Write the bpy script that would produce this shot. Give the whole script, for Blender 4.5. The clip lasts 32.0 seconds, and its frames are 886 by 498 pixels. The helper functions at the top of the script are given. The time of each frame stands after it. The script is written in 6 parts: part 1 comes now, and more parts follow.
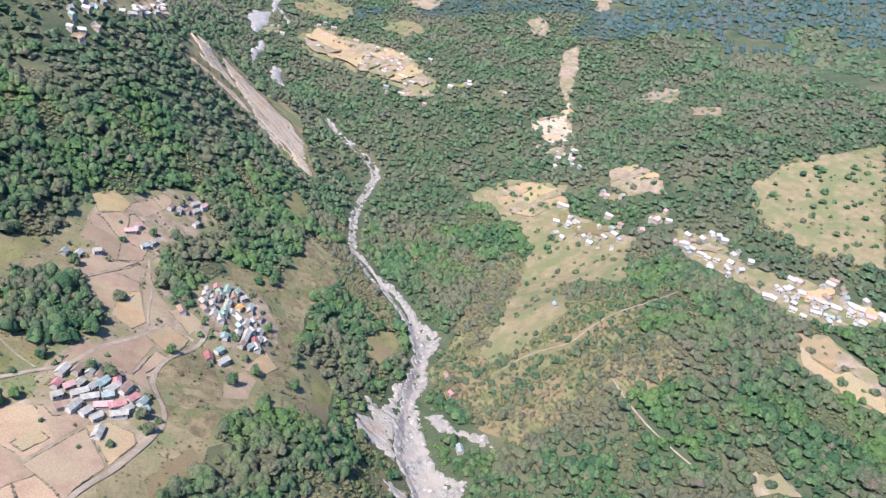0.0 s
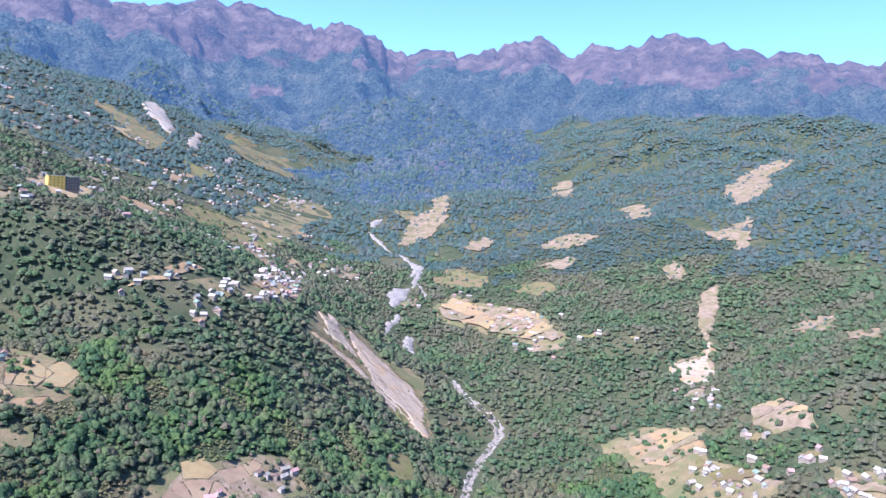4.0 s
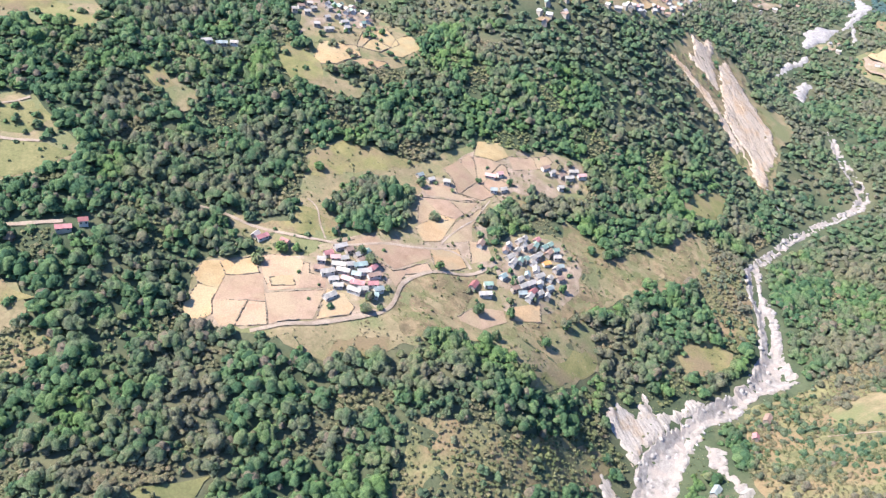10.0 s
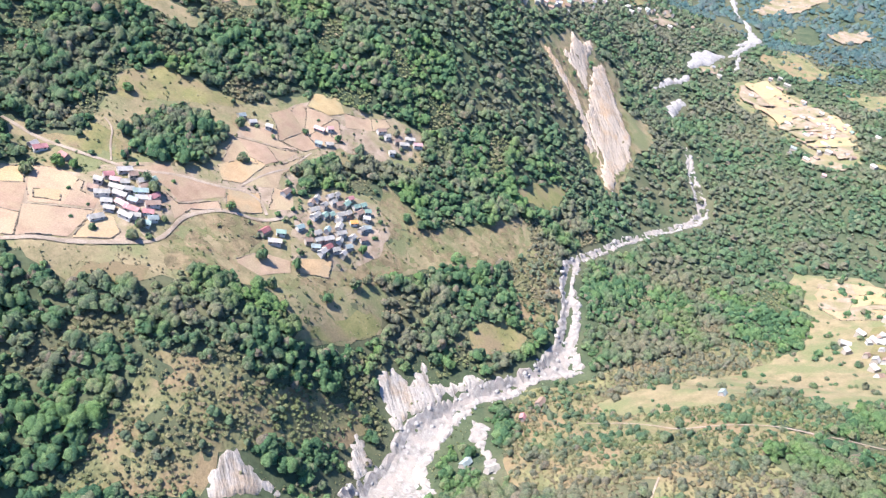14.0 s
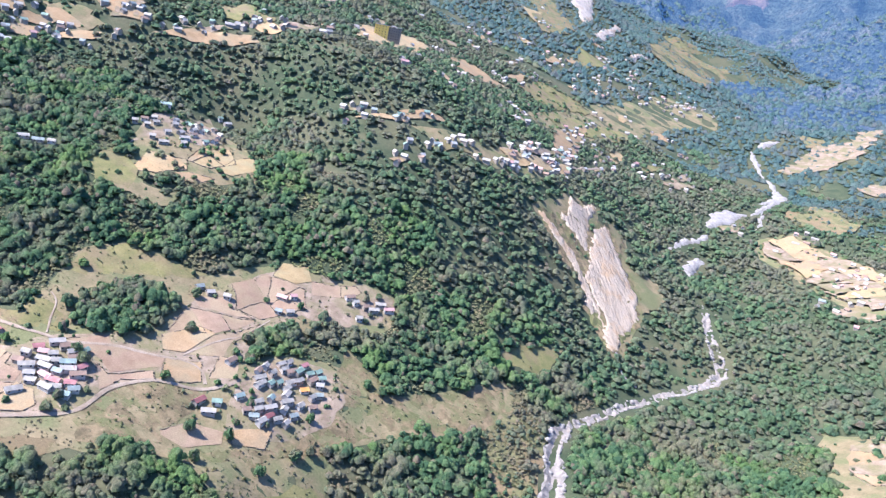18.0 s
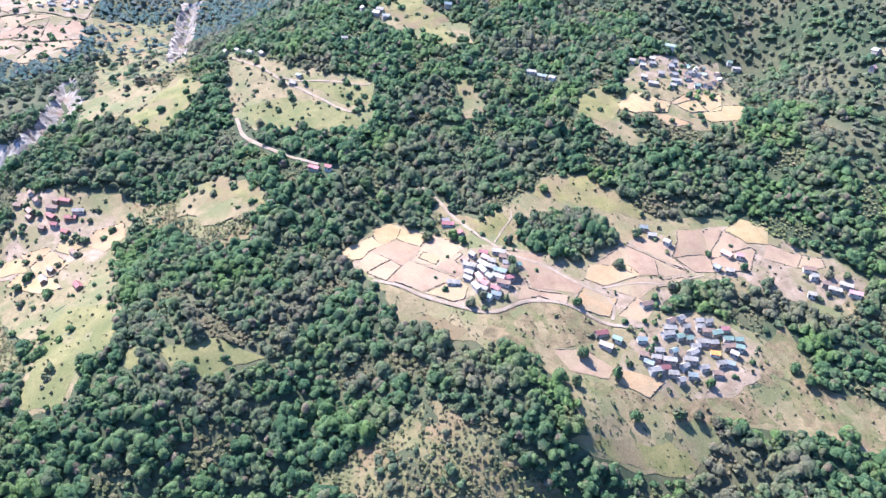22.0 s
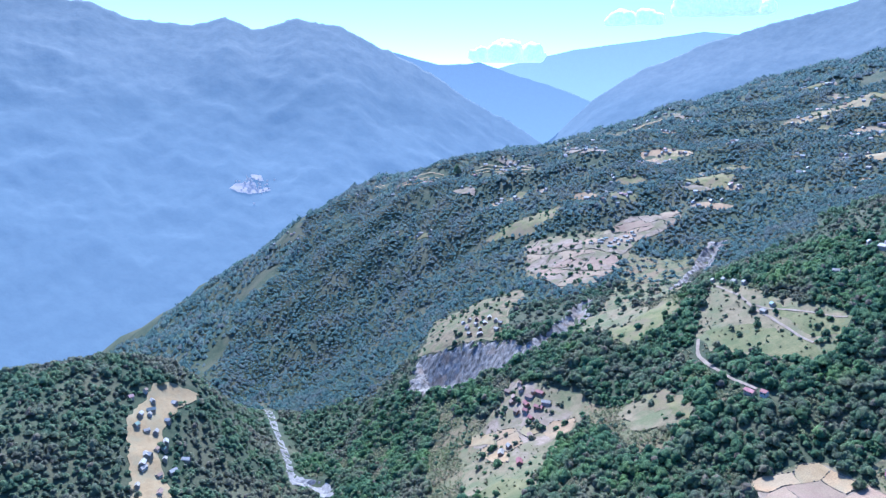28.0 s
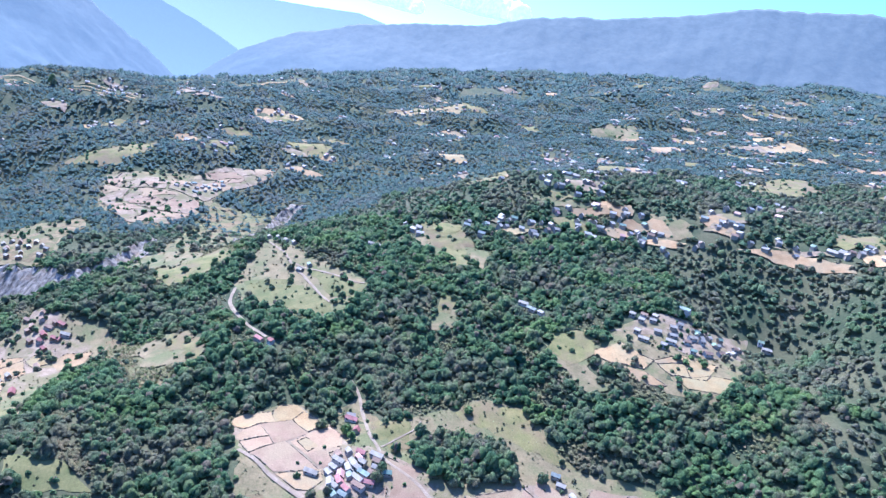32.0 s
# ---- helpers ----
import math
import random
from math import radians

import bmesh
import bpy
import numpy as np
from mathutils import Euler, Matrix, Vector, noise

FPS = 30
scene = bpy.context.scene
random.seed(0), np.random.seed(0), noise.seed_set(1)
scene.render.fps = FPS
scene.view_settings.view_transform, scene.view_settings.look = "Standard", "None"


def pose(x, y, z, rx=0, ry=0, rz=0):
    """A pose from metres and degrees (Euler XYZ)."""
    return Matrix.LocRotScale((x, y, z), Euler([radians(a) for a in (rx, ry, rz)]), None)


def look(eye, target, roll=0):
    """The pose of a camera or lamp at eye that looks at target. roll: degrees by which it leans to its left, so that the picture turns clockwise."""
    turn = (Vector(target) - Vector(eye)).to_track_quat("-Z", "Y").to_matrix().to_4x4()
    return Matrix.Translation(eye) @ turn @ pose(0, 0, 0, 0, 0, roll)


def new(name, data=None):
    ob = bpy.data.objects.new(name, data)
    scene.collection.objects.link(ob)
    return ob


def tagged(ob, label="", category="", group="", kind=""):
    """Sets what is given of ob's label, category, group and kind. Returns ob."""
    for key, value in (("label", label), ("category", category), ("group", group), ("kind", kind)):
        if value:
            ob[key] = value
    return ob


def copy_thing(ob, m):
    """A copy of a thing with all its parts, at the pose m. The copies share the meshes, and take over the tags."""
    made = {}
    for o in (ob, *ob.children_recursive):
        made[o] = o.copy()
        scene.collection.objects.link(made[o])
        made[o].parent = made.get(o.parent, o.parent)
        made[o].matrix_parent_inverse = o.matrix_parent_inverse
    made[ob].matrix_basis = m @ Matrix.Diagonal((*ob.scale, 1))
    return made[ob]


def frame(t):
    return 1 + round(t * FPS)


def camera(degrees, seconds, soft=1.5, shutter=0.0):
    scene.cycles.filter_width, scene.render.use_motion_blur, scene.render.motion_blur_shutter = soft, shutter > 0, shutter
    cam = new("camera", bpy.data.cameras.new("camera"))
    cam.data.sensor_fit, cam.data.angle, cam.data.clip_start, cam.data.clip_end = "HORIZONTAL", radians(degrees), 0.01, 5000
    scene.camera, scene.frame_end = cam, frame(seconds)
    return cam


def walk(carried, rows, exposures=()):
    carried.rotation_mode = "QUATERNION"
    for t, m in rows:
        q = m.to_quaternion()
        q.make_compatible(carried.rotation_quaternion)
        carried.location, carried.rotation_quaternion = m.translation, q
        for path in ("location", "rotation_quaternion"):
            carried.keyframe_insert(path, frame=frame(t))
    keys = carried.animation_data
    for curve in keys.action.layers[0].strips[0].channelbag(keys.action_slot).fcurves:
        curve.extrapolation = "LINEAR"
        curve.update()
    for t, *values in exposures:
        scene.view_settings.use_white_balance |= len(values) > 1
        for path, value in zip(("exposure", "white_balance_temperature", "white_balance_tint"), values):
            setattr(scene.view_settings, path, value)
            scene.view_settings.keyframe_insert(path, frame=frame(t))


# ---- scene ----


def aim(x, y, z, yaw, pitch, roll):
    """A camera pose from its place, heading (to the left of +y), pitch and lean, in degrees."""
    return pose(x, y, z, 90 + pitch, 0, yaw) @ pose(0, 0, 0, 0, 0, roll)


# ---- camera: a low helicopter flight along the valley side ----
cam = camera(60.70, 32.0, soft=1.3)
FLIGHT = [
    (0.0, 0.8, 0.4, 0.4, -38.11, -22.10, 13.03),
    (0.5, 10.5, -1.2, -3.6, -32.48, -22.60, 10.23),
    (1.0, 21.0, -2.5, -7.0, -28.12, -18.50, 7.86),
    (1.5, 33.1, -4.1, -9.6, -26.04, -12.15, 5.92),
    (2.0, 44.9, -5.2, -10.1, -24.71, -6.83, 4.50),
    (2.5, 56.8, -7.0, -11.8, -23.56, -5.13, 3.76),
    (3.0, 66.7, -10.4, -13.5, -22.22, -5.39, 3.23),
    (5.5, 96.1, -46.5, -7.9, -17.24, -1.26, 6.55),
    (6.0, 107.7, -46.0, -9.3, -15.82, -5.44, 8.23),
    (6.5, 119.3, -45.7, -10.2, -17.23, -7.57, 10.67),
    (7.0, 130.6, -45.5, -11.3, -19.89, -9.77, 13.53),
    (7.5, 142.4, -45.1, -12.0, -21.88, -11.49, 15.31),
    (8.0, 152.9, -44.2, -14.0, -19.20, -12.75, 16.15),
    (8.5, 164.3, -41.4, -15.2, -9.99, -15.85, 15.39),
    (9.0, 175.0, -41.7, -17.4, 1.20, -20.58, 12.28),
    (9.5, 183.6, -40.2, -18.8, 8.37, -24.65, 9.03),
    (10.0, 192.8, -39.4, -19.5, 11.26, -26.81, 7.05),
    (10.5, 202.6, -38.2, -20.7, 15.18, -27.62, 6.29),
    (11.0, 211.1, -36.3, -21.1, 23.02, -27.82, 3.92),
    (11.5, 220.6, -34.2, -21.5, 24.44, -28.19, 3.65),
    (12.0, 231.1, -31.5, -22.4, 18.41, -29.25, 7.41),
    (12.5, 241.0, -30.4, -22.8, 14.22, -29.46, 10.13),
    (13.0, 250.0, -27.4, -23.5, 9.67, -28.30, 14.38),
    (13.5, 259.2, -24.4, -23.1, 3.87, -26.95, 18.42),
    (15.5, 297.4, -9.9, -26.9, 8.85, -25.28, 15.78),
    (16.0, 306.7, -5.0, -27.8, 10.45, -23.63, 15.45),
    (16.5, 315.4, -0.3, -28.1, 12.14, -22.01, 15.21),
    (17.0, 323.7, 4.3, -27.3, 10.00, -20.30, 16.21),
    (17.5, 333.2, 9.4, -27.5, 11.67, -17.76, 14.69),
    (18.0, 340.6, 13.8, -28.4, 13.83, -14.60, 12.15),
    (18.5, 348.9, 20.5, -28.6, 17.05, -10.32, 9.82),
    (19.0, 356.1, 26.5, -29.4, 22.19, -6.48, 7.88),
    (19.5, 363.3, 33.1, -29.4, 24.58, -5.57, 7.69),
    (20.0, 370.4, 39.8, -28.8, 29.05, -8.80, 9.91),
    (20.5, 377.0, 46.0, -27.3, 35.87, -16.11, 11.88),
    (21.0, 384.0, 51.1, -25.8, 40.81, -20.39, 11.60),
    (21.5, 390.6, 57.1, -22.7, 46.16, -23.13, 10.42),
    (22.0, 397.0, 64.0, -22.2, 55.84, -25.48, 7.55),
    (22.5, 401.8, 71.6, -22.5, 63.61, -26.28, 4.87),
    (23.0, 407.2, 78.5, -22.3, 66.17, -25.82, 4.12),
    (23.5, 412.9, 85.7, -22.0, 69.54, -24.93, 2.87),
    (24.0, 417.8, 92.9, -22.0, 74.43, -23.41, 0.84),
    (24.5, 422.9, 99.6, -21.6, 79.27, -21.38, 0.07),
    (25.0, 425.7, 106.3, -22.4, 85.92, -17.80, -0.37),
    (25.5, 429.7, 114.9, -23.5, 90.47, -13.17, -0.89),
    (26.0, 432.6, 123.3, -22.9, 93.48, -8.70, -1.42),
    (26.5, 434.9, 131.9, -23.3, 97.15, -6.19, -1.84),
    (28.5, 455.4, 170.3, -28.4, 101.94, -11.24, 1.07),
    (29.0, 456.9, 177.9, -28.6, 95.17, -12.93, 4.38),
    (29.5, 459.2, 186.2, -28.5, 90.61, -13.77, 7.55),
    (30.0, 460.9, 194.4, -28.2, 88.38, -13.84, 9.38),
    (30.5, 463.1, 203.3, -27.8, 84.89, -13.30, 10.71),
    (31.0, 464.2, 211.3, -27.7, 79.67, -12.36, 12.28),
    (31.5, 465.1, 219.9, -26.5, 76.28, -10.86, 13.55),
    (32.0, 466.0, 228.7, -25.6, 74.19, -9.37, 14.82),
]
walk(cam, [(row[0], aim(*row[1:])) for row in FLIGHT], exposures=[(0.0, 1.62, 5000, 13), (2.0, 1.7, 4800, 19), (6.0, 1.7, 4850, 22), (7.0, 1.74, 5000, 21), (9.5, 2.02, 5200, 14), (13.0, 2.18, 5150, 13), (16.0, 2.0, 5000, 15), (19.0, 2.05, 4850, 18), (21.0, 2.25, 4950, 18), (23.0, 2.28, 4750, 20), (25.0, 2.1, 4400, 17), (26.0, 1.64, 4200, 16), (29.0, 1.75, 4150, 14), (32.0, 1.98, 4400, 18)])

# ---- sky and sun ----
SUN_YAW, SUN_HEIGHT = 110.0, 52.0
sky_world = bpy.data.worlds.new("sky")
scene.world = sky_world
sky_world.use_nodes = True
_n = sky_world.node_tree.nodes
_sky = _n.new("ShaderNodeTexSky")
_sky.sky_type, _sky.sun_disc = "NISHITA", False
_sky.sun_elevation, _sky.sun_rotation = radians(SUN_HEIGHT), radians(-SUN_YAW)
_sky.altitude, _sky.air_density, _sky.dust_density, _sky.ozone_density = 4600, 1.0, 2.2, 1.6
_n["Background"].inputs["Strength"].default_value = 0.122
sky_world.node_tree.links.new(_sky.outputs[0], _n["Background"].inputs["Color"])
_sun = bpy.data.lights.new("sun", "SUN")
_sun.energy, _sun.angle, _sun.color = 4.0, radians(0.53), (1.0, 0.81, 0.58)
sun = new("sun", _sun)
_sy, _sh = radians(SUN_YAW), radians(SUN_HEIGHT)
sun.matrix_world = look((-math.sin(_sy) * math.cos(_sh) * 900, math.cos(_sy) * math.cos(_sh) * 900, math.sin(_sh) * 900), (0, 0, 0))


# ---- materials ----
def mat(name, rough=0.9, metal=0.0):
    m = bpy.data.materials.new(name)
    m.use_nodes = True
    b = m.node_tree.nodes["Principled BSDF"]
    b.inputs["Roughness"].default_value, b.inputs["Metallic"].default_value = rough, metal
    b.inputs["Specular IOR Level"].default_value = 0.25
    return m, m.node_tree.nodes, m.node_tree.links, b


def coords(n, l, scale=1.0):
    g = n.new("ShaderNodeNewGeometry")
    v = n.new("ShaderNodeVectorMath")
    v.operation = "SCALE"
    v.inputs[3].default_value = scale
    l.new(g.outputs["Position"], v.inputs[0])
    return v.outputs[0], g


def noise_of(n, l, size, detail=4.0, rough=0.55):
    """Noise in world metres, of blotches about size metres across."""
    v, _ = coords(n, l, 1.0 / size)
    t = n.new("ShaderNodeTexNoise")
    t.inputs["Scale"].default_value, t.inputs["Detail"].default_value, t.inputs["Roughness"].default_value = 1.0, detail, rough
    l.new(v, t.inputs["Vector"])
    return t.outputs["Fac"]


def ramp(n, l, fac, stops):
    r = n.new("ShaderNodeValToRGB")
    while len(r.color_ramp.elements) < len(stops):
        r.color_ramp.elements.new(0.5)
    for e, (p, c) in zip(r.color_ramp.elements, stops):
        e.position, e.color = p, (*c, 1)
    l.new(fac, r.inputs[0])
    return r.outputs[0]


def mixed(n, l, fac, a, b, blend="MIX"):
    m = n.new("ShaderNodeMix")
    m.data_type, m.blend_type = "RGBA", blend
    for socket, value in ((m.inputs[0], fac), (m.inputs[6], a), (m.inputs[7], b)):
        if isinstance(value, (float, int)):
            socket.default_value = value
        elif isinstance(value, tuple):
            socket.default_value = (*value, 1)
        else:
            l.new(value, socket)
    return m.outputs[2]


def bump(n, l, b, height, dist, strength=0.6):
    k = n.new("ShaderNodeBump")
    k.inputs["Strength"].default_value, k.inputs["Distance"].default_value = strength, dist
    l.new(height, k.inputs["Height"])
    l.new(k.outputs[0], b.inputs["Normal"])


def patchy(name, low, high, size, fine, rough=0.95, relief=0.3, third=None, third_size=40.0, each=0.0):
    """A natural surface: two colours in blotches, broken by fine grain, with relief; third: a colour of large patches."""
    m, n, l, b = mat(name, rough)
    big = noise_of(n, l, size, 5.0, 0.6)
    c = ramp(n, l, big, [(0.33, low), (0.67, high)])
    if third:
        k = ramp(n, l, noise_of(n, l, third_size, 3.0), [(0.45, (0, 0, 0)), (0.62, (1, 1, 1))])
        c = mixed(n, l, k, c, third)
    small = noise_of(n, l, fine, 3.0, 0.7)
    c = mixed(n, l, 0.55, c, ramp(n, l, small, [(0.3, (0.45, 0.45, 0.45)), (0.7, (1.0, 1.0, 1.0))]), "MULTIPLY")
    if each:
        own = n.new("ShaderNodeObjectInfo").outputs["Random"]
        c = mixed(n, l, each, c, ramp(n, l, own, [(0.0, (0.62, 0.58, 0.50)), (0.45, (1.0, 0.97, 0.92)), (0.75, (0.85, 0.95, 0.75)), (1.0, (1.3, 1.2, 1.05))]), "MULTIPLY")
    l.new(c, b.inputs["Base Color"])
    bump(n, l, b, small, relief)
    return m


def foliage(name, dark, mid, light, dry, fresh=(0.13, 0.20, 0.06), shift=0.5):
    """Leaves: neighbouring trees much alike, stands of them drifting from deep green to fresh green or dry brownish grey."""
    m, n, l, b = mat(name, 0.9)
    b.inputs["Specular IOR Level"].default_value = 0.12
    g = n.new("ShaderNodeNewGeometry")
    c = ramp(n, l, g.outputs["Random Per Island"], [(0.05, dark), (0.5, mid), (0.9, light), (0.97, dry)])
    k = ramp(n, l, noise_of(n, l, 38.0, 4.0, 0.6), [(shift, (0, 0, 0)), (shift + 0.16, (1, 1, 1))])
    c = mixed(n, l, k, c, mixed(n, l, 0.6, c, fresh))
    k = ramp(n, l, noise_of(n, l, 61.0, 5.0, 0.7), [(shift - 0.02, (0, 0, 0)), (shift + 0.12, (1, 1, 1))])
    c = mixed(n, l, k, c, mixed(n, l, 0.7, c, dry))
    small = noise_of(n, l, 0.95, 4.0, 0.85)
    c = mixed(n, l, 0.85, c, ramp(n, l, small, [(0.36, (0.4, 0.46, 0.45)), (0.5, (0.9, 0.92, 0.9)), (0.64, (1.35, 1.32, 1.22))]), "MULTIPLY")
    l.new(c, b.inputs["Base Color"])
    bump(n, l, b, small, 1.5, 0.9)
    thin = n.new("ShaderNodeBsdfTranslucent")
    l.new(c, thin.inputs["Color"])
    both = n.new("ShaderNodeMixShader")
    both.inputs[0].default_value = 0.22
    l.new(b.outputs[0], both.inputs[1]), l.new(thin.outputs[0], both.inputs[2])
    l.new(both.outputs[0], n["Material Output"].inputs["Surface"])
    return m


def plain(name, colour, rough=0.6, metal=0.0, grime=0.3, size=3.0):
    m, n, l, b = mat(name, rough, metal)
    c = mixed(n, l, grime, colour, ramp(n, l, noise_of(n, l, size, 4.0), [(0.35, tuple(0.45 * v for v in colour)), (0.65, colour)]))
    l.new(c, b.inputs["Base Color"])
    return m


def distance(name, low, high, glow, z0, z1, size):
    """Far mountains; haze of kilometres of air is put in as emission, strongest below."""
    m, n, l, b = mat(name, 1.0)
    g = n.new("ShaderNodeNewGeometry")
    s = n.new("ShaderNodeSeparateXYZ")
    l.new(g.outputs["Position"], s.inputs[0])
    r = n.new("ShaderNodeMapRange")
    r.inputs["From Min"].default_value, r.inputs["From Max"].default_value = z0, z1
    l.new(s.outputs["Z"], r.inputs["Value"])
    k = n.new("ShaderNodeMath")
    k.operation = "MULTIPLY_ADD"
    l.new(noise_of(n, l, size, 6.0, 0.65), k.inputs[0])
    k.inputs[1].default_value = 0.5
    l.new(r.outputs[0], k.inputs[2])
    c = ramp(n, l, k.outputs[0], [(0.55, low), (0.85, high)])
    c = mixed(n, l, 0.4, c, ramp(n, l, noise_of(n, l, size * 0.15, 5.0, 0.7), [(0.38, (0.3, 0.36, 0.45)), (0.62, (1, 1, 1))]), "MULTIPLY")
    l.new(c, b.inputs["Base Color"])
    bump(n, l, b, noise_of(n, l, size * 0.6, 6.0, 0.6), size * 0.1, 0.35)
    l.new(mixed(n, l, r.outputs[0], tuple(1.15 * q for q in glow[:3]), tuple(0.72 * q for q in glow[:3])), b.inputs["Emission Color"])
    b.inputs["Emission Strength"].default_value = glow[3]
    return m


def cliff(name, dark, pale, rust):
    """Steep rock, streaked from top to bottom."""
    m, n, l, b = mat(name, 0.95)
    v, _ = coords(n, l)
    k = n.new("ShaderNodeMapping")
    k.inputs["Scale"].default_value = (0.22, 0.22, 0.022)
    l.new(v, k.inputs["Vector"])
    t = n.new("ShaderNodeTexNoise")
    t.inputs["Scale"].default_value, t.inputs["Detail"].default_value, t.inputs["Roughness"].default_value = 1.0, 6.0, 0.65
    l.new(k.outputs[0], t.inputs["Vector"])
    c = ramp(n, l, t.outputs["Fac"], [(0.36, dark), (0.62, pale)])
    c = mixed(n, l, ramp(n, l, noise_of(n, l, 18.0, 4.0), [(0.5, (0, 0, 0)), (0.7, (1, 1, 1))]), c, rust)
    l.new(c, b.inputs["Base Color"])
    bump(n, l, b, t.outputs["Fac"], 1.5, 0.8)
    return m


def streaked(name, dark, pale, warm, turn):
    """Loose debris, streaked down the slope (turn: degrees from the x axis to the way down), with tan patches."""
    m, n, l, b = mat(name, 0.95)
    v, _ = coords(n, l)
    k = n.new("ShaderNodeVectorRotate")
    k.rotation_type = "Z_AXIS"
    k.inputs["Angle"].default_value = radians(-turn)
    l.new(v, k.inputs["Vector"])
    p = n.new("ShaderNodeVectorMath")
    p.operation = "MULTIPLY"
    p.inputs[1].default_value = (0.03, 0.24, 0.03)
    l.new(k.outputs[0], p.inputs[0])
    t = n.new("ShaderNodeTexNoise")
    t.inputs["Scale"].default_value, t.inputs["Detail"].default_value, t.inputs["Roughness"].default_value = 1.0, 7.0, 0.68
    l.new(p.outputs[0], t.inputs["Vector"])
    c = ramp(n, l, t.outputs["Fac"], [(0.34, dark), (0.47, pale), (0.75, tuple(1.12 * q for q in pale))])
    c = mixed(n, l, ramp(n, l, noise_of(n, l, 22.0, 5.0, 0.65), [(0.5, (0, 0, 0)), (0.62, (1, 1, 1))]), c, warm)
    small = noise_of(n, l, 1.6, 4.0, 0.75)
    c = mixed(n, l, 0.6, c, ramp(n, l, small, [(0.3, (0.5, 0.48, 0.45)), (0.6, (1.0, 1.0, 1.0))]), "MULTIPLY")
    l.new(c, b.inputs["Base Color"])
    bump(n, l, b, t.outputs["Fac"], 3.0, 0.9)
    return m


CLIFF = cliff("streaked_cliff_rock", (0.085, 0.076, 0.062), (0.33, 0.30, 0.255), (0.22, 0.165, 0.115))
# leaf litter and undergrowth; the shade between trees is put into the colour
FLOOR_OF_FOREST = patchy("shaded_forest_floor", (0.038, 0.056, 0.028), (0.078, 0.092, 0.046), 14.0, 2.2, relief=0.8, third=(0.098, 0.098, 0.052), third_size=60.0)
EARTH_PINK = patchy("fallow_pinkish_soil", (0.25, 0.175, 0.118), (0.325, 0.235, 0.165), 9.0, 0.8, relief=0.15, third=(0.30, 0.23, 0.15), third_size=16.0, each=0.5)
TRODDEN = patchy("trodden_dry_earth", (0.19, 0.145, 0.095), (0.32, 0.25, 0.18), 7.0, 0.9, relief=0.2, third=(0.18, 0.16, 0.08), third_size=18.0)
EARTH_TAN = patchy("stubble_straw_field", (0.295, 0.205, 0.11), (0.375, 0.272, 0.155), 8.0, 0.8, relief=0.12, third=(0.30, 0.24, 0.145), third_size=20.0, each=0.6)
MEADOW = patchy("yellow_green_meadow", (0.135, 0.14, 0.052), (0.23, 0.20, 0.088), 12.0, 1.2, relief=0.2, third=(0.19, 0.15, 0.085), third_size=22.0, each=0.5)
LUSH = patchy("fresh_meadow", (0.13, 0.132, 0.05), (0.215, 0.192, 0.082), 9.0, 1.4, relief=0.4, third=(0.115, 0.126, 0.046), third_size=18.0)
BROWN = patchy("brown_grazed_slope", (0.105, 0.086, 0.045), (0.25, 0.19, 0.105), 7.0, 1.7, relief=0.7, third=(0.125, 0.13, 0.052), third_size=16.0)
GRAVEL = patchy("pale_river_gravel", (0.16, 0.145, 0.128), (0.32, 0.298, 0.266), 3.5, 0.7, relief=0.6, third=(0.28, 0.245, 0.21), third_size=9.0)
WHITEWATER = patchy("white_torrent_stones", (0.19, 0.178, 0.162), (0.36, 0.34, 0.315), 3.5, 0.8, relief=0.5)
SLIDE = streaked("landslide_debris", (0.20, 0.16, 0.112), (0.385, 0.318, 0.238), (0.36, 0.26, 0.16), -57.0)
SCARP = streaked("eroded_bank", (0.15, 0.13, 0.105), (0.33, 0.298, 0.256), (0.29, 0.23, 0.165), -45.0)
TRACK = patchy("dirt_road", (0.22, 0.172, 0.12), (0.32, 0.262, 0.195), 8.0, 0.7, relief=0.1)
DRYSTONE = patchy("dry_stone_wall", (0.12, 0.10, 0.065), (0.26, 0.21, 0.15), 3.0, 0.6, relief=0.3)
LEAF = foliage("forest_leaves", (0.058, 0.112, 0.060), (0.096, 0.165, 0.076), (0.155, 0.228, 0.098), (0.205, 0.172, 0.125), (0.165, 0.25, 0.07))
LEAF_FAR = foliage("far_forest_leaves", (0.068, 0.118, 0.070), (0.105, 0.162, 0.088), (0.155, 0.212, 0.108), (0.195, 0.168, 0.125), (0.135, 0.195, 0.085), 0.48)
# distance haze is put into this leaf colour: bluer than LEAF
LEAF_HAZE = foliage("hazed_forest_leaves", (0.060, 0.108, 0.108), (0.086, 0.138, 0.134), (0.112, 0.164, 0.150), (0.125, 0.138, 0.136), (0.108, 0.158, 0.122))
SCRUBLAND = patchy("olive_scrub_ground", (0.10, 0.105, 0.045), (0.20, 0.185, 0.085), 9.0, 1.8, relief=1.0, third=(0.20, 0.15, 0.08), third_size=24.0)
PASTURE = patchy("grazed_pasture", (0.16, 0.138, 0.07), (0.25, 0.198, 0.11), 9.0, 1.4, relief=0.4, third=(0.145, 0.15, 0.066), third_size=24.0)
BUSH = foliage("scrub_leaves", (0.11, 0.125, 0.06), (0.16, 0.17, 0.085), (0.23, 0.22, 0.115), (0.24, 0.19, 0.125), (0.18, 0.21, 0.08))
BARK = plain("bark", (0.12, 0.09, 0.06), 0.95)


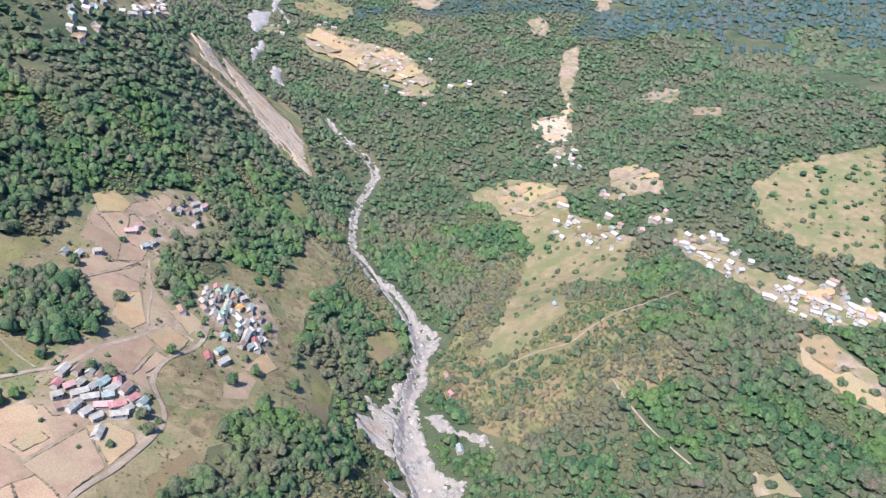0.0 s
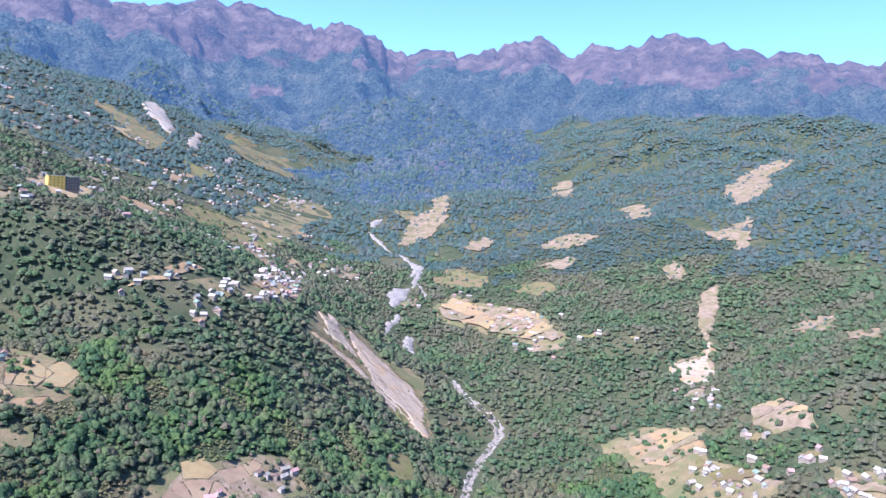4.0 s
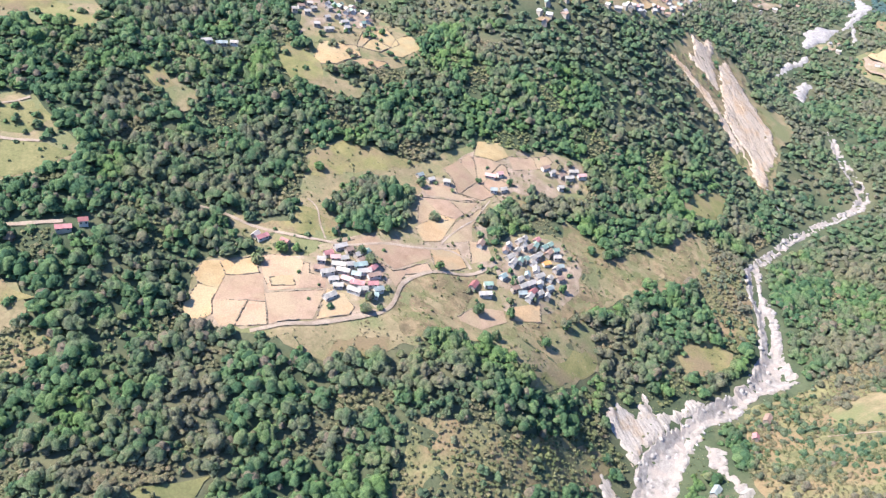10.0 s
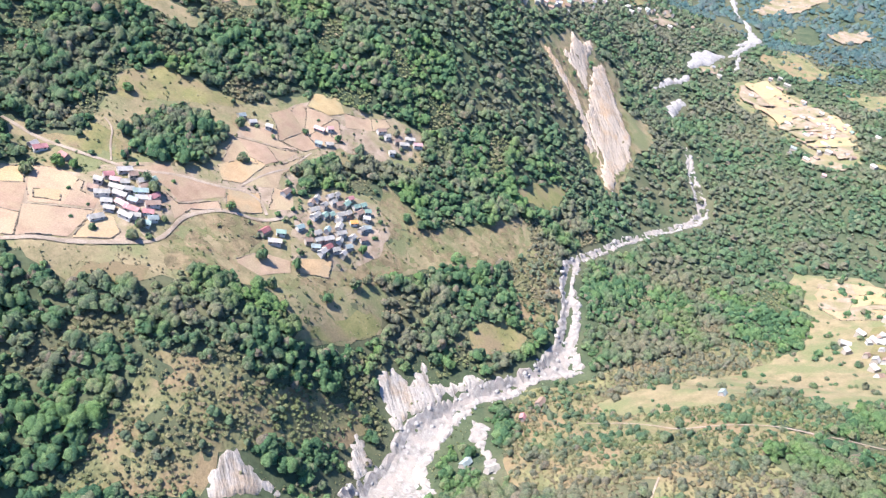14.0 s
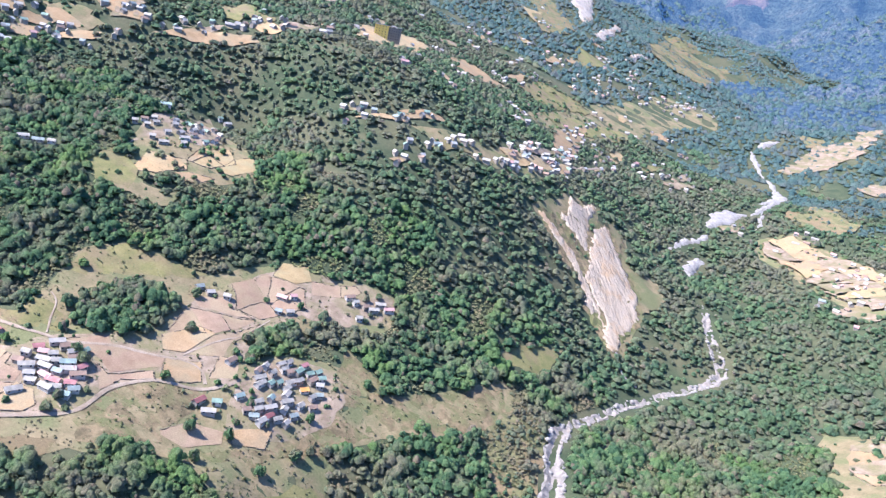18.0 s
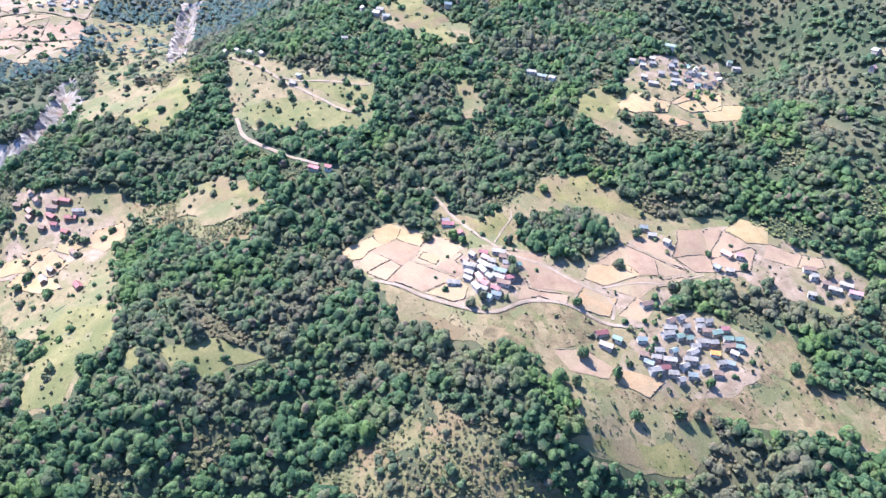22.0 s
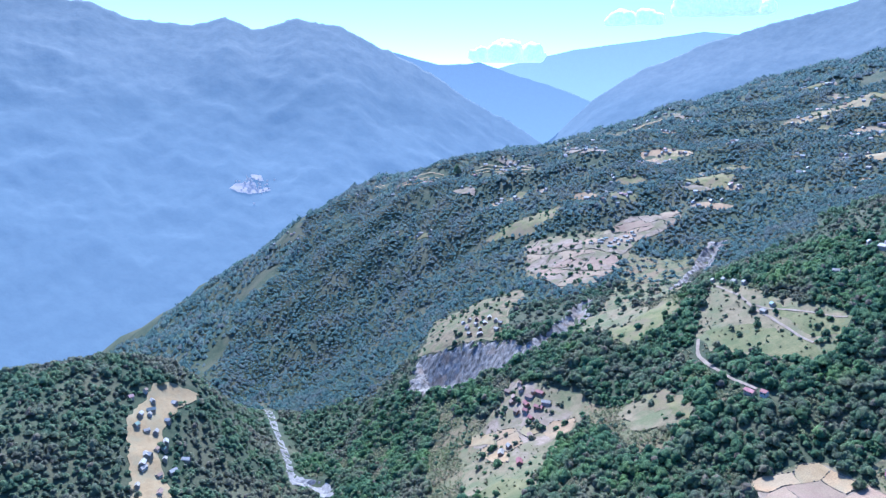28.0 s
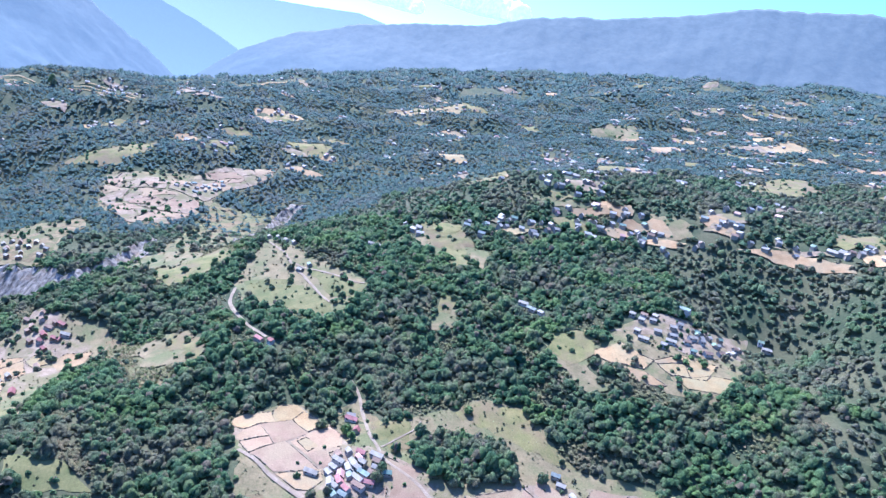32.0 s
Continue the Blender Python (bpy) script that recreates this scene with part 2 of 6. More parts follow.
# ---- plan of the place, in metres ----
PINK_PLOTS = [  # fallow plots round the terrace village
    [(10, 271), (9, 280), (7, 291), (25, 300), (37, 279)],
    [(15, 262), (10, 271), (37, 279), (45, 265), (22, 257)],
    [(16, 313), (27, 321), (45, 318), (48, 311), (58, 312), (60, 306), (34, 289), (25, 300)],
    [(33, 286), (61, 305), (64, 279), (45, 265)],
    [(56, 345), (69, 363), (75, 359), (102, 372), (106, 364), (89, 342), (78, 346)],
    [(79, 342), (89, 340), (105, 358), (110, 353), (96, 342), (95, 327)],
    [(80, 422), (86, 426), (117, 448), (109, 413), (88, 392)],
    [(85, 466), (97, 493), (125, 500), (136, 484), (119, 452), (101, 448), (94, 458)],
    [(133, 329), (141, 347), (156, 354), (160, 347), (148, 329), (135, 327)],
    [(110, 411), (121, 448), (121, 437), (120, 414), (124, 400), (108, 384)],
    [(125, 511), (152, 533), (158, 530), (154, 520), (132, 500)],
    [(73, 434), (92, 453), (101, 447), (116, 449), (85, 429)],
    [(129, 378), (122, 399), (133, 403), (141, 389)],
]
TAN_PLOTS = [  # stubble plots
    [(-7, 282), (-7, 293), (0, 298), (7, 291), (9, 280), (-2, 278)],
    [(0, 298), (15, 311), (23, 300), (7, 291)],
    [(-1, 262), (-2, 277), (9, 280), (10, 271), (15, 262), (9, 254), (3, 255)],
    [(61, 306), (71, 307), (80, 299), (80, 292), (66, 280)],
    [(88, 387), (97, 412), (109, 412), (106, 385), (97, 377)],
    [(103, 372), (118, 386), (127, 373), (112, 354)],
    [(101, 495), (100, 511), (116, 521), (125, 511), (118, 499)],
    [(30, 298), (41, 305), (45, 299), (34, 293)],
    [(159, 358), (176, 374), (179, 361), (164, 351)],
]
VILLAGE_GROUND = [  # trodden earth among houses and plots
    [(4, 256), (-7, 282), (-5, 296), (17, 315), (41, 324), (49, 344), (68, 364), (86, 391), (79, 423), (85, 466), (96, 494), (103, 512), (120, 518), (157, 539), (184, 545), (182, 513), (154, 481), (137, 476), (130, 447), (131, 413), (143, 395), (141, 379), (129, 369), (102, 345), (95, 330), (98, 312), (83, 289), (51, 266), (23, 256)],
    [(138, 395), (152, 436), (179, 451), (197, 430), (198, 407), (189, 384), (173, 360), (156, 355)],
    [(-213, 85), (-191, 114), (-166, 126), (-147, 145), (-115, 137), (-79, 110), (-105, 84), (-149, 56), (-162, 71)],
    [(-55, 524), (-72, 575), (-78, 668), (-21, 628), (-21, 572), (-46, 554)],
    [(552, 529), (560, 478), (554, 425), (538, 418), (536, 456), (538, 499)],
    [(570, 392), (573, 338), (573, 294), (585, 232), (565, 225), (542, 257), (549, 319), (557, 376)],
]
UPPER_PLOTS = [  # terraced plots below the upper village
    [(-33, 500), (-39, 527), (-22, 535), (-14, 544), (-6, 533), (-17, 511)],
    [(-14, 544), (-18, 569), (-7, 593), (13, 573), (5, 549)],
    [(7, 579), (15, 596), (30, 580), (22, 554), (10, 550)],
    [(-16, 510), (-3, 533), (14, 542), (8, 527), (-8, 509)],
]
LOWER_PLOTS = [  # plots of the lower village
    [(-153, 53), (-157, 61), (-145, 80), (-125, 82), (-143, 59)],
    [(-148, 80), (-142, 98), (-114, 107), (-109, 96), (-118, 86)],
    [(-125, 68), (-128, 78), (-107, 96), (-87, 99), (-97, 86)],
    [(-131, 120), (-139, 128), (-136, 147), (-117, 144), (-108, 129)],
    [(-136, 101), (-147, 108), (-141, 118), (-129, 119), (-125, 109)],
]
CLIFFTOP_PLOTS = [  # terraced plots above the gorge
    [(-678, 48), (-666, 93), (-640, 132), (-592, 135), (-595, 95), (-626, 57)],
    [(-591, 95), (-588, 134), (-564, 188), (-521, 179), (-520, 128), (-561, 87)],
    [(-617, 57), (-595, 92), (-563, 86), (-540, 76), (-550, 64)],
    [(-557, 80), (-517, 128), (-517, 178), (-467, 150), (-475, 112), (-503, 90)],
    [(-647, 139), (-646, 203), (-596, 199), (-572, 186), (-593, 138)],
]
EAST_PLOTS = [  # plots on the eastern side
    [(540, 623), (577, 614), (589, 563), (570, 539), (537, 549), (530, 578)],
    [(632, 550), (650, 526), (641, 489), (623, 458), (617, 475), (601, 486), (608, 519)],
    [(517, 234), (533, 222), (531, 173), (501, 155), (492, 181), (492, 211)],
    [(393, 171), (409, 162), (410, 145), (388, 160)],
    [(696, 762), (742, 758), (769, 776), (770, 764), (717, 702), (681, 698), (682, 734)],
    [(850, 636), (828, 567), (794, 547), (793, 586)],
    [(847, 715), (913, 733), (920, 714), (854, 659)],
]
FAR_EAST_PLOTS = [  # fields of the valley village
    [(508, 1107), (548, 1142), (604, 1077), (636, 1017), (618, 899), (601, 897), (577, 938), (547, 1021), (508, 1073)],
]
MEADOWS = [  # open meadows
    [(8, 391), (5, 415), (20, 442), (44, 447), (69, 462), (60, 443), (42, 426), (24, 399)],
    [(264, 573), (283, 612), (310, 643), (304, 595), (276, 568)],
    [(268, 409), (284, 433), (308, 431), (306, 411), (277, 389)],
    [(182, 304), (184, 315), (191, 338), (209, 365), (216, 368), (217, 355), (199, 327)],
    [(79, 259), (80, 274), (105, 287), (107, 278), (96, 268)],
    [(18, 362), (30, 363), (47, 360), (48, 347), (33, 339), (0, 338), (21, 346)],
]
MEADOWS_SOUTH = [  # pastures round the lower village
    [(21, 64), (-1, 68), (-23, 79), (-48, 84), (-59, 100), (-38, 120), (-6, 119), (8, 112), (13, 93), (30, 85)],
    [(30, 132), (33, 146), (35, 166), (50, 180), (57, 187), (55, 171), (58, 154), (50, 138)],
    [(16, 116), (21, 129), (36, 123), (28, 116)],
    [(-191, 249), (-177, 284), (-133, 312), (-104, 319), (-114, 290), (-154, 253)],
    [(-222, 299), (-175, 313), (-150, 343), (-131, 338), (-134, 317), (-174, 303)],
]
BROWN_SLOPES = [  # grazed brown slopes
    [(95, 327), (102, 345), (133, 371), (137, 353), (133, 329), (139, 324), (130, 304), (112, 292), (100, 302)],
    [(161, 343), (180, 363), (195, 416), (221, 421), (208, 392), (179, 347), (151, 323)],
    [(176, 473), (206, 468), (221, 465), (208, 433), (189, 422)],
    [(204, 445), (247, 498), (278, 543), (288, 514), (276, 475), (236, 443), (216, 422)],
]
CLIFFTOP_GRASS = [
    [(-507, -49), (-482, -17), (-470, 36), (-475, 65), (-438, 67), (-397, 57), (-350, 61), (-336, 49), (-349, 21), (-350, -10), (-363, -36)],
]
CLEARINGS = [  # where no trees stand
    [(1, 254), (-9, 283), (-7, 297), (16, 316), (36, 324), (8, 317), (-13, 332), (-11, 340), (-2, 340), (22, 345), (17, 365), (6, 397), (4, 416), (19, 443), (43, 448), (69, 461), (79, 479), (102, 513), (120, 518), (157, 539), (186, 548), (190, 520), (181, 501), (164, 492), (144, 494), (149, 469), (130, 447), (128, 420), (138, 405), (151, 439), (178, 455), (207, 465), (217, 461), (246, 500), (265, 527), (281, 557), (291, 524), (280, 478), (237, 441), (222, 416), (207, 394), (215, 373), (220, 359), (197, 323), (182, 302), (184, 315), (172, 315), (152, 319), (141, 311), (130, 304), (107, 278), (82, 259), (60, 258), (38, 258), (15, 253)],
    [(233, 784), (256, 856), (294, 935), (300, 867), (334, 910), (344, 853), (367, 820), (372, 775), (365, 737), (363, 702), (348, 686), (338, 709), (317, 729), (302, 761), (272, 762)],
    [(-34, 498), (-54, 529), (-72, 575), (-78, 668), (-21, 628), (26, 586), (38, 565), (28, 549), (7, 527), (-14, 508), (-42, 479)],
    [(-145, 56), (-164, 69), (-200, 81), (-217, 87), (-190, 114), (-165, 152), (-147, 158), (-127, 149), (-105, 137), (-74, 131), (-34, 124), (9, 121), (10, 100), (31, 88), (27, 66), (6, 64), (-29, 75), (-86, 63), (-143, 51)],
    [(-513, -56), (-498, -18), (-477, 36), (-480, 68), (-440, 71), (-396, 59), (-346, 63), (-329, 52), (-344, 21), (-346, -10), (-367, -42)],
    [(-685, 45), (-683, 143), (-653, 215), (-582, 199), (-525, 184), (-462, 148), (-468, 112), (-536, 66), (-609, 54)],
    [(-286, 265), (-224, 299), (-158, 351), (-130, 337), (-101, 320), (-112, 290), (-153, 248), (-198, 241)],
    [(527, 648), (575, 641), (595, 566), (558, 516), (560, 470), (556, 426), (537, 417), (505, 422), (482, 459), (525, 538), (521, 595)],
    [(518, 238), (538, 223), (535, 176), (499, 153), (490, 179), (486, 209)],
    [(570, 392), (569, 334), (573, 294), (585, 232), (563, 223), (537, 253), (549, 319), (554, 370)],
    [(501, 1115), (554, 1163), (612, 1085), (646, 1018), (623, 883), (593, 878), (567, 936), (537, 1018), (495, 1062)],
    [(105, 733), (146, 778), (210, 860), (238, 850), (191, 777), (134, 734)],
    [(188, 1315), (318, 1704), (439, 1697), (442, 1626), (361, 1512), (239, 1180), (141, 960)],
]
SCRUB = [  # low scrub in place of trees
    [(131, 248), (148, 256), (170, 265), (192, 280), (220, 309), (238, 309), (229, 287), (193, 242), (180, 229), (182, 211), (132, 185), (127, 203), (133, 222), (132, 236)],
    [(314, 386), (349, 409), (384, 444), (468, 514), (490, 513), (412, 260), (317, 275), (312, 321)],
    [(280, 478), (288, 548), (322, 518), (325, 453), (307, 436)],
    [(359, 372), (409, 429), (505, 488), (495, 412), (482, 353), (442, 309), (384, 317), (352, 338)],
    [(671, 396), (751, 404), (882, 397), (675, 262), (638, 273), (629, 320), (637, 363)],
    [(401, 310), (430, 269), (398, 236), (370, 255), (378, 289)],
    [(-160, 149), (-99, 215), (-38, 214), (-42, 192), (-108, 162)],
    [(-238, 14), (-159, 76), (-85, 63), (-10, 72), (-50, 44), (-172, 15)],
]
GROVE = [
    (36, 365),
    (34, 396),
    (45, 421),
    (68, 423),
    (81, 409),
    (84, 384),
    (74, 367),
    (52, 358),
]
RIVERBED = [  # boulder bed of the torrent
    (430, 860),
    (436, 858),
    (445, 806),
    (455, 763),
    (461, 742),
    (452, 722),
    (409, 674),
    (377, 631),
    (349, 580),
    (336, 551),
    (333, 513),
    (341, 488),
    (344, 454),
    (349, 434),
    (353, 422),
    (324, 399),
    (311, 377),
    (289, 356),
    (276, 320),
    (273, 300),
    (283, 279),
    (233, 251),
    (246, 291),
    (253, 327),
    (274, 359),
    (295, 383),
    (315, 407),
    (327, 439),
    (328, 467),
    (322, 503),
    (321, 536),
    (341, 581),
    (371, 637),
    (409, 687),
    (440, 721),
    (448, 745),
    (440, 779),
    (433, 822),
]
SPUR_BED = [
    (288, 347),
    (301, 342),
    (301, 326),
    (311, 303),
    (308, 287),
    (303, 302),
    (297, 321),
    (289, 328),
]
GORGE_BED = [
    (-587, -348),
    (-500, -293),
    (-372, -222),
    (-315, -185),
    (-238, -143),
    (-227, -124),
    (-231, -105),
    (-200, -84),
    (-182, -84),
    (-214, -118),
    (-207, -134),
    (-257, -162),
    (-334, -206),
    (-382, -239),
]
GORGE_BED_LOW = [
    (-100, -90),
    (-95, -70),
    (-93, -55),
    (-68, -28),
    (-45, -20),
    (-56, -39),
    (-79, -66),
]
SCARPS = [  # eroded river banks
    [(227, 336), (233, 349), (246, 346), (248, 365), (257, 357), (269, 362), (277, 375), (288, 378), (294, 383), (274, 359), (253, 327), (249, 314), (238, 326)],
    [(185, 212), (180, 218), (181, 228), (185, 237), (196, 235), (209, 235), (213, 234)],
    [(228, 290), (230, 300), (238, 296), (245, 290), (239, 271)],
]
GORGE_CLIFF = [
    (-364, -41),
    (-346, -10),
    (-342, 21),
    (-328, 51),
    (-297, 95),
    (-335, 113),
    (-387, 134),
    (-411, 150),
    (-350, 153),
    (-325, 143),
    (-294, 127),
    (-275, 108),
    (-259, 100),
    (-255, 73),
    (-258, 49),
    (-265, 29),
    (-282, 5),
    (-295, -20),
    (-311, -40),
]
FALL_GULLY = [
    (-578, 299),
    (-564, 321),
    (-520, 300),
    (-457, 283),
    (-374, 250),
    (-355, 234),
    (-394, 235),
    (-495, 266),
]
ROADS = [  # dirt roads and paths: line, width
    ([(-30, 329), (-15, 335), (-8, 335), (17, 336), (33, 336), (46, 341), (57, 340), (73, 356), (102, 372), (116, 384), (123, 382), (130, 373)], 4.0),
    ([(38, 259), (51, 267), (69, 279), (83, 290), (96, 303), (99, 315), (96, 334), (103, 347), (124, 363), (137, 374), (142, 386)], 4.5),
    ([(45, 342), (35, 355), (30, 367), (21, 370)], 2.0),
    ([(-272, 264), (-248, 276), (-205, 286), (-182, 295), (-151, 304), (-124, 315)], 4.0),
    ([(-206, 289), (-185, 306), (-168, 325), (-153, 345)], 3.5),
    ([(-179, 242), (-157, 239), (-129, 245), (-94, 257), (-75, 269)], 4.5),
    ([(352, 351), (374, 349), (391, 325), (417, 327), (451, 318), (491, 321)], 2.4),
    ([(374, 268), (369, 247), (368, 228), (370, 208), (374, 192)], 1.6),
    ([(-165, 1033), (-140, 1006), (-134, 1068), (-164, 1189)], 6.0),
    ([(180, 823), (201, 845), (223, 899), (248, 955), (271, 1062)], 6.0),
    ([(-405, 1354), (-343, 1358), (-278, 1355), (-231, 1385)], 5.0),
    ([(107, 382), (110, 397), (117, 414), (121, 438), (124, 455)], 2.0),
]
VILLAGE_ONE = [
    (52, 329),
    (65, 321),
    (70, 316),
    (73, 321),
    (62, 313),
    (84, 318),
    (87, 311),
    (88, 316),
    (61, 324),
    (62, 329),
    (56, 338),
    (71, 342),
    (52, 316),
    (65, 300),
    (72, 329),
    (57, 328),
    (67, 326),
]
VILLAGE_TWO = [
    (135, 360),
    (143, 366),
    (143, 358),
    (150, 378),
    (153, 411),
    (156, 420),
    (163, 427),
    (177, 433),
    (179, 427),
    (173, 417),
    (164, 415),
    (165, 408),
    (168, 403),
    (180, 415),
    (171, 398),
    (173, 392),
    (163, 378),
    (170, 379),
    (179, 384),
    (130, 399),
    (146, 405),
    (163, 434),
    (153, 396),
    (164, 391),
    (178, 403),
    (159, 372),
    (172, 437),
]
VILLAGE_ONE_MORE = [
    (76, 310),
    (82, 325),
    (68, 336),
    (76, 315),
    (80, 312),
    (66, 310),
    (62, 337),
    (76, 325),
    (79, 330),
    (51, 322),
    (57, 316),
    (72, 335),
]
VILLAGE_TWO_MORE = [
    (150, 400),
    (160, 423),
    (167, 385),
    (169, 431),
    (167, 421),
    (164, 372),
    (155, 428),
    (173, 428),
    (152, 423),
    (160, 407),
    (147, 412),
    (179, 393),
    (174, 382),
    (184, 408),
    (169, 373),
    (157, 402),
    (160, 383),
    (182, 420),
]
HAMLET = [
    (81, 447),
    (73, 446),
    (92, 451),
    (124, 466),
    (130, 471),
    (124, 486),
    (160, 517),
    (167, 520),
    (173, 522),
    (182, 531),
    (169, 505),
    (154, 519),
    (175, 530),
    (11, 327),
    (25, 329),
    (7, 327),
    (118, 481),
]
LONE_HOUSES = [
    (317, 355),
    (422, 378),
    (326, 375),
    (306, 300),
    (292, 305),
]
ROAD_HOUSES = [
    (-288, 266),
    (-279, 274),
    (-265, 281),
    (-254, 288),
    (-198, 301),
    (-191, 293),
    (-71, 264),
    (-65, 272),
    (-104, 469),
    (-94, 473),
    (-87, 479),
    (-235, 357),
    (-229, 365),
]
LOWER_VILLAGE = [
    (-175, 109),
    (-156, 117),
    (-162, 102),
    (-185, 89),
    (-189, 99),
    (-176, 93),
    (-166, 119),
    (-186, 110),
    (-198, 96),
    (-152, 108),
    (-199, 85),
    (-163, 92),
    (-171, 100),
    (-175, 118),
    (-127, 113),
    (-78, 108),
    (-109, 89),
    (-117, 93),
]
CLIFF_VILLAGE = [
    (-348, 30),
    (-358, 33),
    (-371, 44),
    (-389, 19),
    (-399, 17),
    (-390, 38),
    (-391, 9),
    (-351, 48),
    (-361, 52),
    (-376, 35),
    (-370, 18),
    (-355, 20),
    (-349, 38),
    (-379, 21),
    (-377, 11),
]
CLIFFTOP_VILLAGE = [
    (-627, 204),
    (-627, 177),
    (-631, 166),
    (-625, 188),
    (-612, 174),
    (-639, 195),
    (-650, 207),
    (-616, 196),
    (-608, 161),
    (-639, 181),
    (-621, 159),
    (-606, 184),
    (-636, 208),
    (-607, 150),
    (-640, 170),
    (-602, 170),
]
UPPER_VILLAGE = [
    (-37, 593),
    (-53, 545),
    (-59, 586),
    (-58, 564),
    (-42, 549),
    (-45, 559),
    (-50, 596),
    (-45, 575),
    (-49, 621),
    (-56, 575),
    (-59, 649),
    (-33, 584),
    (-21, 578),
    (-41, 613),
    (-69, 548),
    (-23, 595),
    (-60, 632),
    (-52, 637),
    (-33, 606),
    (-42, 628),
    (-44, 587),
    (-55, 604),
    (-36, 569),
    (-69, 557),
    (-68, 570),
    (-31, 558),
    (-58, 617),
    (-42, 601),
    (-33, 618),
    (-59, 553),
    (-72, 674),
    (-62, 680),
]
EAST_VILLAGE = [
    (541, 436),
    (550, 474),
    (552, 493),
    (537, 458),
    (542, 467),
    (540, 487),
    (550, 505),
    (545, 451),
    (531, 431),
    (536, 476),
    (532, 441),
    (543, 497),
    (647, 626),
    (654, 643),
    (631, 600),
    (674, 667),
    (671, 653),
    (639, 613),
    (659, 656),
    (666, 641),
    (625, 589),
]
EAST_TOWN = [
    (558, 365),
    (562, 336),
    (558, 351),
    (564, 385),
    (567, 343),
    (561, 374),
    (552, 339),
    (565, 357),
    (554, 328),
    (546, 322),
    (566, 366),
    (545, 246),
    (569, 246),
    (547, 259),
    (559, 278),
    (554, 242),
    (578, 254),
    (573, 267),
    (577, 240),
    (557, 250),
    (554, 265),
    (568, 257),
    (564, 230),
    (569, 278),
    (574, 228),
    (563, 267),
    (555, 231),
    (539, 254),
    (562, 287),
    (582, 232),
    (578, 273),
    (562, 239),
]
VALLEY_VILLAGE = [
    (604, 977),
    (586, 918),
    (583, 970),
    (598, 946),
    (599, 1011),
    (591, 980),
    (603, 959),
    (579, 903),
    (613, 974),
    (609, 999),
    (632, 1022),
    (634, 1012),
    (612, 1032),
    (602, 1023),
    (589, 932),
    (610, 1017),
    (621, 1009),
    (598, 1036),
    (602, 936),
    (629, 999),
    (554, 1151),
    (575, 1144),
    (565, 1131),
    (550, 1123),
    (565, 1157),
]
TOWN_QUARTERS = [  # the scattered town on the upper slope
    [(204, 831), (211, 848), (207, 817), (218, 880), (223, 905), (221, 864), (223, 847), (218, 834), (239, 908), (237, 922), (247, 947), (189, 816), (238, 895), (239, 935), (248, 925), (232, 880), (220, 891), (207, 861), (225, 916), (197, 841)],
    [(386, 1700), (402, 1724), (345, 1625), (333, 1645), (387, 1651), (327, 1694), (372, 1636), (362, 1685), (398, 1659), (362, 1663), (348, 1659), (373, 1702), (337, 1668), (416, 1723), (415, 1652), (400, 1709)],
    [(-42, 899), (-32, 995), (-13, 896), (-24, 978), (-16, 1025), (-40, 912), (-4, 1035), (-37, 940)],
    [(-250, 812), (-266, 814), (-251, 791), (-223, 768)],
    [(-699, 1448), (-647, 1357), (-681, 1381), (-709, 1456), (-652, 1434), (-667, 1478), (-589, 1523), (-661, 1497), (-734, 1406), (-559, 1460), (-556, 1505), (-618, 1577), (-640, 1320), (-632, 1570), (-677, 1458), (-526, 1410)],
    [(-355, 579), (-409, 625), (-312, 585), (-361, 649), (-332, 605), (-454, 658), (-421, 644), (-384, 632), (-408, 643), (-449, 696), (-405, 684), (-355, 625)],
    [(-170, 1866), (-187, 1817), (-275, 1715), (-204, 1715), (-164, 1882), (-211, 1691), (-250, 1638), (-189, 1874), (-240, 1652), (-176, 2019), (-175, 1892), (-237, 1820)],
    [(204, 1629), (237, 1684), (248, 1729), (215, 1572), (222, 1617), (217, 1698), (262, 1776), (191, 1640), (234, 1597), (220, 1676), (206, 1547), (234, 1746), (254, 1705), (191, 1571)],
    [(-562, 1997), (-544, 2067), (-491, 1872), (-581, 2015), (-570, 1861), (-532, 1871), (-613, 1603), (-705, 1928), (-578, 1595), (-691, 1716), (-542, 1964), (-617, 1766), (-493, 2037), (-486, 1910), (-773, 1893), (-648, 1933), (-446, 2036), (-606, 1667), (-667, 1768), (-731, 1812), (-451, 2018), (-567, 1888), (-596, 1761), (-616, 1856), (-601, 1995), (-630, 1975), (-686, 1790), (-671, 1856), (-791, 1927), (-705, 1904)],
    [(-1009, 1531), (-965, 1700), (-969, 1491), (-924, 1678), (-1013, 1478), (-1047, 1312), (-1115, 1132), (-956, 1678), (-905, 1844), (-1015, 1373), (-1059, 1090), (-987, 1584), (-1072, 1103), (-1091, 1300), (-985, 1382), (-1044, 1338), (-1030, 1514), (-1034, 1150), (-1090, 1146), (-1088, 1312), (-1061, 1233), (-944, 1762), (-922, 1790), (-1090, 1371), (-975, 1618), (-979, 1427), (-1083, 1424), (-1122, 1304), (-1009, 1417), (-1065, 1268), (-1124, 1324), (-1088, 1270), (-1127, 1221), (-924, 1767), (-1018, 1573), (-961, 1579), (-1102, 1257), (-874, 1919), (-1095, 1287), (-1101, 1345)],
]
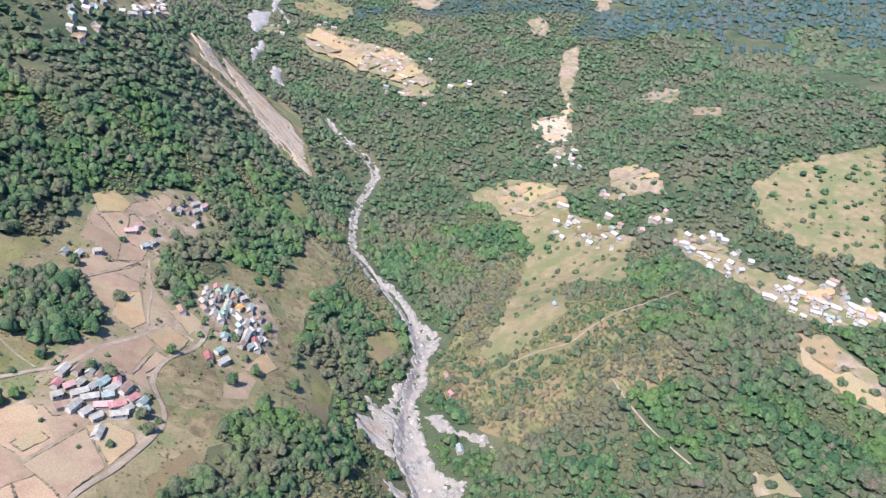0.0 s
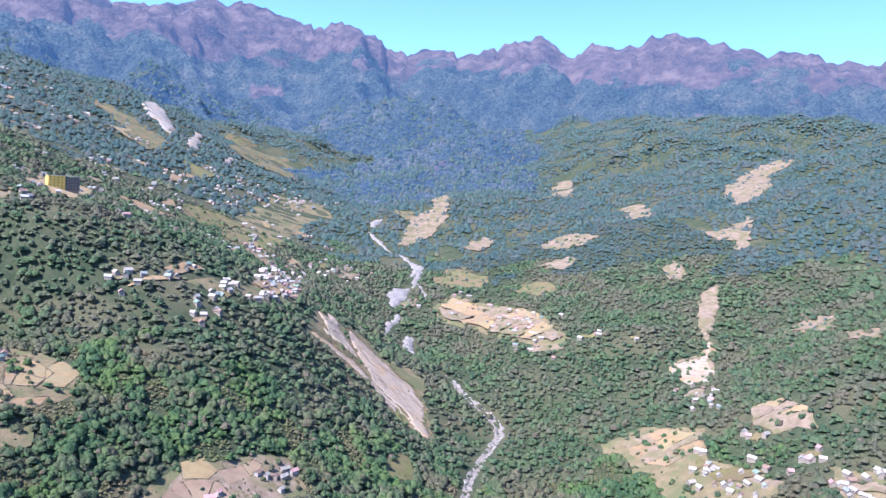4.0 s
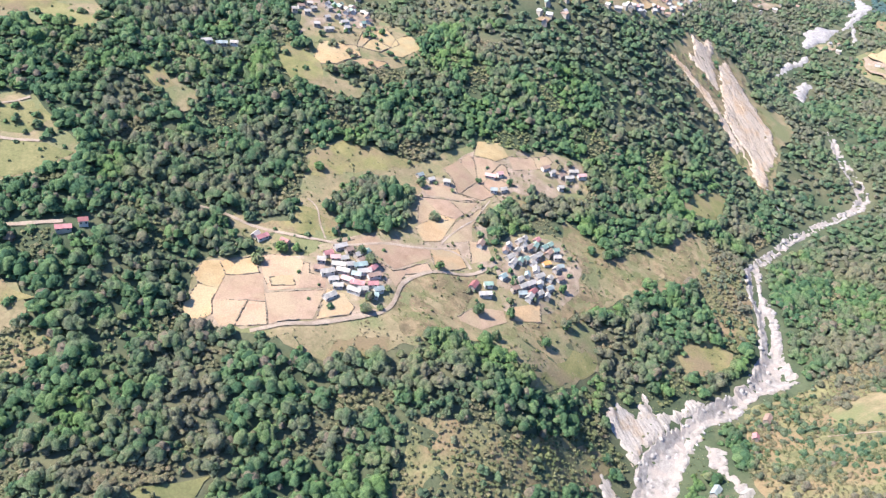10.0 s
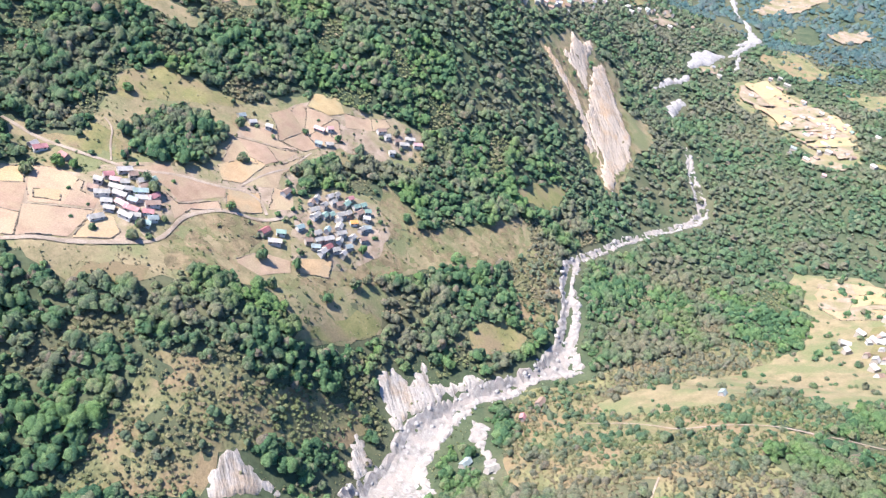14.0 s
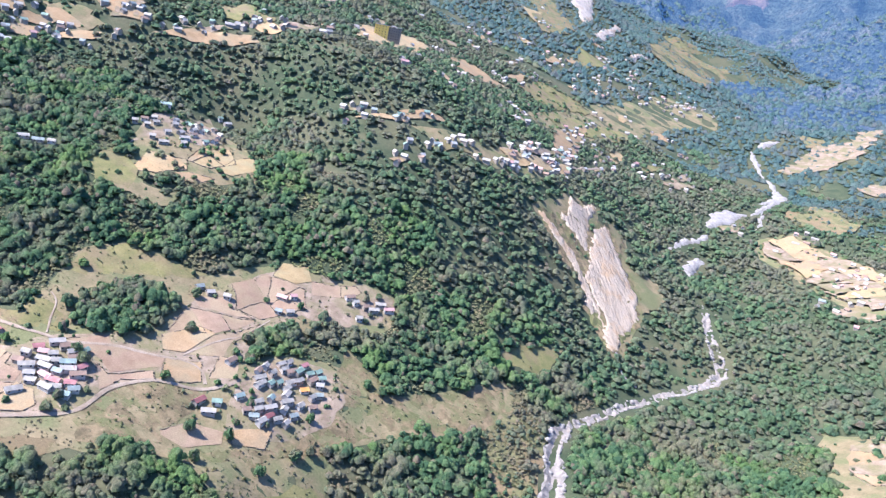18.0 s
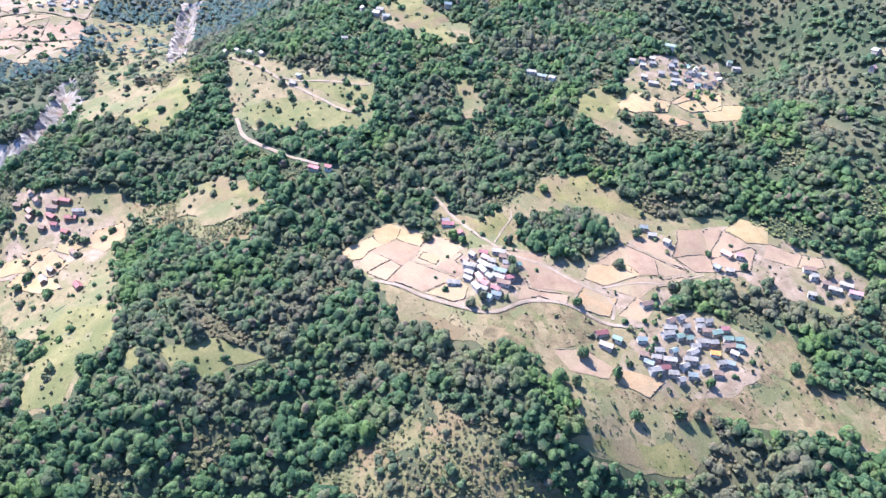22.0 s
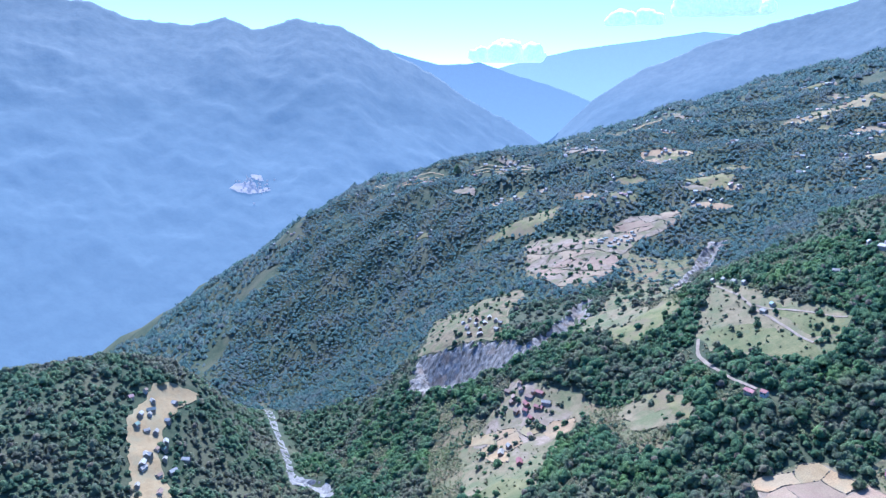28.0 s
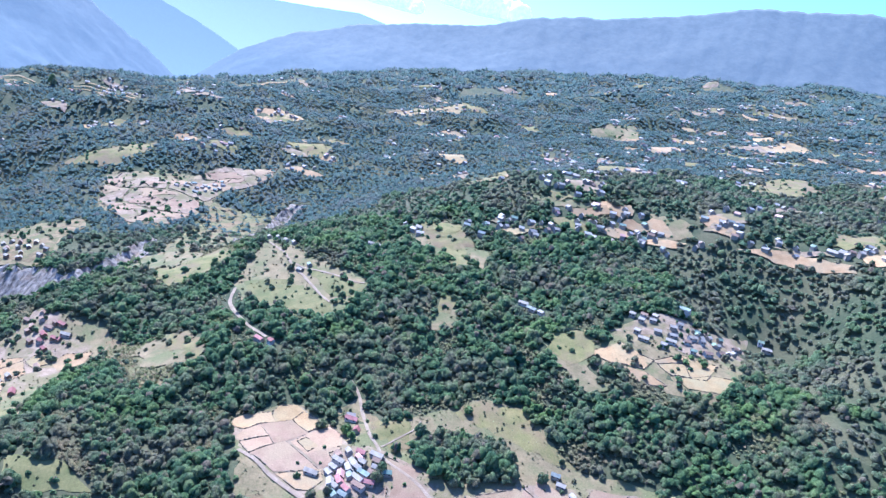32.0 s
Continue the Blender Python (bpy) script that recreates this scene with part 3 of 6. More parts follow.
RIDGE_HAMLETS = [
    [(-996, 23), (-1024, -42), (-1029, -69), (-1004, -32), (-1036, -89), (-1011, 6), (-990, 6), (-1016, -60), (-1012, -20), (-1003, -7)],
    [(-1196, 137), (-1231, 269), (-1224, 240), (-1136, 90), (-1207, 160), (-1290, 242), (-1163, 114), (-1268, 210), (-1170, 177), (-1255, 210), (-1315, 271), (-1158, 85)],
    [(-1027, 515), (-1028, 491), (-1056, 501), (-1086, 568), (-1101, 626), (-1052, 609), (-1068, 610), (-1035, 503), (-1109, 634)],
    [(-1187, -329), (-1161, -326), (-1126, -278), (-1143, -283), (-1194, -348), (-1157, -269), (-1142, -259), (-1217, -403), (-1172, -298)],
    [(-1182, -570), (-1157, -530), (-1167, -553), (-1177, -541), (-1187, -581), (-1140, -509)],
    [(-1902, 1843), (-2100, 1888), (-1758, 1754), (-2132, 1945), (-1778, 1727), (-2077, 1927), (-2030, 1885), (-2079, 1852)],
    [(-109, -213), (-133, -245), (-129, -219), (-121, -235), (-156, -248), (-178, -270), (-172, -254), (-141, -234), (-187, -260), (-144, -253), (-106, -225), (-160, -259), (-193, -270), (-152, -236)],
    [(-885, 206), (-863, 182), (-860, 169), (-877, 173)],
]
WEST_MEADOWS = [  # pale clearings of the western slope
    [(-741, -25), (-763, 36), (-786, 94), (-738, 94), (-699, 50), (-726, -14)],
    [(-213, 419), (-226, 442), (-170, 437), (-159, 419)],
    [(-805, 279), (-795, 360), (-751, 351), (-744, 316)],
    [(-257, 163), (-266, 200), (-294, 228), (-242, 239), (-217, 209), (-203, 189)],
    [(-286, 415), (-255, 443), (-216, 452), (-201, 436), (-219, 413), (-269, 406)],
    [(-116, 405), (-113, 420), (-91, 406), (-96, 396)],
    [(-127, 203), (-100, 225), (-56, 229), (-101, 195)],
    [(-778, 1393), (-707, 1639), (-561, 1515), (-657, 1304)],
    [(-57, 475), (-53, 509), (-28, 503), (-16, 478), (-36, 467)],
]
BARE_EARTH = [  # bare building ground and cuttings
    [(-1056, 490), (-1151, 649), (-1044, 617), (-1012, 497)],
    [(-287, 569), (-293, 611), (-276, 610), (-270, 564)],
]
YELLOW_BLOCK = [
    (-29, 967),
]
LONG_ROOF = [
    (-87, 597),
]
SINGLE_TREES = [
    (185, 347),
    (178, 311),
    (125, 427),
    (127, 440),
    (136, 434),
    (86, 308),
    (69, 339),
    (76, 336),
    (143, 341),
    (161, 352),
    (135, 451),
    (26, 322),
    (113, 358),
    (212, 455),
    (201, 456),
    (96, 405),
    (87, 299),
    (157, 325),
    (199, 380),
    (205, 389),
    (194, 370),
    (15, 402),
    (18, 308),
    (77, 436),
    (215, 462),
]
RIDGE_TREE = [
    (-1078, -135),
]
SLIDE_MAIN = [(296, 851), (306, 881), (315, 882), (322, 864), (334, 844), (346, 821), (359, 802), (364, 778), (368, 758), (362, 740), (355, 723), (357, 702), (353, 695), (347, 693), (340, 704), (335, 714), (338, 726), (332, 735), (323, 742), (315, 751), (305, 759), (304, 786), (300, 810)]
SLIDE_HEAD = [(258, 863), (268, 862), (278, 872), (287, 918), (292, 897), (290, 859), (294, 832), (300, 812), (299, 800), (291, 801), (283, 805), (270, 810), (261, 813), (266, 833), (263, 848)]
SLIDE_SIDE = [(240, 786), (247, 793), (260, 791), (273, 785), (289, 778), (300, 766), (310, 757), (322, 746), (333, 732), (338, 723), (337, 718), (327, 730), (313, 739), (301, 749), (289, 761), (274, 768), (256, 777)]
SLIDE_LAP = [(308, 741), (316, 747), (328, 731), (322, 722), (313, 730)]
LANDSLIDE_FAN = [(239, 787), (253, 812), (266, 833), (290, 859), (305, 886), (323, 920), (335, 886), (339, 837), (359, 809), (370, 760), (363, 736), (355, 694), (345, 691), (333, 706), (316, 722), (304, 735), (287, 751), (263, 765)]
SLIDE_MEADOWS = [  # grass beside the landslide
    [(346, 833), (362, 851), (379, 853), (391, 829), (382, 799), (369, 772), (362, 807)],
    [(309, 898), (319, 918), (330, 907), (328, 865), (318, 881)],
]
SLIDE_TRICKLE = [(354, 698), (359, 679), (368, 662), (378, 664)]
UPPER_BEDS = [  # white gravel reaches of the upper torrent
    [(385, 992), (398, 1032), (416, 1056), (433, 1087), (436, 1076), (417, 1041), (396, 1006)],
    [(429, 1117), (439, 1167), (460, 1196), (478, 1197), (495, 1204), (477, 1173), (450, 1126), (436, 1113)],
    [(491, 1194), (502, 1229), (532, 1291), (543, 1294), (521, 1246)],
    [(504, 1255), (529, 1306), (535, 1346), (526, 1440), (513, 1484), (505, 1528), (507, 1558), (519, 1527), (526, 1472), (532, 1425), (543, 1367), (558, 1328), (536, 1283)],
    [(519, 1590), (530, 1628), (564, 1638), (527, 1584)],
    [(405, 960), (414, 994), (424, 1009), (435, 1003), (427, 983), (417, 944)],
    [(497, 1145), (507, 1177), (503, 1198), (515, 1232), (509, 1163)],
]
TOWN_BARE = [  # bare levelled ground of the town
    [(17, 1083), (28, 1156), (75, 1155), (109, 1163), (91, 1103), (56, 1074)],
    [(-74, 964), (-64, 1057), (-30, 1107), (-2, 1086), (7, 957), (0, 865), (-29, 873)],
    [(-23, 1718), (9, 1790), (63, 1840), (83, 1693), (55, 1663), (13, 1682)],
    [(179, 821), (202, 851), (229, 901), (246, 949), (247, 914), (227, 855), (201, 815)],
    [(275, 1176), (286, 1217), (301, 1184), (288, 1148)],
    [(-694, 1062), (-752, 1158), (-689, 1172), (-645, 1070)],
    [(-239, 691), (-224, 712), (-196, 711), (-192, 703), (-220, 691)],
    [(86, 743), (120, 783), (128, 780), (99, 742)],
    [(-178, 702), (-150, 747), (-106, 773), (-92, 767), (-146, 723)],
    [(199, 1085), (219, 1170), (233, 1145), (243, 1002), (235, 949), (213, 986)],
]
TOWN_GREEN = [  # terraced grass of the town
    [(152, 1146), (194, 1214), (247, 1304), (301, 1358), (272, 1253), (226, 1179), (196, 1121)],
    [(-411, 842), (-446, 923), (-458, 985), (-382, 947), (-365, 909), (-374, 849)],
    [(-575, 576), (-563, 632), (-364, 511), (-378, 488), (-396, 477)],
    [(-164, 799), (-162, 849), (-122, 816), (-131, 784), (-148, 778)],
    [(110, 1223), (120, 1328), (193, 1348), (217, 1323), (179, 1243), (144, 1198)],
    [(123, 1678), (180, 1693), (219, 1734), (165, 1592), (132, 1589)],
    [(-326, 551), (-318, 573), (-307, 580), (-304, 556)],
]
FAR_TAN = [  # bare tan clearings far across the valley
    [(985, 1667), (1231, 2056), (1261, 1999), (1078, 1700)],
    [(1039, 1160), (1053, 1115), (1087, 1115), (1151, 1137), (1078, 1057), (1043, 1014), (1022, 1014), (1048, 1071), (1026, 1072)],
    [(884, 1041), (923, 1062), (900, 1000), (877, 976), (869, 1001)],
    [(1092, 1489), (1132, 1474), (1129, 1403), (1027, 1281), (1030, 1365)],
    [(782, 1307), (872, 1345), (913, 1289), (876, 1258), (815, 1274)],
    [(742, 1214), (803, 1226), (814, 1187), (768, 1174)],
    [(842, 719), (890, 736), (922, 718), (862, 659)],
    [(549, 1487), (631, 1637), (691, 1678), (913, 2250), (734, 1675), (688, 1570), (634, 1504), (591, 1482)],
    [(665, 1404), (733, 1457), (748, 1412), (690, 1369)],
    [(1288, 1379), (1467, 1506), (1561, 1523), (1584, 1467), (1532, 1452), (1489, 1445), (1343, 1290), (1217, 1219), (1181, 1206)],
]
FAR_OLIVE = [  # open olive slopes far up the valley
    [(609, 1714), (662, 1691), (620, 1621), (594, 1624)],
    [(548, 1248), (617, 1293), (641, 1217), (611, 1178), (566, 1198)],
    [(656, 1148), (716, 1153), (723, 1092), (669, 1072)],
    [(268, 2627), (372, 2686), (464, 2566), (538, 2516), (404, 1966), (310, 1962), (251, 2006)],
    [(-80, 1958), (-24, 1939), (64, 1844), (106, 1757), (69, 1719), (-3, 1777)],
    [(7, 1722), (67, 1776), (95, 1707), (50, 1634)],
]
SHEER_SCARS = [  # eroded scars high on the western slope
    [(30, 2050), (60, 2110), (89, 2037), (115, 1934), (101, 1858), (75, 1930), (50, 1956)],
    [(131, 1832), (158, 2004), (176, 2001), (166, 1843)],
    [(215, 1815), (249, 1951), (264, 1941), (230, 1832)],
]
WEST_OPENINGS = [  # open olive ground on the western slope
    [(-339, 151), (-335, 185), (-287, 209), (-250, 200), (-261, 164), (-280, 136)],
    [(-44, 469), (-29, 493), (2, 498), (11, 510), (11, 487), (-19, 473)],
    [(-236, 396), (-286, 433), (-215, 444), (-197, 461), (-163, 448), (-193, 414)],
    [(-131, 189), (-112, 211), (-72, 229), (-57, 215), (-77, 187), (-112, 179)],
    [(-1048, 493), (-1139, 624), (-1046, 593), (-1013, 511)],
    [(-896, 834), (-947, 955), (-814, 902), (-836, 821)],
    [(-96, 391), (-96, 417), (-70, 407), (-76, 390)],
    [(-321, 528), (-302, 572), (-296, 607), (-287, 567), (-306, 530)],
    [(-273, 653), (-245, 680), (-214, 677), (-226, 646)],
]
CLIFFTOP_MORE = [  # plots beside the gorge village
    [(-659, 156), (-705, 201), (-710, 277), (-658, 269), (-619, 207)],
]
SLIDE_MAIN = [(296, 851), (306, 881), (315, 882), (322, 864), (334, 844), (346, 821), (359, 802), (364, 778), (368, 758), (362, 740), (355, 723), (357, 702), (353, 695), (347, 693), (340, 704), (335, 714), (338, 726), (332, 735), (323, 742), (315, 751), (305, 759), (304, 786), (300, 810)]
SLIDE_HEAD = [(258, 863), (268, 862), (278, 872), (287, 918), (292, 897), (290, 859), (294, 832), (300, 812), (299, 800), (291, 801), (283, 805), (270, 810), (261, 813), (266, 833), (263, 848)]
SLIDE_SIDE = [(240, 786), (247, 793), (260, 791), (273, 785), (289, 778), (300, 766), (310, 757), (322, 746), (333, 732), (338, 723), (337, 718), (327, 730), (313, 739), (301, 749), (289, 761), (274, 768), (256, 777)]
EAST_PASTURES = [  # open ground of the eastern slope
    [(523, 653), (593, 568), (558, 516), (545, 425), (509, 395), (508, 439), (487, 447), (421, 365), (390, 357), (362, 364), (360, 382), (442, 444), (505, 497), (519, 561)],
    [(684, 411), (751, 418), (820, 402), (837, 369), (668, 258), (645, 277), (635, 325), (649, 374)],
    [(584, 411), (595, 376), (574, 317), (596, 280), (612, 223), (584, 207), (558, 248), (557, 278), (552, 327), (561, 380)],
]
# clusters of far houses: centre, two half widths, houses
TOWN_SOUTH = [  # town
    (-648, 684, 29, 18, -38, 23, 25),
    (-573, 701, 20, 28, -37, 25, 15),
    (-470, 692, 18, 19, -36, 27, 10),
    (-342, 604, 6, 34, -13, 10, 14),
    (-271, 486, 4, 11, -6, 4, 8),
    (-252, 524, 3, 13, -5, 3, 8),
    (-247, 605, 6, 31, -10, 8, 20),
    (-221, 648, 16, 20, -6, 5, 16),
    (-283, 626, 6, 17, -13, 10, 8),
    (-211, 699, 15, 15, -6, 5, 10),
    (-147, 753, 21, 24, -5, 5, 16),
    (-116, 808, 17, 15, -8, 12, 12),
    (-75, 818, 22, 26, -8, 14, 10),
]
TOWN_EAST = [  # town
    (-253, 803, -3, 37, -14, 16, 6),
    (48, 718, 9, 5, -2, 4, 6),
    (105, 755, 12, 21, -1, 3, 10),
    (144, 755, 10, 21, -2, 5, 10),
    (118, 678, 11, 11, -2, 5, 8),
    (199, 835, 14, 37, -4, 12, 22),
    (226, 883, 11, 44, -3, 12, 18),
    (229, 1032, 6, 45, -9, 44, 26),
    (222, 1198, 11, 44, -4, 21, 16),
    (276, 1067, 10, 44, -2, 16, 12),
    (339, 1222, 22, 39, -2, 23, 12),
    (208, 1592, 30, 78, -4, 20, 14),
]
TOWN_CREST = [  # town
    (107, 1506, 14, 43, -6, 24, 14),
    (67, 1336, 9, 44, -5, 17, 8),
    (334, 1670, 35, 56, -2, 32, 20),
    (256, 1618, 32, 71, -4, 33, 10),
    (383, 1240, 18, 27, -1, 19, 8),
    (-785, 2106, -4, 130, -64, 113, 30),
    (-561, 2037, -9, 130, -56, 117, 30),
    (-396, 2014, -17, 129, -49, 121, 24),
    (-755, 1628, 4, 130, -77, 105, 30),
    (-538, 1551, 45, 121, -66, 105, 20),
    (-939, 1677, 20, 113, -81, 98, 12),
    (-284, 1625, 33, 106, -21, 47, 10),
    (-699, 1123, 12, 23, -19, 19, 4),
]
TOWN_WEST = [  # western town
    (-262, 427, 8, 20, -16, 3, 8),
    (-245, 496, 2, 27, -11, 3, 10),
    (-956, 1072, 3, 32, -29, 15, 5),
    (-686, 1057, 10, 30, -37, 25, 8),
    (-1093, 1220, -5, 55, -24, 14, 6),
    (-1137, 684, 8, 70, -24, 5, 14),
]
RIDGE_ROWS = [  # ridge
    (-1121, -221, 36, 27, -15, -3, 12),
    (-1036, -11, 22, 39, -18, -1, 20),
    (-1203, 72, 40, 20, -45, -1, 8),
    (-1316, 313, 40, 21, -39, 4, 8),
    (-764, 191, 17, 34, -20, 1, 14),
    (-875, -161, 28, 35, -10, -2, 10),
    (-1080, 548, 40, 20, -35, 9, 8),
    (-1132, 661, 47, 27, -27, 9, 8),
    (-1420, 550, 96, 18, -26, 5, 8),
]
VALLEY_HOMES = [  # valley
    (609, 995, 27, -18, 14, 36, 30),
    (587, 885, 23, -19, 9, 21, 14),
    (550, 1087, 41, -3, 3, 12, 10),
    (682, 817, 9, -3, 2, 4, 3),
    (643, 866, 16, -15, 4, 9, 8),
    (215, 919, 14, 43, 4, 45, 24),
    (379, 1657, 62, 68, 4, 37, 18),
    (145, 740, 26, 37, 0, 10, 10),
    (78, 721, 25, 15, 0, 6, 6),
    (382, 1209, 32, 32, 3, 23, 12),
    (464, 1126, 20, 3, 3, 15, 5),
    (98, 1274, 15, 42, -1, 45, 10),
]
EAST_HOMES = [  # eastern settlement
    (572, 368, 15, -13, 10, 9, 22),
    (567, 327, 9, -8, 8, 6, 8),
    (580, 263, 22, -9, 16, 10, 34),
    (594, 228, 16, -8, 11, 7, 24),
    (550, 474, 12, -23, 9, 11, 22),
    (653, 654, 8, -15, 20, 24, 14),
    (593, 498, 4, -8, 5, 7, 8),
    (592, 436, 5, -9, 4, 4, 10),
    (552, 517, 3, -7, 9, 12, 10),
]
CARVED = [(GORGE_CLIFF, 0.85, 30.0), (FALL_GULLY, 1.2, 20.0), (RIVERBED, 0.6, 4.0), (GORGE_BED, 1.0, 5.0)]


# ---- the ground: spot heights of the two valley sides, laid smooth ----
VALLEY = [(700, 1900, -40), (560, 1520, -110), (512, 1273, -156), (410, 958, -226), (430, 851, -240), (455, 767, -262), (352, 560, -286), (347, 420, -302),
          (300, 345, -308), (235, 290, -316), (140, 120, -335), (0, -30, -358), (-120, -70, -378), (-205, -92, -394), (-330, -160, -420), (-600, -330, -470)]
WEST_NEAR = [(14, 66, -299), (-127, 94, -288), (-205, 106, -258), (86, 140, -291), (-141, 148, -268), (38, 150, -268), (97, 215, -278),
             (7, 254, -244), (138, 255, -262), (170, 256, -270), (42, 268, -239), (-68, 270, -211), (178, 312, -265), (-73, 316, -203),
             (-11, 336, -222), (57, 340, -230), (145, 345, -254), (-156, 345, -175), (142, 368, -246), (13, 402, -207), (78, 416, -221),
             (78, 456, -218), (-121, 418, -158), (-110, 473, -154), (-20, 502, -166), (27, 585, -157), (-82, 590, -131), (285, 592, -254)]
WEST_FAR = [(-361, -35, -300), (-435, -30, -290), (-754, -13, -216), (-555, 106, -222), (-317, 141, -241), (-641, 173, -195), (-260, 260, -185),
            (-493, 283, -209), (-488, 370, -157), (-257, 426, -133), (-495, 516, -98), (-362, 537, -66), (-212, 635, -102), (116, 678, -134),
            (-46, 687, -145), (-216, 707, -54), (-476, 708, -29), (-27, 736, -84), (339, 699, -257), (258, 859, -157), (-297, 859, -22),
            (238, 1003, -129), (-50, 1011, -29), (-170, 1042, 14), (-678, 1071, 62), (106, 1139, -70), (294, 1411, -92)]
EAST = [(374, 264, -243), (446, 315, -222), (415, 388, -262), (274, 401, -290), (455, 469, -280), (365, 479, -285), (635, 514, -187), (812, 578, -130),
        (906, 724, -138), (713, 736, -206), (682, 819, -182), (596, 966, -200), (400, 160, -250), (571, 266, -200), (760, 300, -150), (1194, 1223, 13),
        (1375, 1352, 62), (764, 1802, -5), (1149, 1876, 21), (1488, 2052, 200), (430, -60, -270), (800, -100, -200), (1300, 500, 0), (1600, 1000, 120)]
OUTER = [(-1111, -145, -136), (-1377, -665, -345), (-1447, -473, -220), (-250, -277, -298), (-165, -300, -290), (-50, -340, -285), (-1350, 404, 4), (-1225, 0, -104), (-1290, -262, -158), (-2400, 1190, 205), (-1061, 520, -31),
         (-615, 1866, 250), (-1500, 1500, 245), (-2035, 1918, 370), (-2600, 900, 120), (100, 2177, 170), (416, 2462, 60), (387, 2700, 150), (-2000, -1100, -650),
         (-1000, -1000, -620), (-300, -900, -520), (300, -700, -420), (-1900, -200, -330), (-2200, 300, -60), (1285, 2957, 215), (45, 2953, 259), (900, -900, -330)]
SPOTS = np.array(VALLEY + WEST_NEAR + WEST_FAR + EAST + OUTER, float)


def _tps(d2):
    return 0.5 * d2 * np.log(d2 + 1e-9)


_U = SPOTS[:, :2] / 1000
_K = _tps(((_U[:, None] - _U[None]) ** 2).sum(-1)) + 4e-5 * np.eye(len(_U))
_Q = np.concatenate([np.ones((len(_U), 1)), _U], 1)
_A = np.block([[_K, _Q], [_Q.T, np.zeros((3, 3))]])
_W = np.linalg.solve(_A, np.concatenate([SPOTS[:, 2], np.zeros(3)]))


def to_line(x, y, line):
    """The distance from places to a line of points, and how far along it the nearest spot lies (0 to 1)."""
    p = np.array(line, float)[:, :2]
    best, along = np.full(np.shape(x), 1e9), np.zeros(np.shape(x))
    for i in range(len(p) - 1):
        d = p[i + 1] - p[i]
        s = np.clip(((x - p[i, 0]) * d[0] + (y - p[i, 1]) * d[1]) / (d @ d), 0, 1)
        q = np.hypot(x - p[i, 0] - s * d[0], y - p[i, 1] - s * d[1])
        along = np.where(q < best, (i + s) / (len(p) - 1), along)
        best = np.minimum(best, q)
    return best, along


SWELLS = {}


def ripple(x, y, size, seed):
    """Smooth random swells about size metres long, between -1 and 1."""
    if (size, seed) not in SWELLS:
        rng = np.random.RandomState(seed)
        SWELLS[size, seed] = [(rng.uniform(0, 6.283), rng.uniform(0.7, 1.5) * 6.283 / size, rng.uniform(0, 6.283)) for k in range(7)]
    out = np.zeros(np.shape(x))
    for a, f, p in SWELLS[size, seed]:
        out += np.sin((x * math.cos(a) + y * math.sin(a)) * f + p + 0.8 * np.sin((y * math.cos(a) - x * math.sin(a)) * f * 0.7))
    return out / 4.0


def edge_depth(x, y, poly):
    """Metres inside an outline, 0 outside it."""
    q = np.array(poly, float)
    out = np.zeros(np.shape(x))
    own = (x > q[:, 0].min()) & (x < q[:, 0].max()) & (y > q[:, 1].min()) & (y < q[:, 1].max())
    if own.any():
        d, _ = to_line(x[own], y[own], [*poly, poly[0]])
        out[own] = np.where(inside(x[own], y[own], poly), d, 0)
    return out


def inside(x, y, poly):
    p = np.array(poly, float)
    hit = np.zeros(np.shape(x), bool)
    own = (x > p[:, 0].min()) & (x < p[:, 0].max()) & (y > p[:, 1].min()) & (y < p[:, 1].max())
    if np.ndim(x) == 1 and not own.all():
        hit[own] = inside(x[own], y[own], poly) if own.any() else False
        return hit
    for (x0, y0), (x1, y1) in zip(p, np.roll(p, -1, 0)):
        hit ^= ((y0 > y) != (y1 > y)) & (x < (x1 - x0) * (y - y0) / (y1 - y0 + 1e-12) + x0)
    return hit


def height(x, y):
    x, y = np.asarray(x, float), np.asarray(y, float)
    shape = x.shape
    x, y = x.ravel(), y.ravel()
    cx, cy = np.clip(x, -2700, 1900) / 1000, np.clip(y, -1200, 3000) / 1000
    z = _W[-3] + _W[-2] * cx + _W[-1] * cy
    for (u, v), w in zip(_U, _W):
        z += w * _tps((cx - u) ** 2 + (cy - v) ** 2)
    z = np.clip(z, -720, 480)
    far = np.clip((np.hypot(x - 100, y - 400) - 900) / 1500, 0, 1)
    z += ripple(x, y, 46, 1) * 1.3 + ripple(x, y, 150, 2) * (2.0 + 10 * far) + ripple(x, y, 420, 3) * 22 * far
    z += ripple(x, y, 190, 4) * 9 * np.clip((-x - 420) / 400, 0, 1)
    for poly, steep, deep in CARVED:
        z -= np.minimum(edge_depth(x, y, poly) * steep, deep)
    return z.reshape(shape)


def axis(lo, fine_lo, fine_hi, hi, step, grow=1.07):
    mid = list(np.arange(fine_lo, fine_hi + step, step))
    left, right, s = [], [], step
    while (left[-1] if left else mid[0]) > lo:
        s *= grow
        left.append((left[-1] if left else mid[0]) - s)
    s = step
    while (right[-1] if right else mid[-1]) < hi:
        s *= grow
        right.append((right[-1] if right else mid[-1]) + s)
    return np.array(left[::-1] + mid + right)


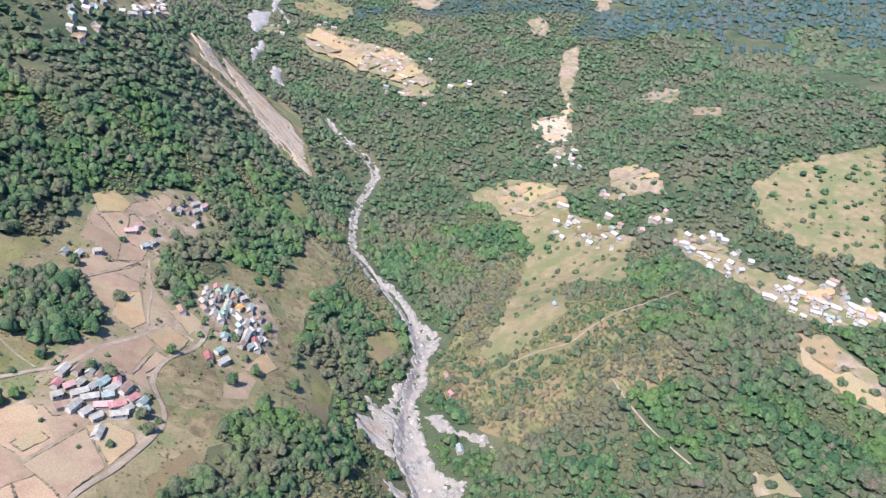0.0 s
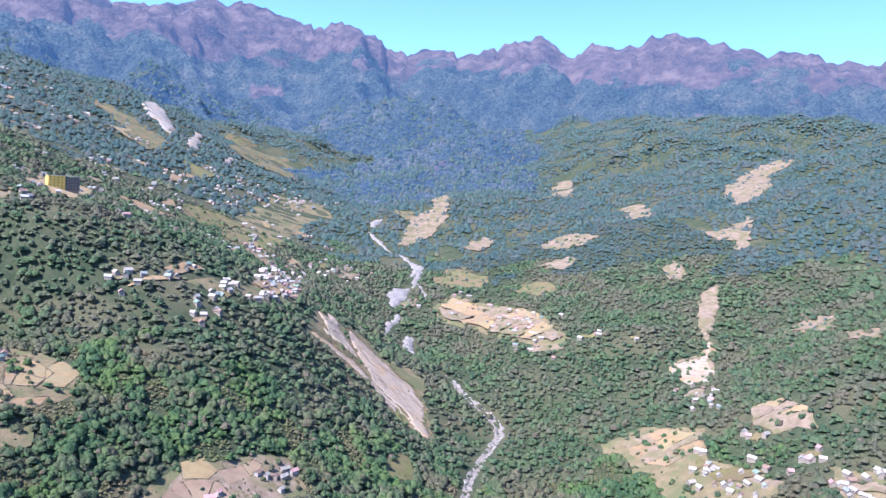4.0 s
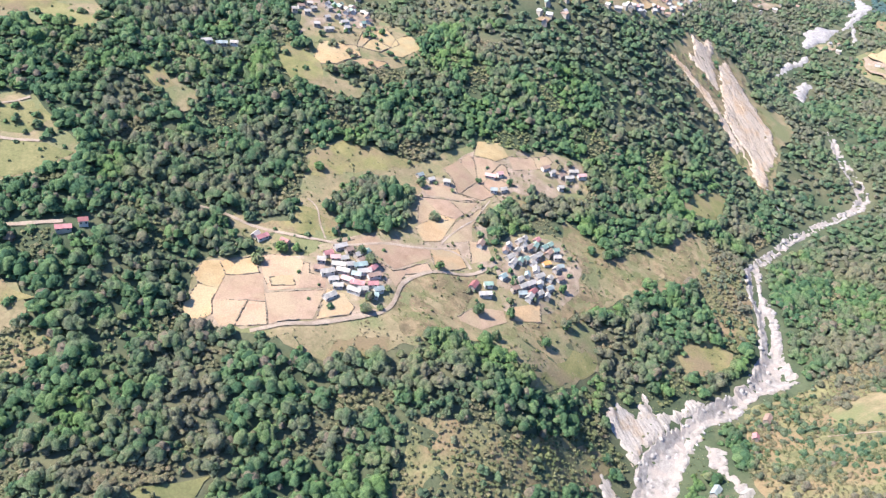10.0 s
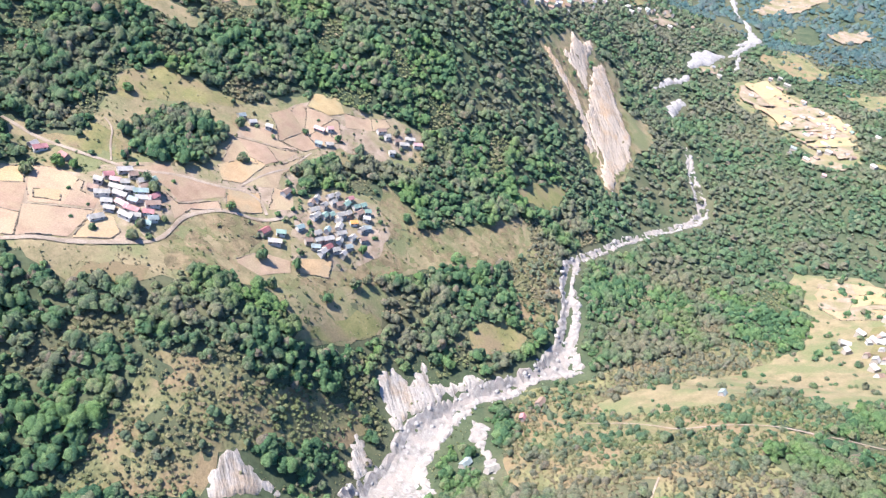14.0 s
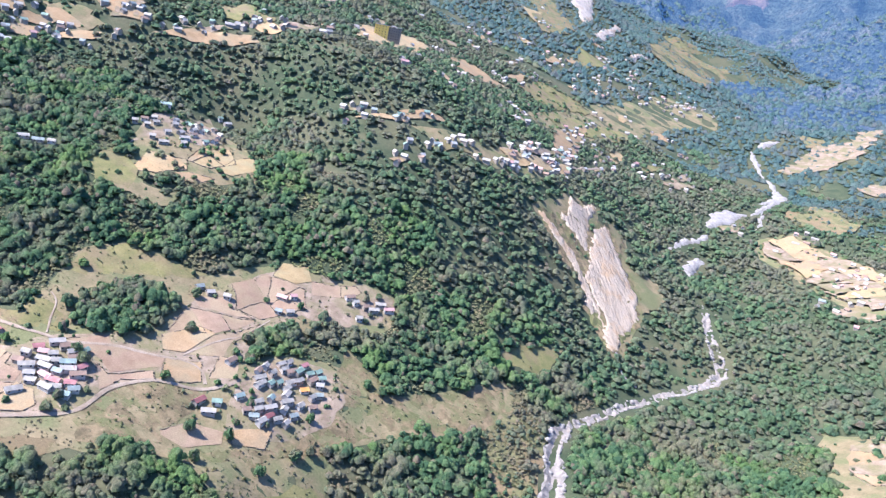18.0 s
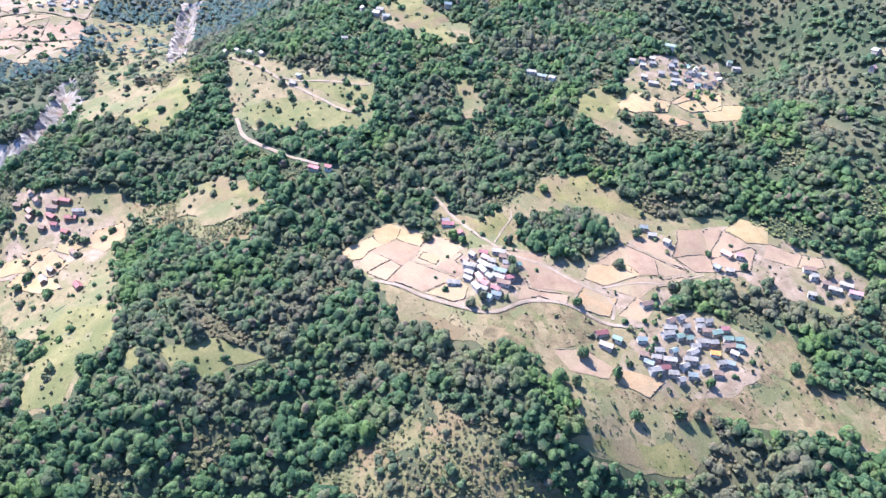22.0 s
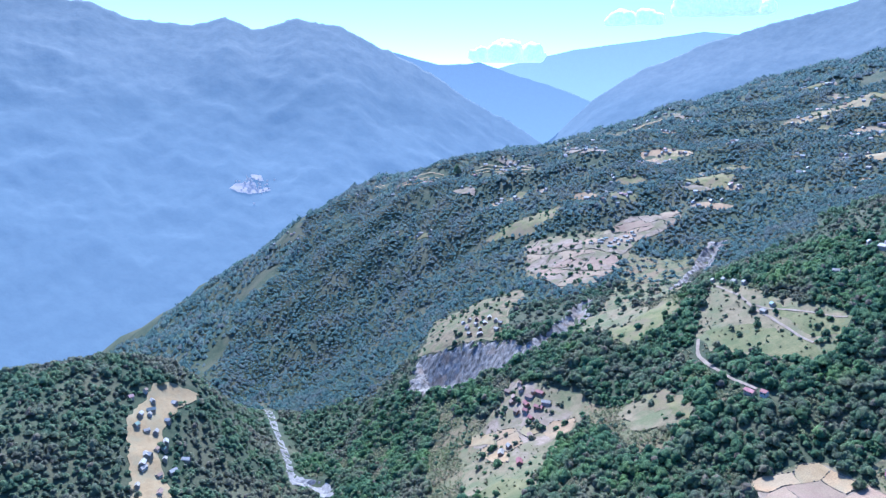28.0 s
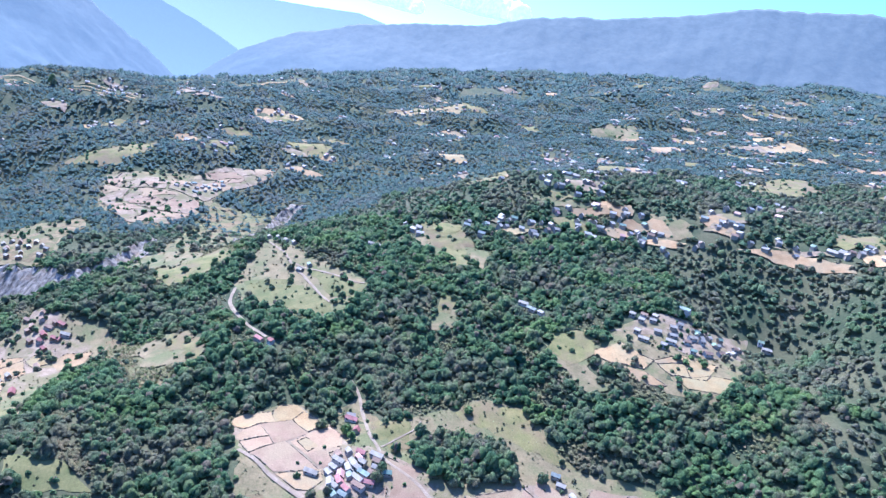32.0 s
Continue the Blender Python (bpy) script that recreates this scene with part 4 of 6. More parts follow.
def grid_mesh(name, gx, gy, gz, material):
    nx, ny = gx.shape
    verts = np.stack([gx.ravel(), gy.ravel(), gz.ravel()], 1)
    i = np.arange(nx * ny).reshape(nx, ny)
    quads = np.stack([i[:-1, :-1], i[1:, :-1], i[1:, 1:], i[:-1, 1:]], -1).reshape(-1, 4)
    me = bpy.data.meshes.new(name)
    me.vertices.add(len(verts))
    me.vertices.foreach_set("co", verts.ravel())
    me.loops.add(quads.size)
    me.loops.foreach_set("vertex_index", quads.ravel().astype(np.int32))
    me.polygons.add(len(quads))
    me.polygons.foreach_set("loop_start", np.arange(0, quads.size, 4, dtype=np.int32))
    me.polygons.foreach_set("use_smooth", np.ones(len(quads), bool))
    me.materials.append(material)
    me.update(calc_edges=True)
    return me


_x, _y = axis(-4900, -620, 900, 4900, 7.0), axis(-4900, -160, 1180, 4900, 7.0)
_gx, _gy = np.meshgrid(_x, _y, indexing="ij")
_gz = height(_gx, _gy)
ground = tagged(new("ground", grid_mesh("ground", _gx, _gy, _gz, FLOOR_OF_FOREST)), "steep valley sides, leaf litter and undergrowth darkened for tree shade", "ground", kind="structure")


# ---- far mountains ----
def range_of(name, centre, skyline, r0, r1, base, material, label, rough=60.0, seed=5, step=0.25, scale=900.0):
    """A mountain range from skyline marks (heading, elevation in degrees), rising from r0 to its crest at r1 metres from centre."""
    yaw = np.radians(np.arange(skyline[0][0], skyline[-1][0], step))
    marks = np.radians(np.array(skyline, float))
    crest = np.tan(np.interp(yaw, marks[:, 0], marks[:, 1])) * r1
    n = 110
    crest = crest + r1 * 0.006 * min(1.0, rough / 170) * np.array([noise.ridged_multi_fractal(Vector((a * 34, seed, 0)), 0.55, 2.2, 8, 1.0, 2.0) - 1.1 for a in yaw])
    s = np.linspace(0, 1, n)[:, None]
    r = r0 + (r1 - r0) * s + 0 * yaw[None]
    gx, gy = centre[0] - np.sin(yaw)[None] * r, centre[1] + np.cos(yaw)[None] * r
    crags = np.array([noise.ridged_multi_fractal(Vector((u / scale, v / scale, seed)), 0.7, 2.15, 8, 1.0, 2.2) for u, v in zip(gx.ravel(), gy.ravel())]).reshape(gx.shape)
    crags -= crags.mean()
    gz = centre[2] + base + (crest[None] - base) * (0.35 * s + 0.65 * s ** 1.4) + crags * rough * (0.3 + 3.4 * s * (1 - s)) * np.minimum(1, s * 4 + 0.1)
    gz[-1] += crags[-1] * rough * 0.15
    back = np.stack([gx[-1] * 1.0 - np.sin(yaw) * 120, gy[-1] + np.cos(yaw) * 120, gz[-1] - 400], 1)
    gx, gy, gz = np.vstack([gx, back[None, :, 0]]), np.vstack([gy, back[None, :, 1]]), np.vstack([gz, back[None, :, 2]])
    return tagged(new(name, grid_mesh(name, gx, gy, gz, material)), label, "mountains", kind="structure")


NORTH = [(-75, 9.0), (-60, 10.2), (-46.4, 10.9), (-41.4, 11.2), (-38.1, 11.85), (-34.6, 12.3), (-31.5, 11.7), (-29.5, 11.6), (-28.2, 10.5), (-25.8, 11.5), (-22.5, 11.2), (-20.0, 10.8), (-18.2, 11.5),
         (-15.2, 10.9), (-11.7, 11.7), (-9.0, 11.4), (-6.2, 11.9), (0.3, 12.4), (2.5, 12.2), (5.2, 12.0), (8.5, 12.9), (14, 13.6), (22, 14.3), (34, 14.0), (40, 11.5), (44, 7.5), (48, 2.0)]
NORTHWEST = [(36, 12.2), (44, 13.0), (49.5, 13.4), (56.8, 12.3), (65.9, 9.75), (70.7, 8.8), (75, 7.2), (78.6, 6.4), (83.7, 5.0), (87.8, 3.3), (91.2, 1.1), (94.6, -2.1), (97, -5)]
HAZY_GAP = [(74, 4.6), (79.8, 5.4), (83.7, 5.8), (87.8, 5.3), (92.8, 4.7), (97.0, 3.8), (102, 2.5)]
WEST_MID = [(89, -1.5), (91.4, 1.1), (93.7, 2.0), (96.2, 2.8), (99.5, 3.9), (102.5, 3.75), (106.2, 4.6), (112, 4.0)]
WEST_DARK = [(92, -6), (94.6, -2.2), (96.3, -1.05), (100.5, 1.2), (105.4, 4.2), (109.7, 6.4), (112.9, 6.75), (114.5, 6.2), (116.0, 5.9), (117.8, 6.8), (120, 6.2), (123.8, 6.5), (126.6, 7.4), (140, 8.5), (165, 9.0)]
BEHIND = [(160, 9.0), (190, 8.0), (225, 8.5), (260, 9.0), (290, 9.5)]


def alpine(name, z0, z1):
    """A high mountain flank: dark forest and pale thickets below, giving way in tongues to bare reddish turf and rock."""
    m, n, l, b = mat(name, 1.0)
    g = n.new("ShaderNodeNewGeometry")
    s = n.new("ShaderNodeSeparateXYZ")
    l.new(g.outputs["Position"], s.inputs[0])
    r = n.new("ShaderNodeMapRange")
    r.inputs["From Min"].default_value, r.inputs["From Max"].default_value = z0, z1
    l.new(s.outputs["Z"], r.inputs["Value"])
    k = n.new("ShaderNodeMath")
    k.operation = "MULTIPLY_ADD"
    l.new(noise_of(n, l, 420.0, 8.0, 0.6), k.inputs[0])
    k.inputs[1].default_value = 1.5
    e = n.new("ShaderNodeMapRange")
    e.inputs["From Min"].default_value, e.inputs["From Max"].default_value = -2800, -1200
    e.inputs["To Min"].default_value, e.inputs["To Max"].default_value = 0.0, 1.0
    l.new(s.outputs["X"], e.inputs["Value"])
    high = n.new("ShaderNodeMath")
    high.operation = "MULTIPLY"
    l.new(r.outputs[0], high.inputs[0]), l.new(e.outputs[0], high.inputs[1])
    l.new(high.outputs[0], k.inputs[2])
    wood = ramp(n, l, noise_of(n, l, 160.0, 6.0, 0.65), [(0.36, (0.04, 0.062, 0.055)), (0.52, (0.085, 0.108, 0.082)), (0.68, (0.165, 0.16, 0.11))])
    wood = mixed(n, l, 0.8, wood, ramp(n, l, noise_of(n, l, 13.0, 4.0, 0.8), [(0.40, (0.22, 0.26, 0.32)), (0.6, (1.25, 1.2, 1.1))]), "MULTIPLY")
    bare = ramp(n, l, noise_of(n, l, 120.0, 8.0, 0.7), [(0.36, (0.06, 0.055, 0.055)), (0.5, (0.13, 0.09, 0.075)), (0.66, (0.23, 0.165, 0.13))])
    c = mixed(n, l, ramp(n, l, k.outputs[0], [(0.94, (0, 0, 0)), (1.0, (1, 1, 1))]), wood, bare)
    l.new(c, b.inputs["Base Color"])
    bump(n, l, b, noise_of(n, l, 110.0, 9.0, 0.7), 110.0, 1.0)
    # blue haze of distance, put in as even emission over the flank
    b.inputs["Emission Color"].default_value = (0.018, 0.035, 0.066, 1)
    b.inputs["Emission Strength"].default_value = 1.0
    return m


MOUNTAIN = alpine("hazed_alpine_mountains", 500, 1150)
# three steps of painted haze: the emission grows with distance
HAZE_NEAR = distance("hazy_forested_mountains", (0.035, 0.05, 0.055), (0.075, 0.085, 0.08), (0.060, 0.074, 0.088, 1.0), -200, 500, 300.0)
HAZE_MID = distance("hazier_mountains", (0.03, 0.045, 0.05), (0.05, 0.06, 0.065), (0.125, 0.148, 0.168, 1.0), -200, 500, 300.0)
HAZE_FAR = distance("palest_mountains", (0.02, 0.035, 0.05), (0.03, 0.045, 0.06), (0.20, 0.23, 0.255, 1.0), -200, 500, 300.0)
NORTHERN = range_of("mountain_range_north", (200, -20, -15), NORTH, 1900, 4500, -60, MOUNTAIN, "bare reddish-brown alpine crest above forested slopes blued by painted haze", 150, 5, 0.25, 1000.0)
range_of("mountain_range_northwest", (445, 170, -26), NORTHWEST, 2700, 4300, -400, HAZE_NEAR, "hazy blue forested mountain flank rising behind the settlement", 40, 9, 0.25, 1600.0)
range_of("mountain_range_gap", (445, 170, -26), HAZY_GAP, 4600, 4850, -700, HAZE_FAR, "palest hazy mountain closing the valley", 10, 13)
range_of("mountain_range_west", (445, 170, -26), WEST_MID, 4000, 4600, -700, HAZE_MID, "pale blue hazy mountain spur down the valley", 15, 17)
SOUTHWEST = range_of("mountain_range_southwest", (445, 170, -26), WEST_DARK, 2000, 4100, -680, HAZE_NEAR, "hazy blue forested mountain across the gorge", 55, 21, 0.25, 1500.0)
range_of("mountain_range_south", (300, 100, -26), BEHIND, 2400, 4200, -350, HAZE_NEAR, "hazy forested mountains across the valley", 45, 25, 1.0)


# ---- clouds over the western range ----
# part of the cloud brightness is emission, added to the sunlight
CLOUD = distance("cloud_white", (0.8, 0.8, 0.8), (0.85, 0.85, 0.85), (0.2, 0.22, 0.25, 1.0), 0, 900, 200.0)


def cloud(yaw, elev, wide, seed):
    rng = np.random.RandomState(seed)
    r = 4700.0
    w = r * math.radians(wide)
    bm = bmesh.new()
    for k in range(26):
        s = rng.uniform(-0.5, 0.5)
        size = w * rng.uniform(0.07, 0.17) * (1.15 - 1.5 * s * s)
        bmesh.ops.create_icosphere(bm, subdivisions=3, radius=size, matrix=Matrix.Translation((s * w, rng.uniform(-0.1, 0.1) * w, size * 0.55 + rng.uniform(0, 0.05) * w)))
    for v in bm.verts:
        q = noise.fractal(v.co / (w * 0.07) + Vector((seed, 0, 0)), 0.7, 2.0, 4)
        v.co += v.normal * q * w * 0.022
        v.co.z = max(v.co.z, 0.0 + 0.01 * q * w)
    me = bpy.data.meshes.new("cloud")
    bm.to_mesh(me)
    bm.free()
    me.polygons.foreach_set("use_smooth", np.ones(len(me.polygons), bool))
    me.materials.append(CLOUD)
    ob = tagged(new("cloud_%d" % seed, me), "small white cumulus cloud above the mountain crest", "cloud", kind="structure")
    y, e = math.radians(yaw), math.radians(elev)
    ob.matrix_basis = pose(445 - math.sin(y) * r, 170 + math.cos(y) * r, -26 + math.tan(e) * r, 0, 0, yaw)


for row in ((88.6, 6.4, 3.6, 1), (82.9, 6.9, 6.4, 2), (74.8, 8.0, 6.0, 3), (97.5, 3.9, 5.0, 4)):
    cloud(*row)


from mathutils.bvhtree import BVHTree
from mathutils.geometry import delaunay_2d_cdt

# ---- forest ----
def joined(name, verts, faces, material, label, category, kind="stuff", smooth=False):
    me = bpy.data.meshes.new(name)
    verts, faces = np.asarray(verts, np.float32), np.asarray(faces, np.int32)
    k = faces.shape[1]
    me.vertices.add(len(verts))
    me.vertices.foreach_set("co", verts.ravel())
    me.loops.add(faces.size)
    me.loops.foreach_set("vertex_index", faces.ravel())
    me.polygons.add(len(faces))
    me.polygons.foreach_set("loop_start", np.arange(0, faces.size, k, dtype=np.int32))
    me.polygons.foreach_set("use_smooth", np.full(len(faces), smooth))
    me.materials.append(material)
    me.update(calc_edges=True)
    return tagged(new(name, me), label, category, kind=kind)


def clump_shape(rng, level):
    """One leaf clump: a lumpy low ball, as vertices and triangles."""
    bm = bmesh.new()
    bmesh.ops.create_icosphere(bm, subdivisions=level, radius=1.0)
    for v in bm.verts:
        v.co *= rng.uniform(0.72, 1.18)
    bm.verts.ensure_lookup_table()
    out = np.array([v.co[:] for v in bm.verts]), np.array([[v.index for v in f.verts] for f in bm.faces])
    bm.free()
    return out


def sprays(rng, count, size, wide=0.5, tall=1.0, low=0.2):
    """Leaf sprays: single small triangles standing out of a crown about 1 m wide and 1 m high."""
    v, f = [], []
    for i in range(int(count * 0.75)):
        a, q = rng.uniform(0, 6.283), rng.uniform(low, 1.0)
        r = wide * math.sqrt(max(0.0, 1 - ((q - 0.35) / 0.68) ** 2)) * rng.uniform(0.86, 1.08)
        c = Vector((r * math.cos(a), r * math.sin(a), q * tall))
        u = Vector((rng.uniform(-1, 1), rng.uniform(-1, 1), rng.uniform(-1, 1))).normalized() * size * rng.uniform(0.6, 1.3)
        w = u.cross(Vector((math.cos(a) + rng.uniform(-0.7, 0.7), math.sin(a) + rng.uniform(-0.7, 0.7), rng.uniform(0.2, 1.2)))).normalized() * size * rng.uniform(0.5, 1.0)
        f.append((len(v), len(v) + 1, len(v) + 2))
        v += [tuple(c - u), tuple(c + u * 0.7 + w * 0.5), tuple(c + w)]
    return np.array(v), np.array(f)


def cap(rng, rings, size=1.0, off=(0.0, 0.0), rough=0.16):
    """A lumpy dome of leaves without an underside, about 1 m wide and high."""
    v = [(rng.uniform(-0.1, 0.1), rng.uniform(-0.1, 0.1), rng.uniform(0.92, 1.04))]
    f, start, last = [], 1, 1
    for k, (n, r, z) in enumerate(rings):
        turn = rng.uniform(0, 1)
        ring = [(r * rng.uniform(1 - rough, 1 + rough) * math.cos(6.283 * (i + turn) / n), r * rng.uniform(1 - rough, 1 + rough) * math.sin(6.283 * (i + turn) / n), z * rng.uniform(1 - rough, 1 + rough * 0.5)) for i in range(n)]
        v += ring
        if k == 0:
            f += [(0, 1 + i, 1 + (i + 1) % n) for i in range(n)]
        else:
            m, p0 = rings[k - 1][0], start - rings[k - 1][0]
            i = j = 0
            while i < m or j < n:
                if j >= n or (i < m and i / m <= j / n):
                    f.append((p0 + i % m, start + j % n, p0 + (i + 1) % m))
                    i += 1
                else:
                    f.append((p0 + i % m, start + j % n, start + (j + 1) % n))
                    j += 1
        start += n
    return np.array(v) * size + (*off, 0), np.array(f)


def gathered(*pieces):
    vs, fs, count = [], [], 0
    for v, f in pieces:
        vs.append(v), fs.append(f + count)
        count += len(v)
    return np.concatenate(vs), np.concatenate(fs)


def crown_shape(rng, lumps, leaves, size=0.12, fine=True):
    """A broadleaved tree, about 1 m wide and high: uneven leaf lumps round a higher middle one, and sprays standing out of them."""
    pieces, turn = [], rng.uniform(0, 6.283)
    rings = ((4, 0.36, 0.86), (5, 0.54, 0.3)) if fine else ((5, 0.5, 0.35),)
    for k in range(lumps):
        a, s = turn + k * 6.283 / max(1, lumps - 1) + rng.uniform(-0.5, 0.5), rng.uniform(0.42, 0.72)
        out = rng.uniform(0.0, 0.08) if k == 0 else rng.uniform(0.2, 0.36)
        v, f = cap(rng, rings, s if k else 0.7, (out * math.cos(a), out * math.sin(a)), 0.26)
        v[:, 2] += rng.uniform(0.14, 0.3) if k == 0 else rng.uniform(0.0, 0.34)
        pieces.append((v, f))
    return gathered(*pieces, sprays(rng, leaves, size, 0.52))


def plant(name, places, shapes, sizes, material, label, category="forest", smooth=True, level=None):
    """Many trees joined into one mesh: places (n, 2), sizes (n, 2) of width and height."""
    rng = np.random.RandomState(len(places))
    z = height(places[:, 0], places[:, 1]) if level is None else level
    which, turn = rng.randint(0, len(shapes), len(places)), rng.uniform(0, 6.283, len(places))
    vs, fs, count = [], [], 0
    for k, (v, f) in enumerate(shapes):
        own = np.nonzero(which == k)[0]
        if not len(own):
            continue
        c, s = np.cos(turn[own])[:, None], np.sin(turn[own])[:, None]
        w, h = sizes[own, :1], sizes[own, 1:]
        px = (v[None, :, 0] * c - v[None, :, 1] * s) * w + places[own, :1]
        py = (v[None, :, 0] * s + v[None, :, 1] * c) * w + places[own, 1:]
        pz = v[None, :, 2] * h + z[own][:, None] - 0.1 * h
        vs.append(np.stack([px, py, pz], -1).reshape(-1, 3))
        fs.append((f[None] + (np.arange(len(own)) * len(v))[:, None, None] + count).reshape(-1, 3))
        count += len(own) * len(v)
    return joined(name, np.concatenate(vs), np.concatenate(fs), material, label, category, smooth=smooth)


def scatter(rng, box, gap):
    """Places about gap metres apart, unevenly, in a box x0, y0, x1, y1."""
    gx, gy = np.meshgrid(np.arange(box[0], box[2], gap), np.arange(box[1], box[3], gap), indexing="ij")
    p = np.stack([gx.ravel(), gy.ravel()], 1)
    return p + rng.uniform(-0.48, 0.48, p.shape) * gap


# ---- laying things on the slope ----
TERRACE_ROWS = [[(-1067, -87), (-1050, -28), (-1006, 28)], [(-1028, -46), (-968, 33)], [(-1253, 147), (-1242, 214), (-1316, 315)], [(-1317, -416), (-1246, -339)], [(-1126, 77), (-1158, 133)], [(-1854, 575), (-1580, 597)], [(-1202, -287), (-1098, -168)], [(-1046, 482), (-1113, 615)]]
TOWN_AREA = [(-825, 903), (-1011, 1185), (-1047, 1561), (-882, 1893), (-84, 1925), (169, 1787), (334, 1571), (417, 1423), (410, 1215), (302, 1150), (179, 805), (77, 756), (-77, 804), (-151, 707), (-217, 614), (-267, 497)]
SPUR_TOP = [(-136, -263), (-203, -277), (-222, -264), (-238, -246), (-173, -243), (-124, -225), (-84, -187), (-34, -180), (-25, -185)]
SPUR_HOMES = [(-188, -276), (-158, -251), (-144, -244), (-123, -225), (-120, -216), (-98, -218), (-98, -211), (-83, -196), (-73, -212), (-110, -231), (-52, -195)]
EAST_PAD = [(696, 762), (737, 753), (770, 779), (772, 766), (746, 746), (718, 697), (679, 694), (679, 737)]
EAST_GULLY = [(856, 909), (913, 930), (853, 859), (785, 789), (761, 771), (785, 821)]
EAST_MEADOW = [(529, 564), (544, 519), (538, 461), (533, 411), (479, 360), (457, 459), (503, 500)]
EAST_OPEN = [(687, 403), (759, 425), (846, 389), (786, 331), (670, 256), (665, 289), (633, 324), (650, 367)]
WEST_AREA = [(-1051, -208), (-1131, 160), (-1398, 671), (-1850, 1513), (-1314, 1833), (-409, 1061), (-410, 839), (-18, 732), (-184, 649), (-340, 512), (-607, 392), (-798, 209), (-829, -130)]
DRY_SLOPE = [(-582, 200), (-520, 300), (-243, 226), (-244, 188), (-340, 161)]



def part(name, bm, material, parent, label=""):
    me = bpy.data.meshes.new(name)
    bm.to_mesh(me)
    bm.free()
    me.materials.append(material)
    ob = new(name, me)
    ob.parent = parent
    return tagged(ob, label)


def wavy(line, closed, step, sway, seed):
    """A line of points, subdivided to step metres and made uneven by sway metres."""
    rng = np.random.RandomState(seed)
    out = []
    n = len(line) if closed else len(line) - 1
    for i in range(n):
        a, b = np.array(line[i], float), np.array(line[(i + 1) % len(line)], float)
        k = max(1, int(np.hypot(*(b - a)) / step))
        for j in range(k):
            out.append(a + (b - a) * j / k + (rng.uniform(-sway, sway, 2) if j else 0))
    if not closed:
        out.append(np.array(line[-1], float))
    return np.array(out)


def drape(name, poly, material, label, category, lift=0.4, step=5.0, sway=0.5, rough=0.0, kind="", smooth=True, lie=None):
    """A patch of surface cut to an outline and laid over the slope."""
    edge = wavy(poly, True, step, sway, int(abs(poly[0][0] * 7 + poly[0][1])) % 9999)
    lo, hi = edge.min(0), edge.max(0)
    rng = np.random.RandomState(len(edge))
    gx, gy = np.meshgrid(np.arange(lo[0], hi[0], step), np.arange(lo[1], hi[1], step), indexing="ij")
    q = np.stack([gx.ravel(), gy.ravel()], 1) + rng.uniform(-0.2, 0.2, (gx.size, 2)) * step
    q = q[inside(q[:, 0], q[:, 1], edge)]
    if len(q):
        q = q[np.min(np.hypot(q[:, None, 0] - edge[None, :, 0], q[:, None, 1] - edge[None, :, 1]), 1) > step * 0.3]
    pts = [Vector(p) for p in np.concatenate([edge, q])]
    n = len(edge)
    v, _, f, *_ = delaunay_2d_cdt(pts, [(i, (i + 1) % n) for i in range(n)], [list(range(n))], 1, 1e-4)
    x, y = np.array([p.x for p in v]), np.array([p.y for p in v])
    z = (np.array([lie(u, v) for u, v in zip(x, y)]) if lie else height(x, y)) + lift
    if rough:
        z += rough * (ripple(x, y, 9, 11) + 0.6 * ripple(x, y, 4, 12))
        z[:n] = height(x[:n], y[:n]) - 0.5
    me = bpy.data.meshes.new(name)
    me.from_pydata(list(zip(x, y, z)), [], [list(t) for t in f])
    if len(me.polygons) and me.polygons[0].normal.z < 0:
        me.flip_normals()
    me.polygons.foreach_set("use_smooth", np.full(len(me.polygons), smooth))
    me.materials.append(material)
    return tagged(new(name, me), label, category, kind=kind)


def ribbon(name, line, width, material, label, category, lift=0.55, kind="structure", across=3, sway=0.4):
    p = wavy(line, False, 4.0, sway, len(line))
    for _ in range(3):
        p[1:-1] = 0.25 * p[:-2] + 0.5 * p[1:-1] + 0.25 * p[2:]
    d = np.gradient(p, axis=0)
    d /= np.hypot(d[:, 0], d[:, 1])[:, None] + 1e-9
    side = np.stack([-d[:, 1], d[:, 0]], 1)
    rng = np.random.RandomState(len(p))
    w = width * (1 + rng.uniform(-0.15, 0.15, len(p)))
    s = np.linspace(-0.5, 0.5, across)
    gx, gy = p[:, :1] + side[:, :1] * w[:, None] * s, p[:, 1:] + side[:, 1:] * w[:, None] * s
    gz = height(gx, gy) + lift - 0.12 * (np.abs(s) > 0.45)
    return tagged(new(name, grid_mesh(name, gx, gy, gz, material)), label, category, kind=kind)


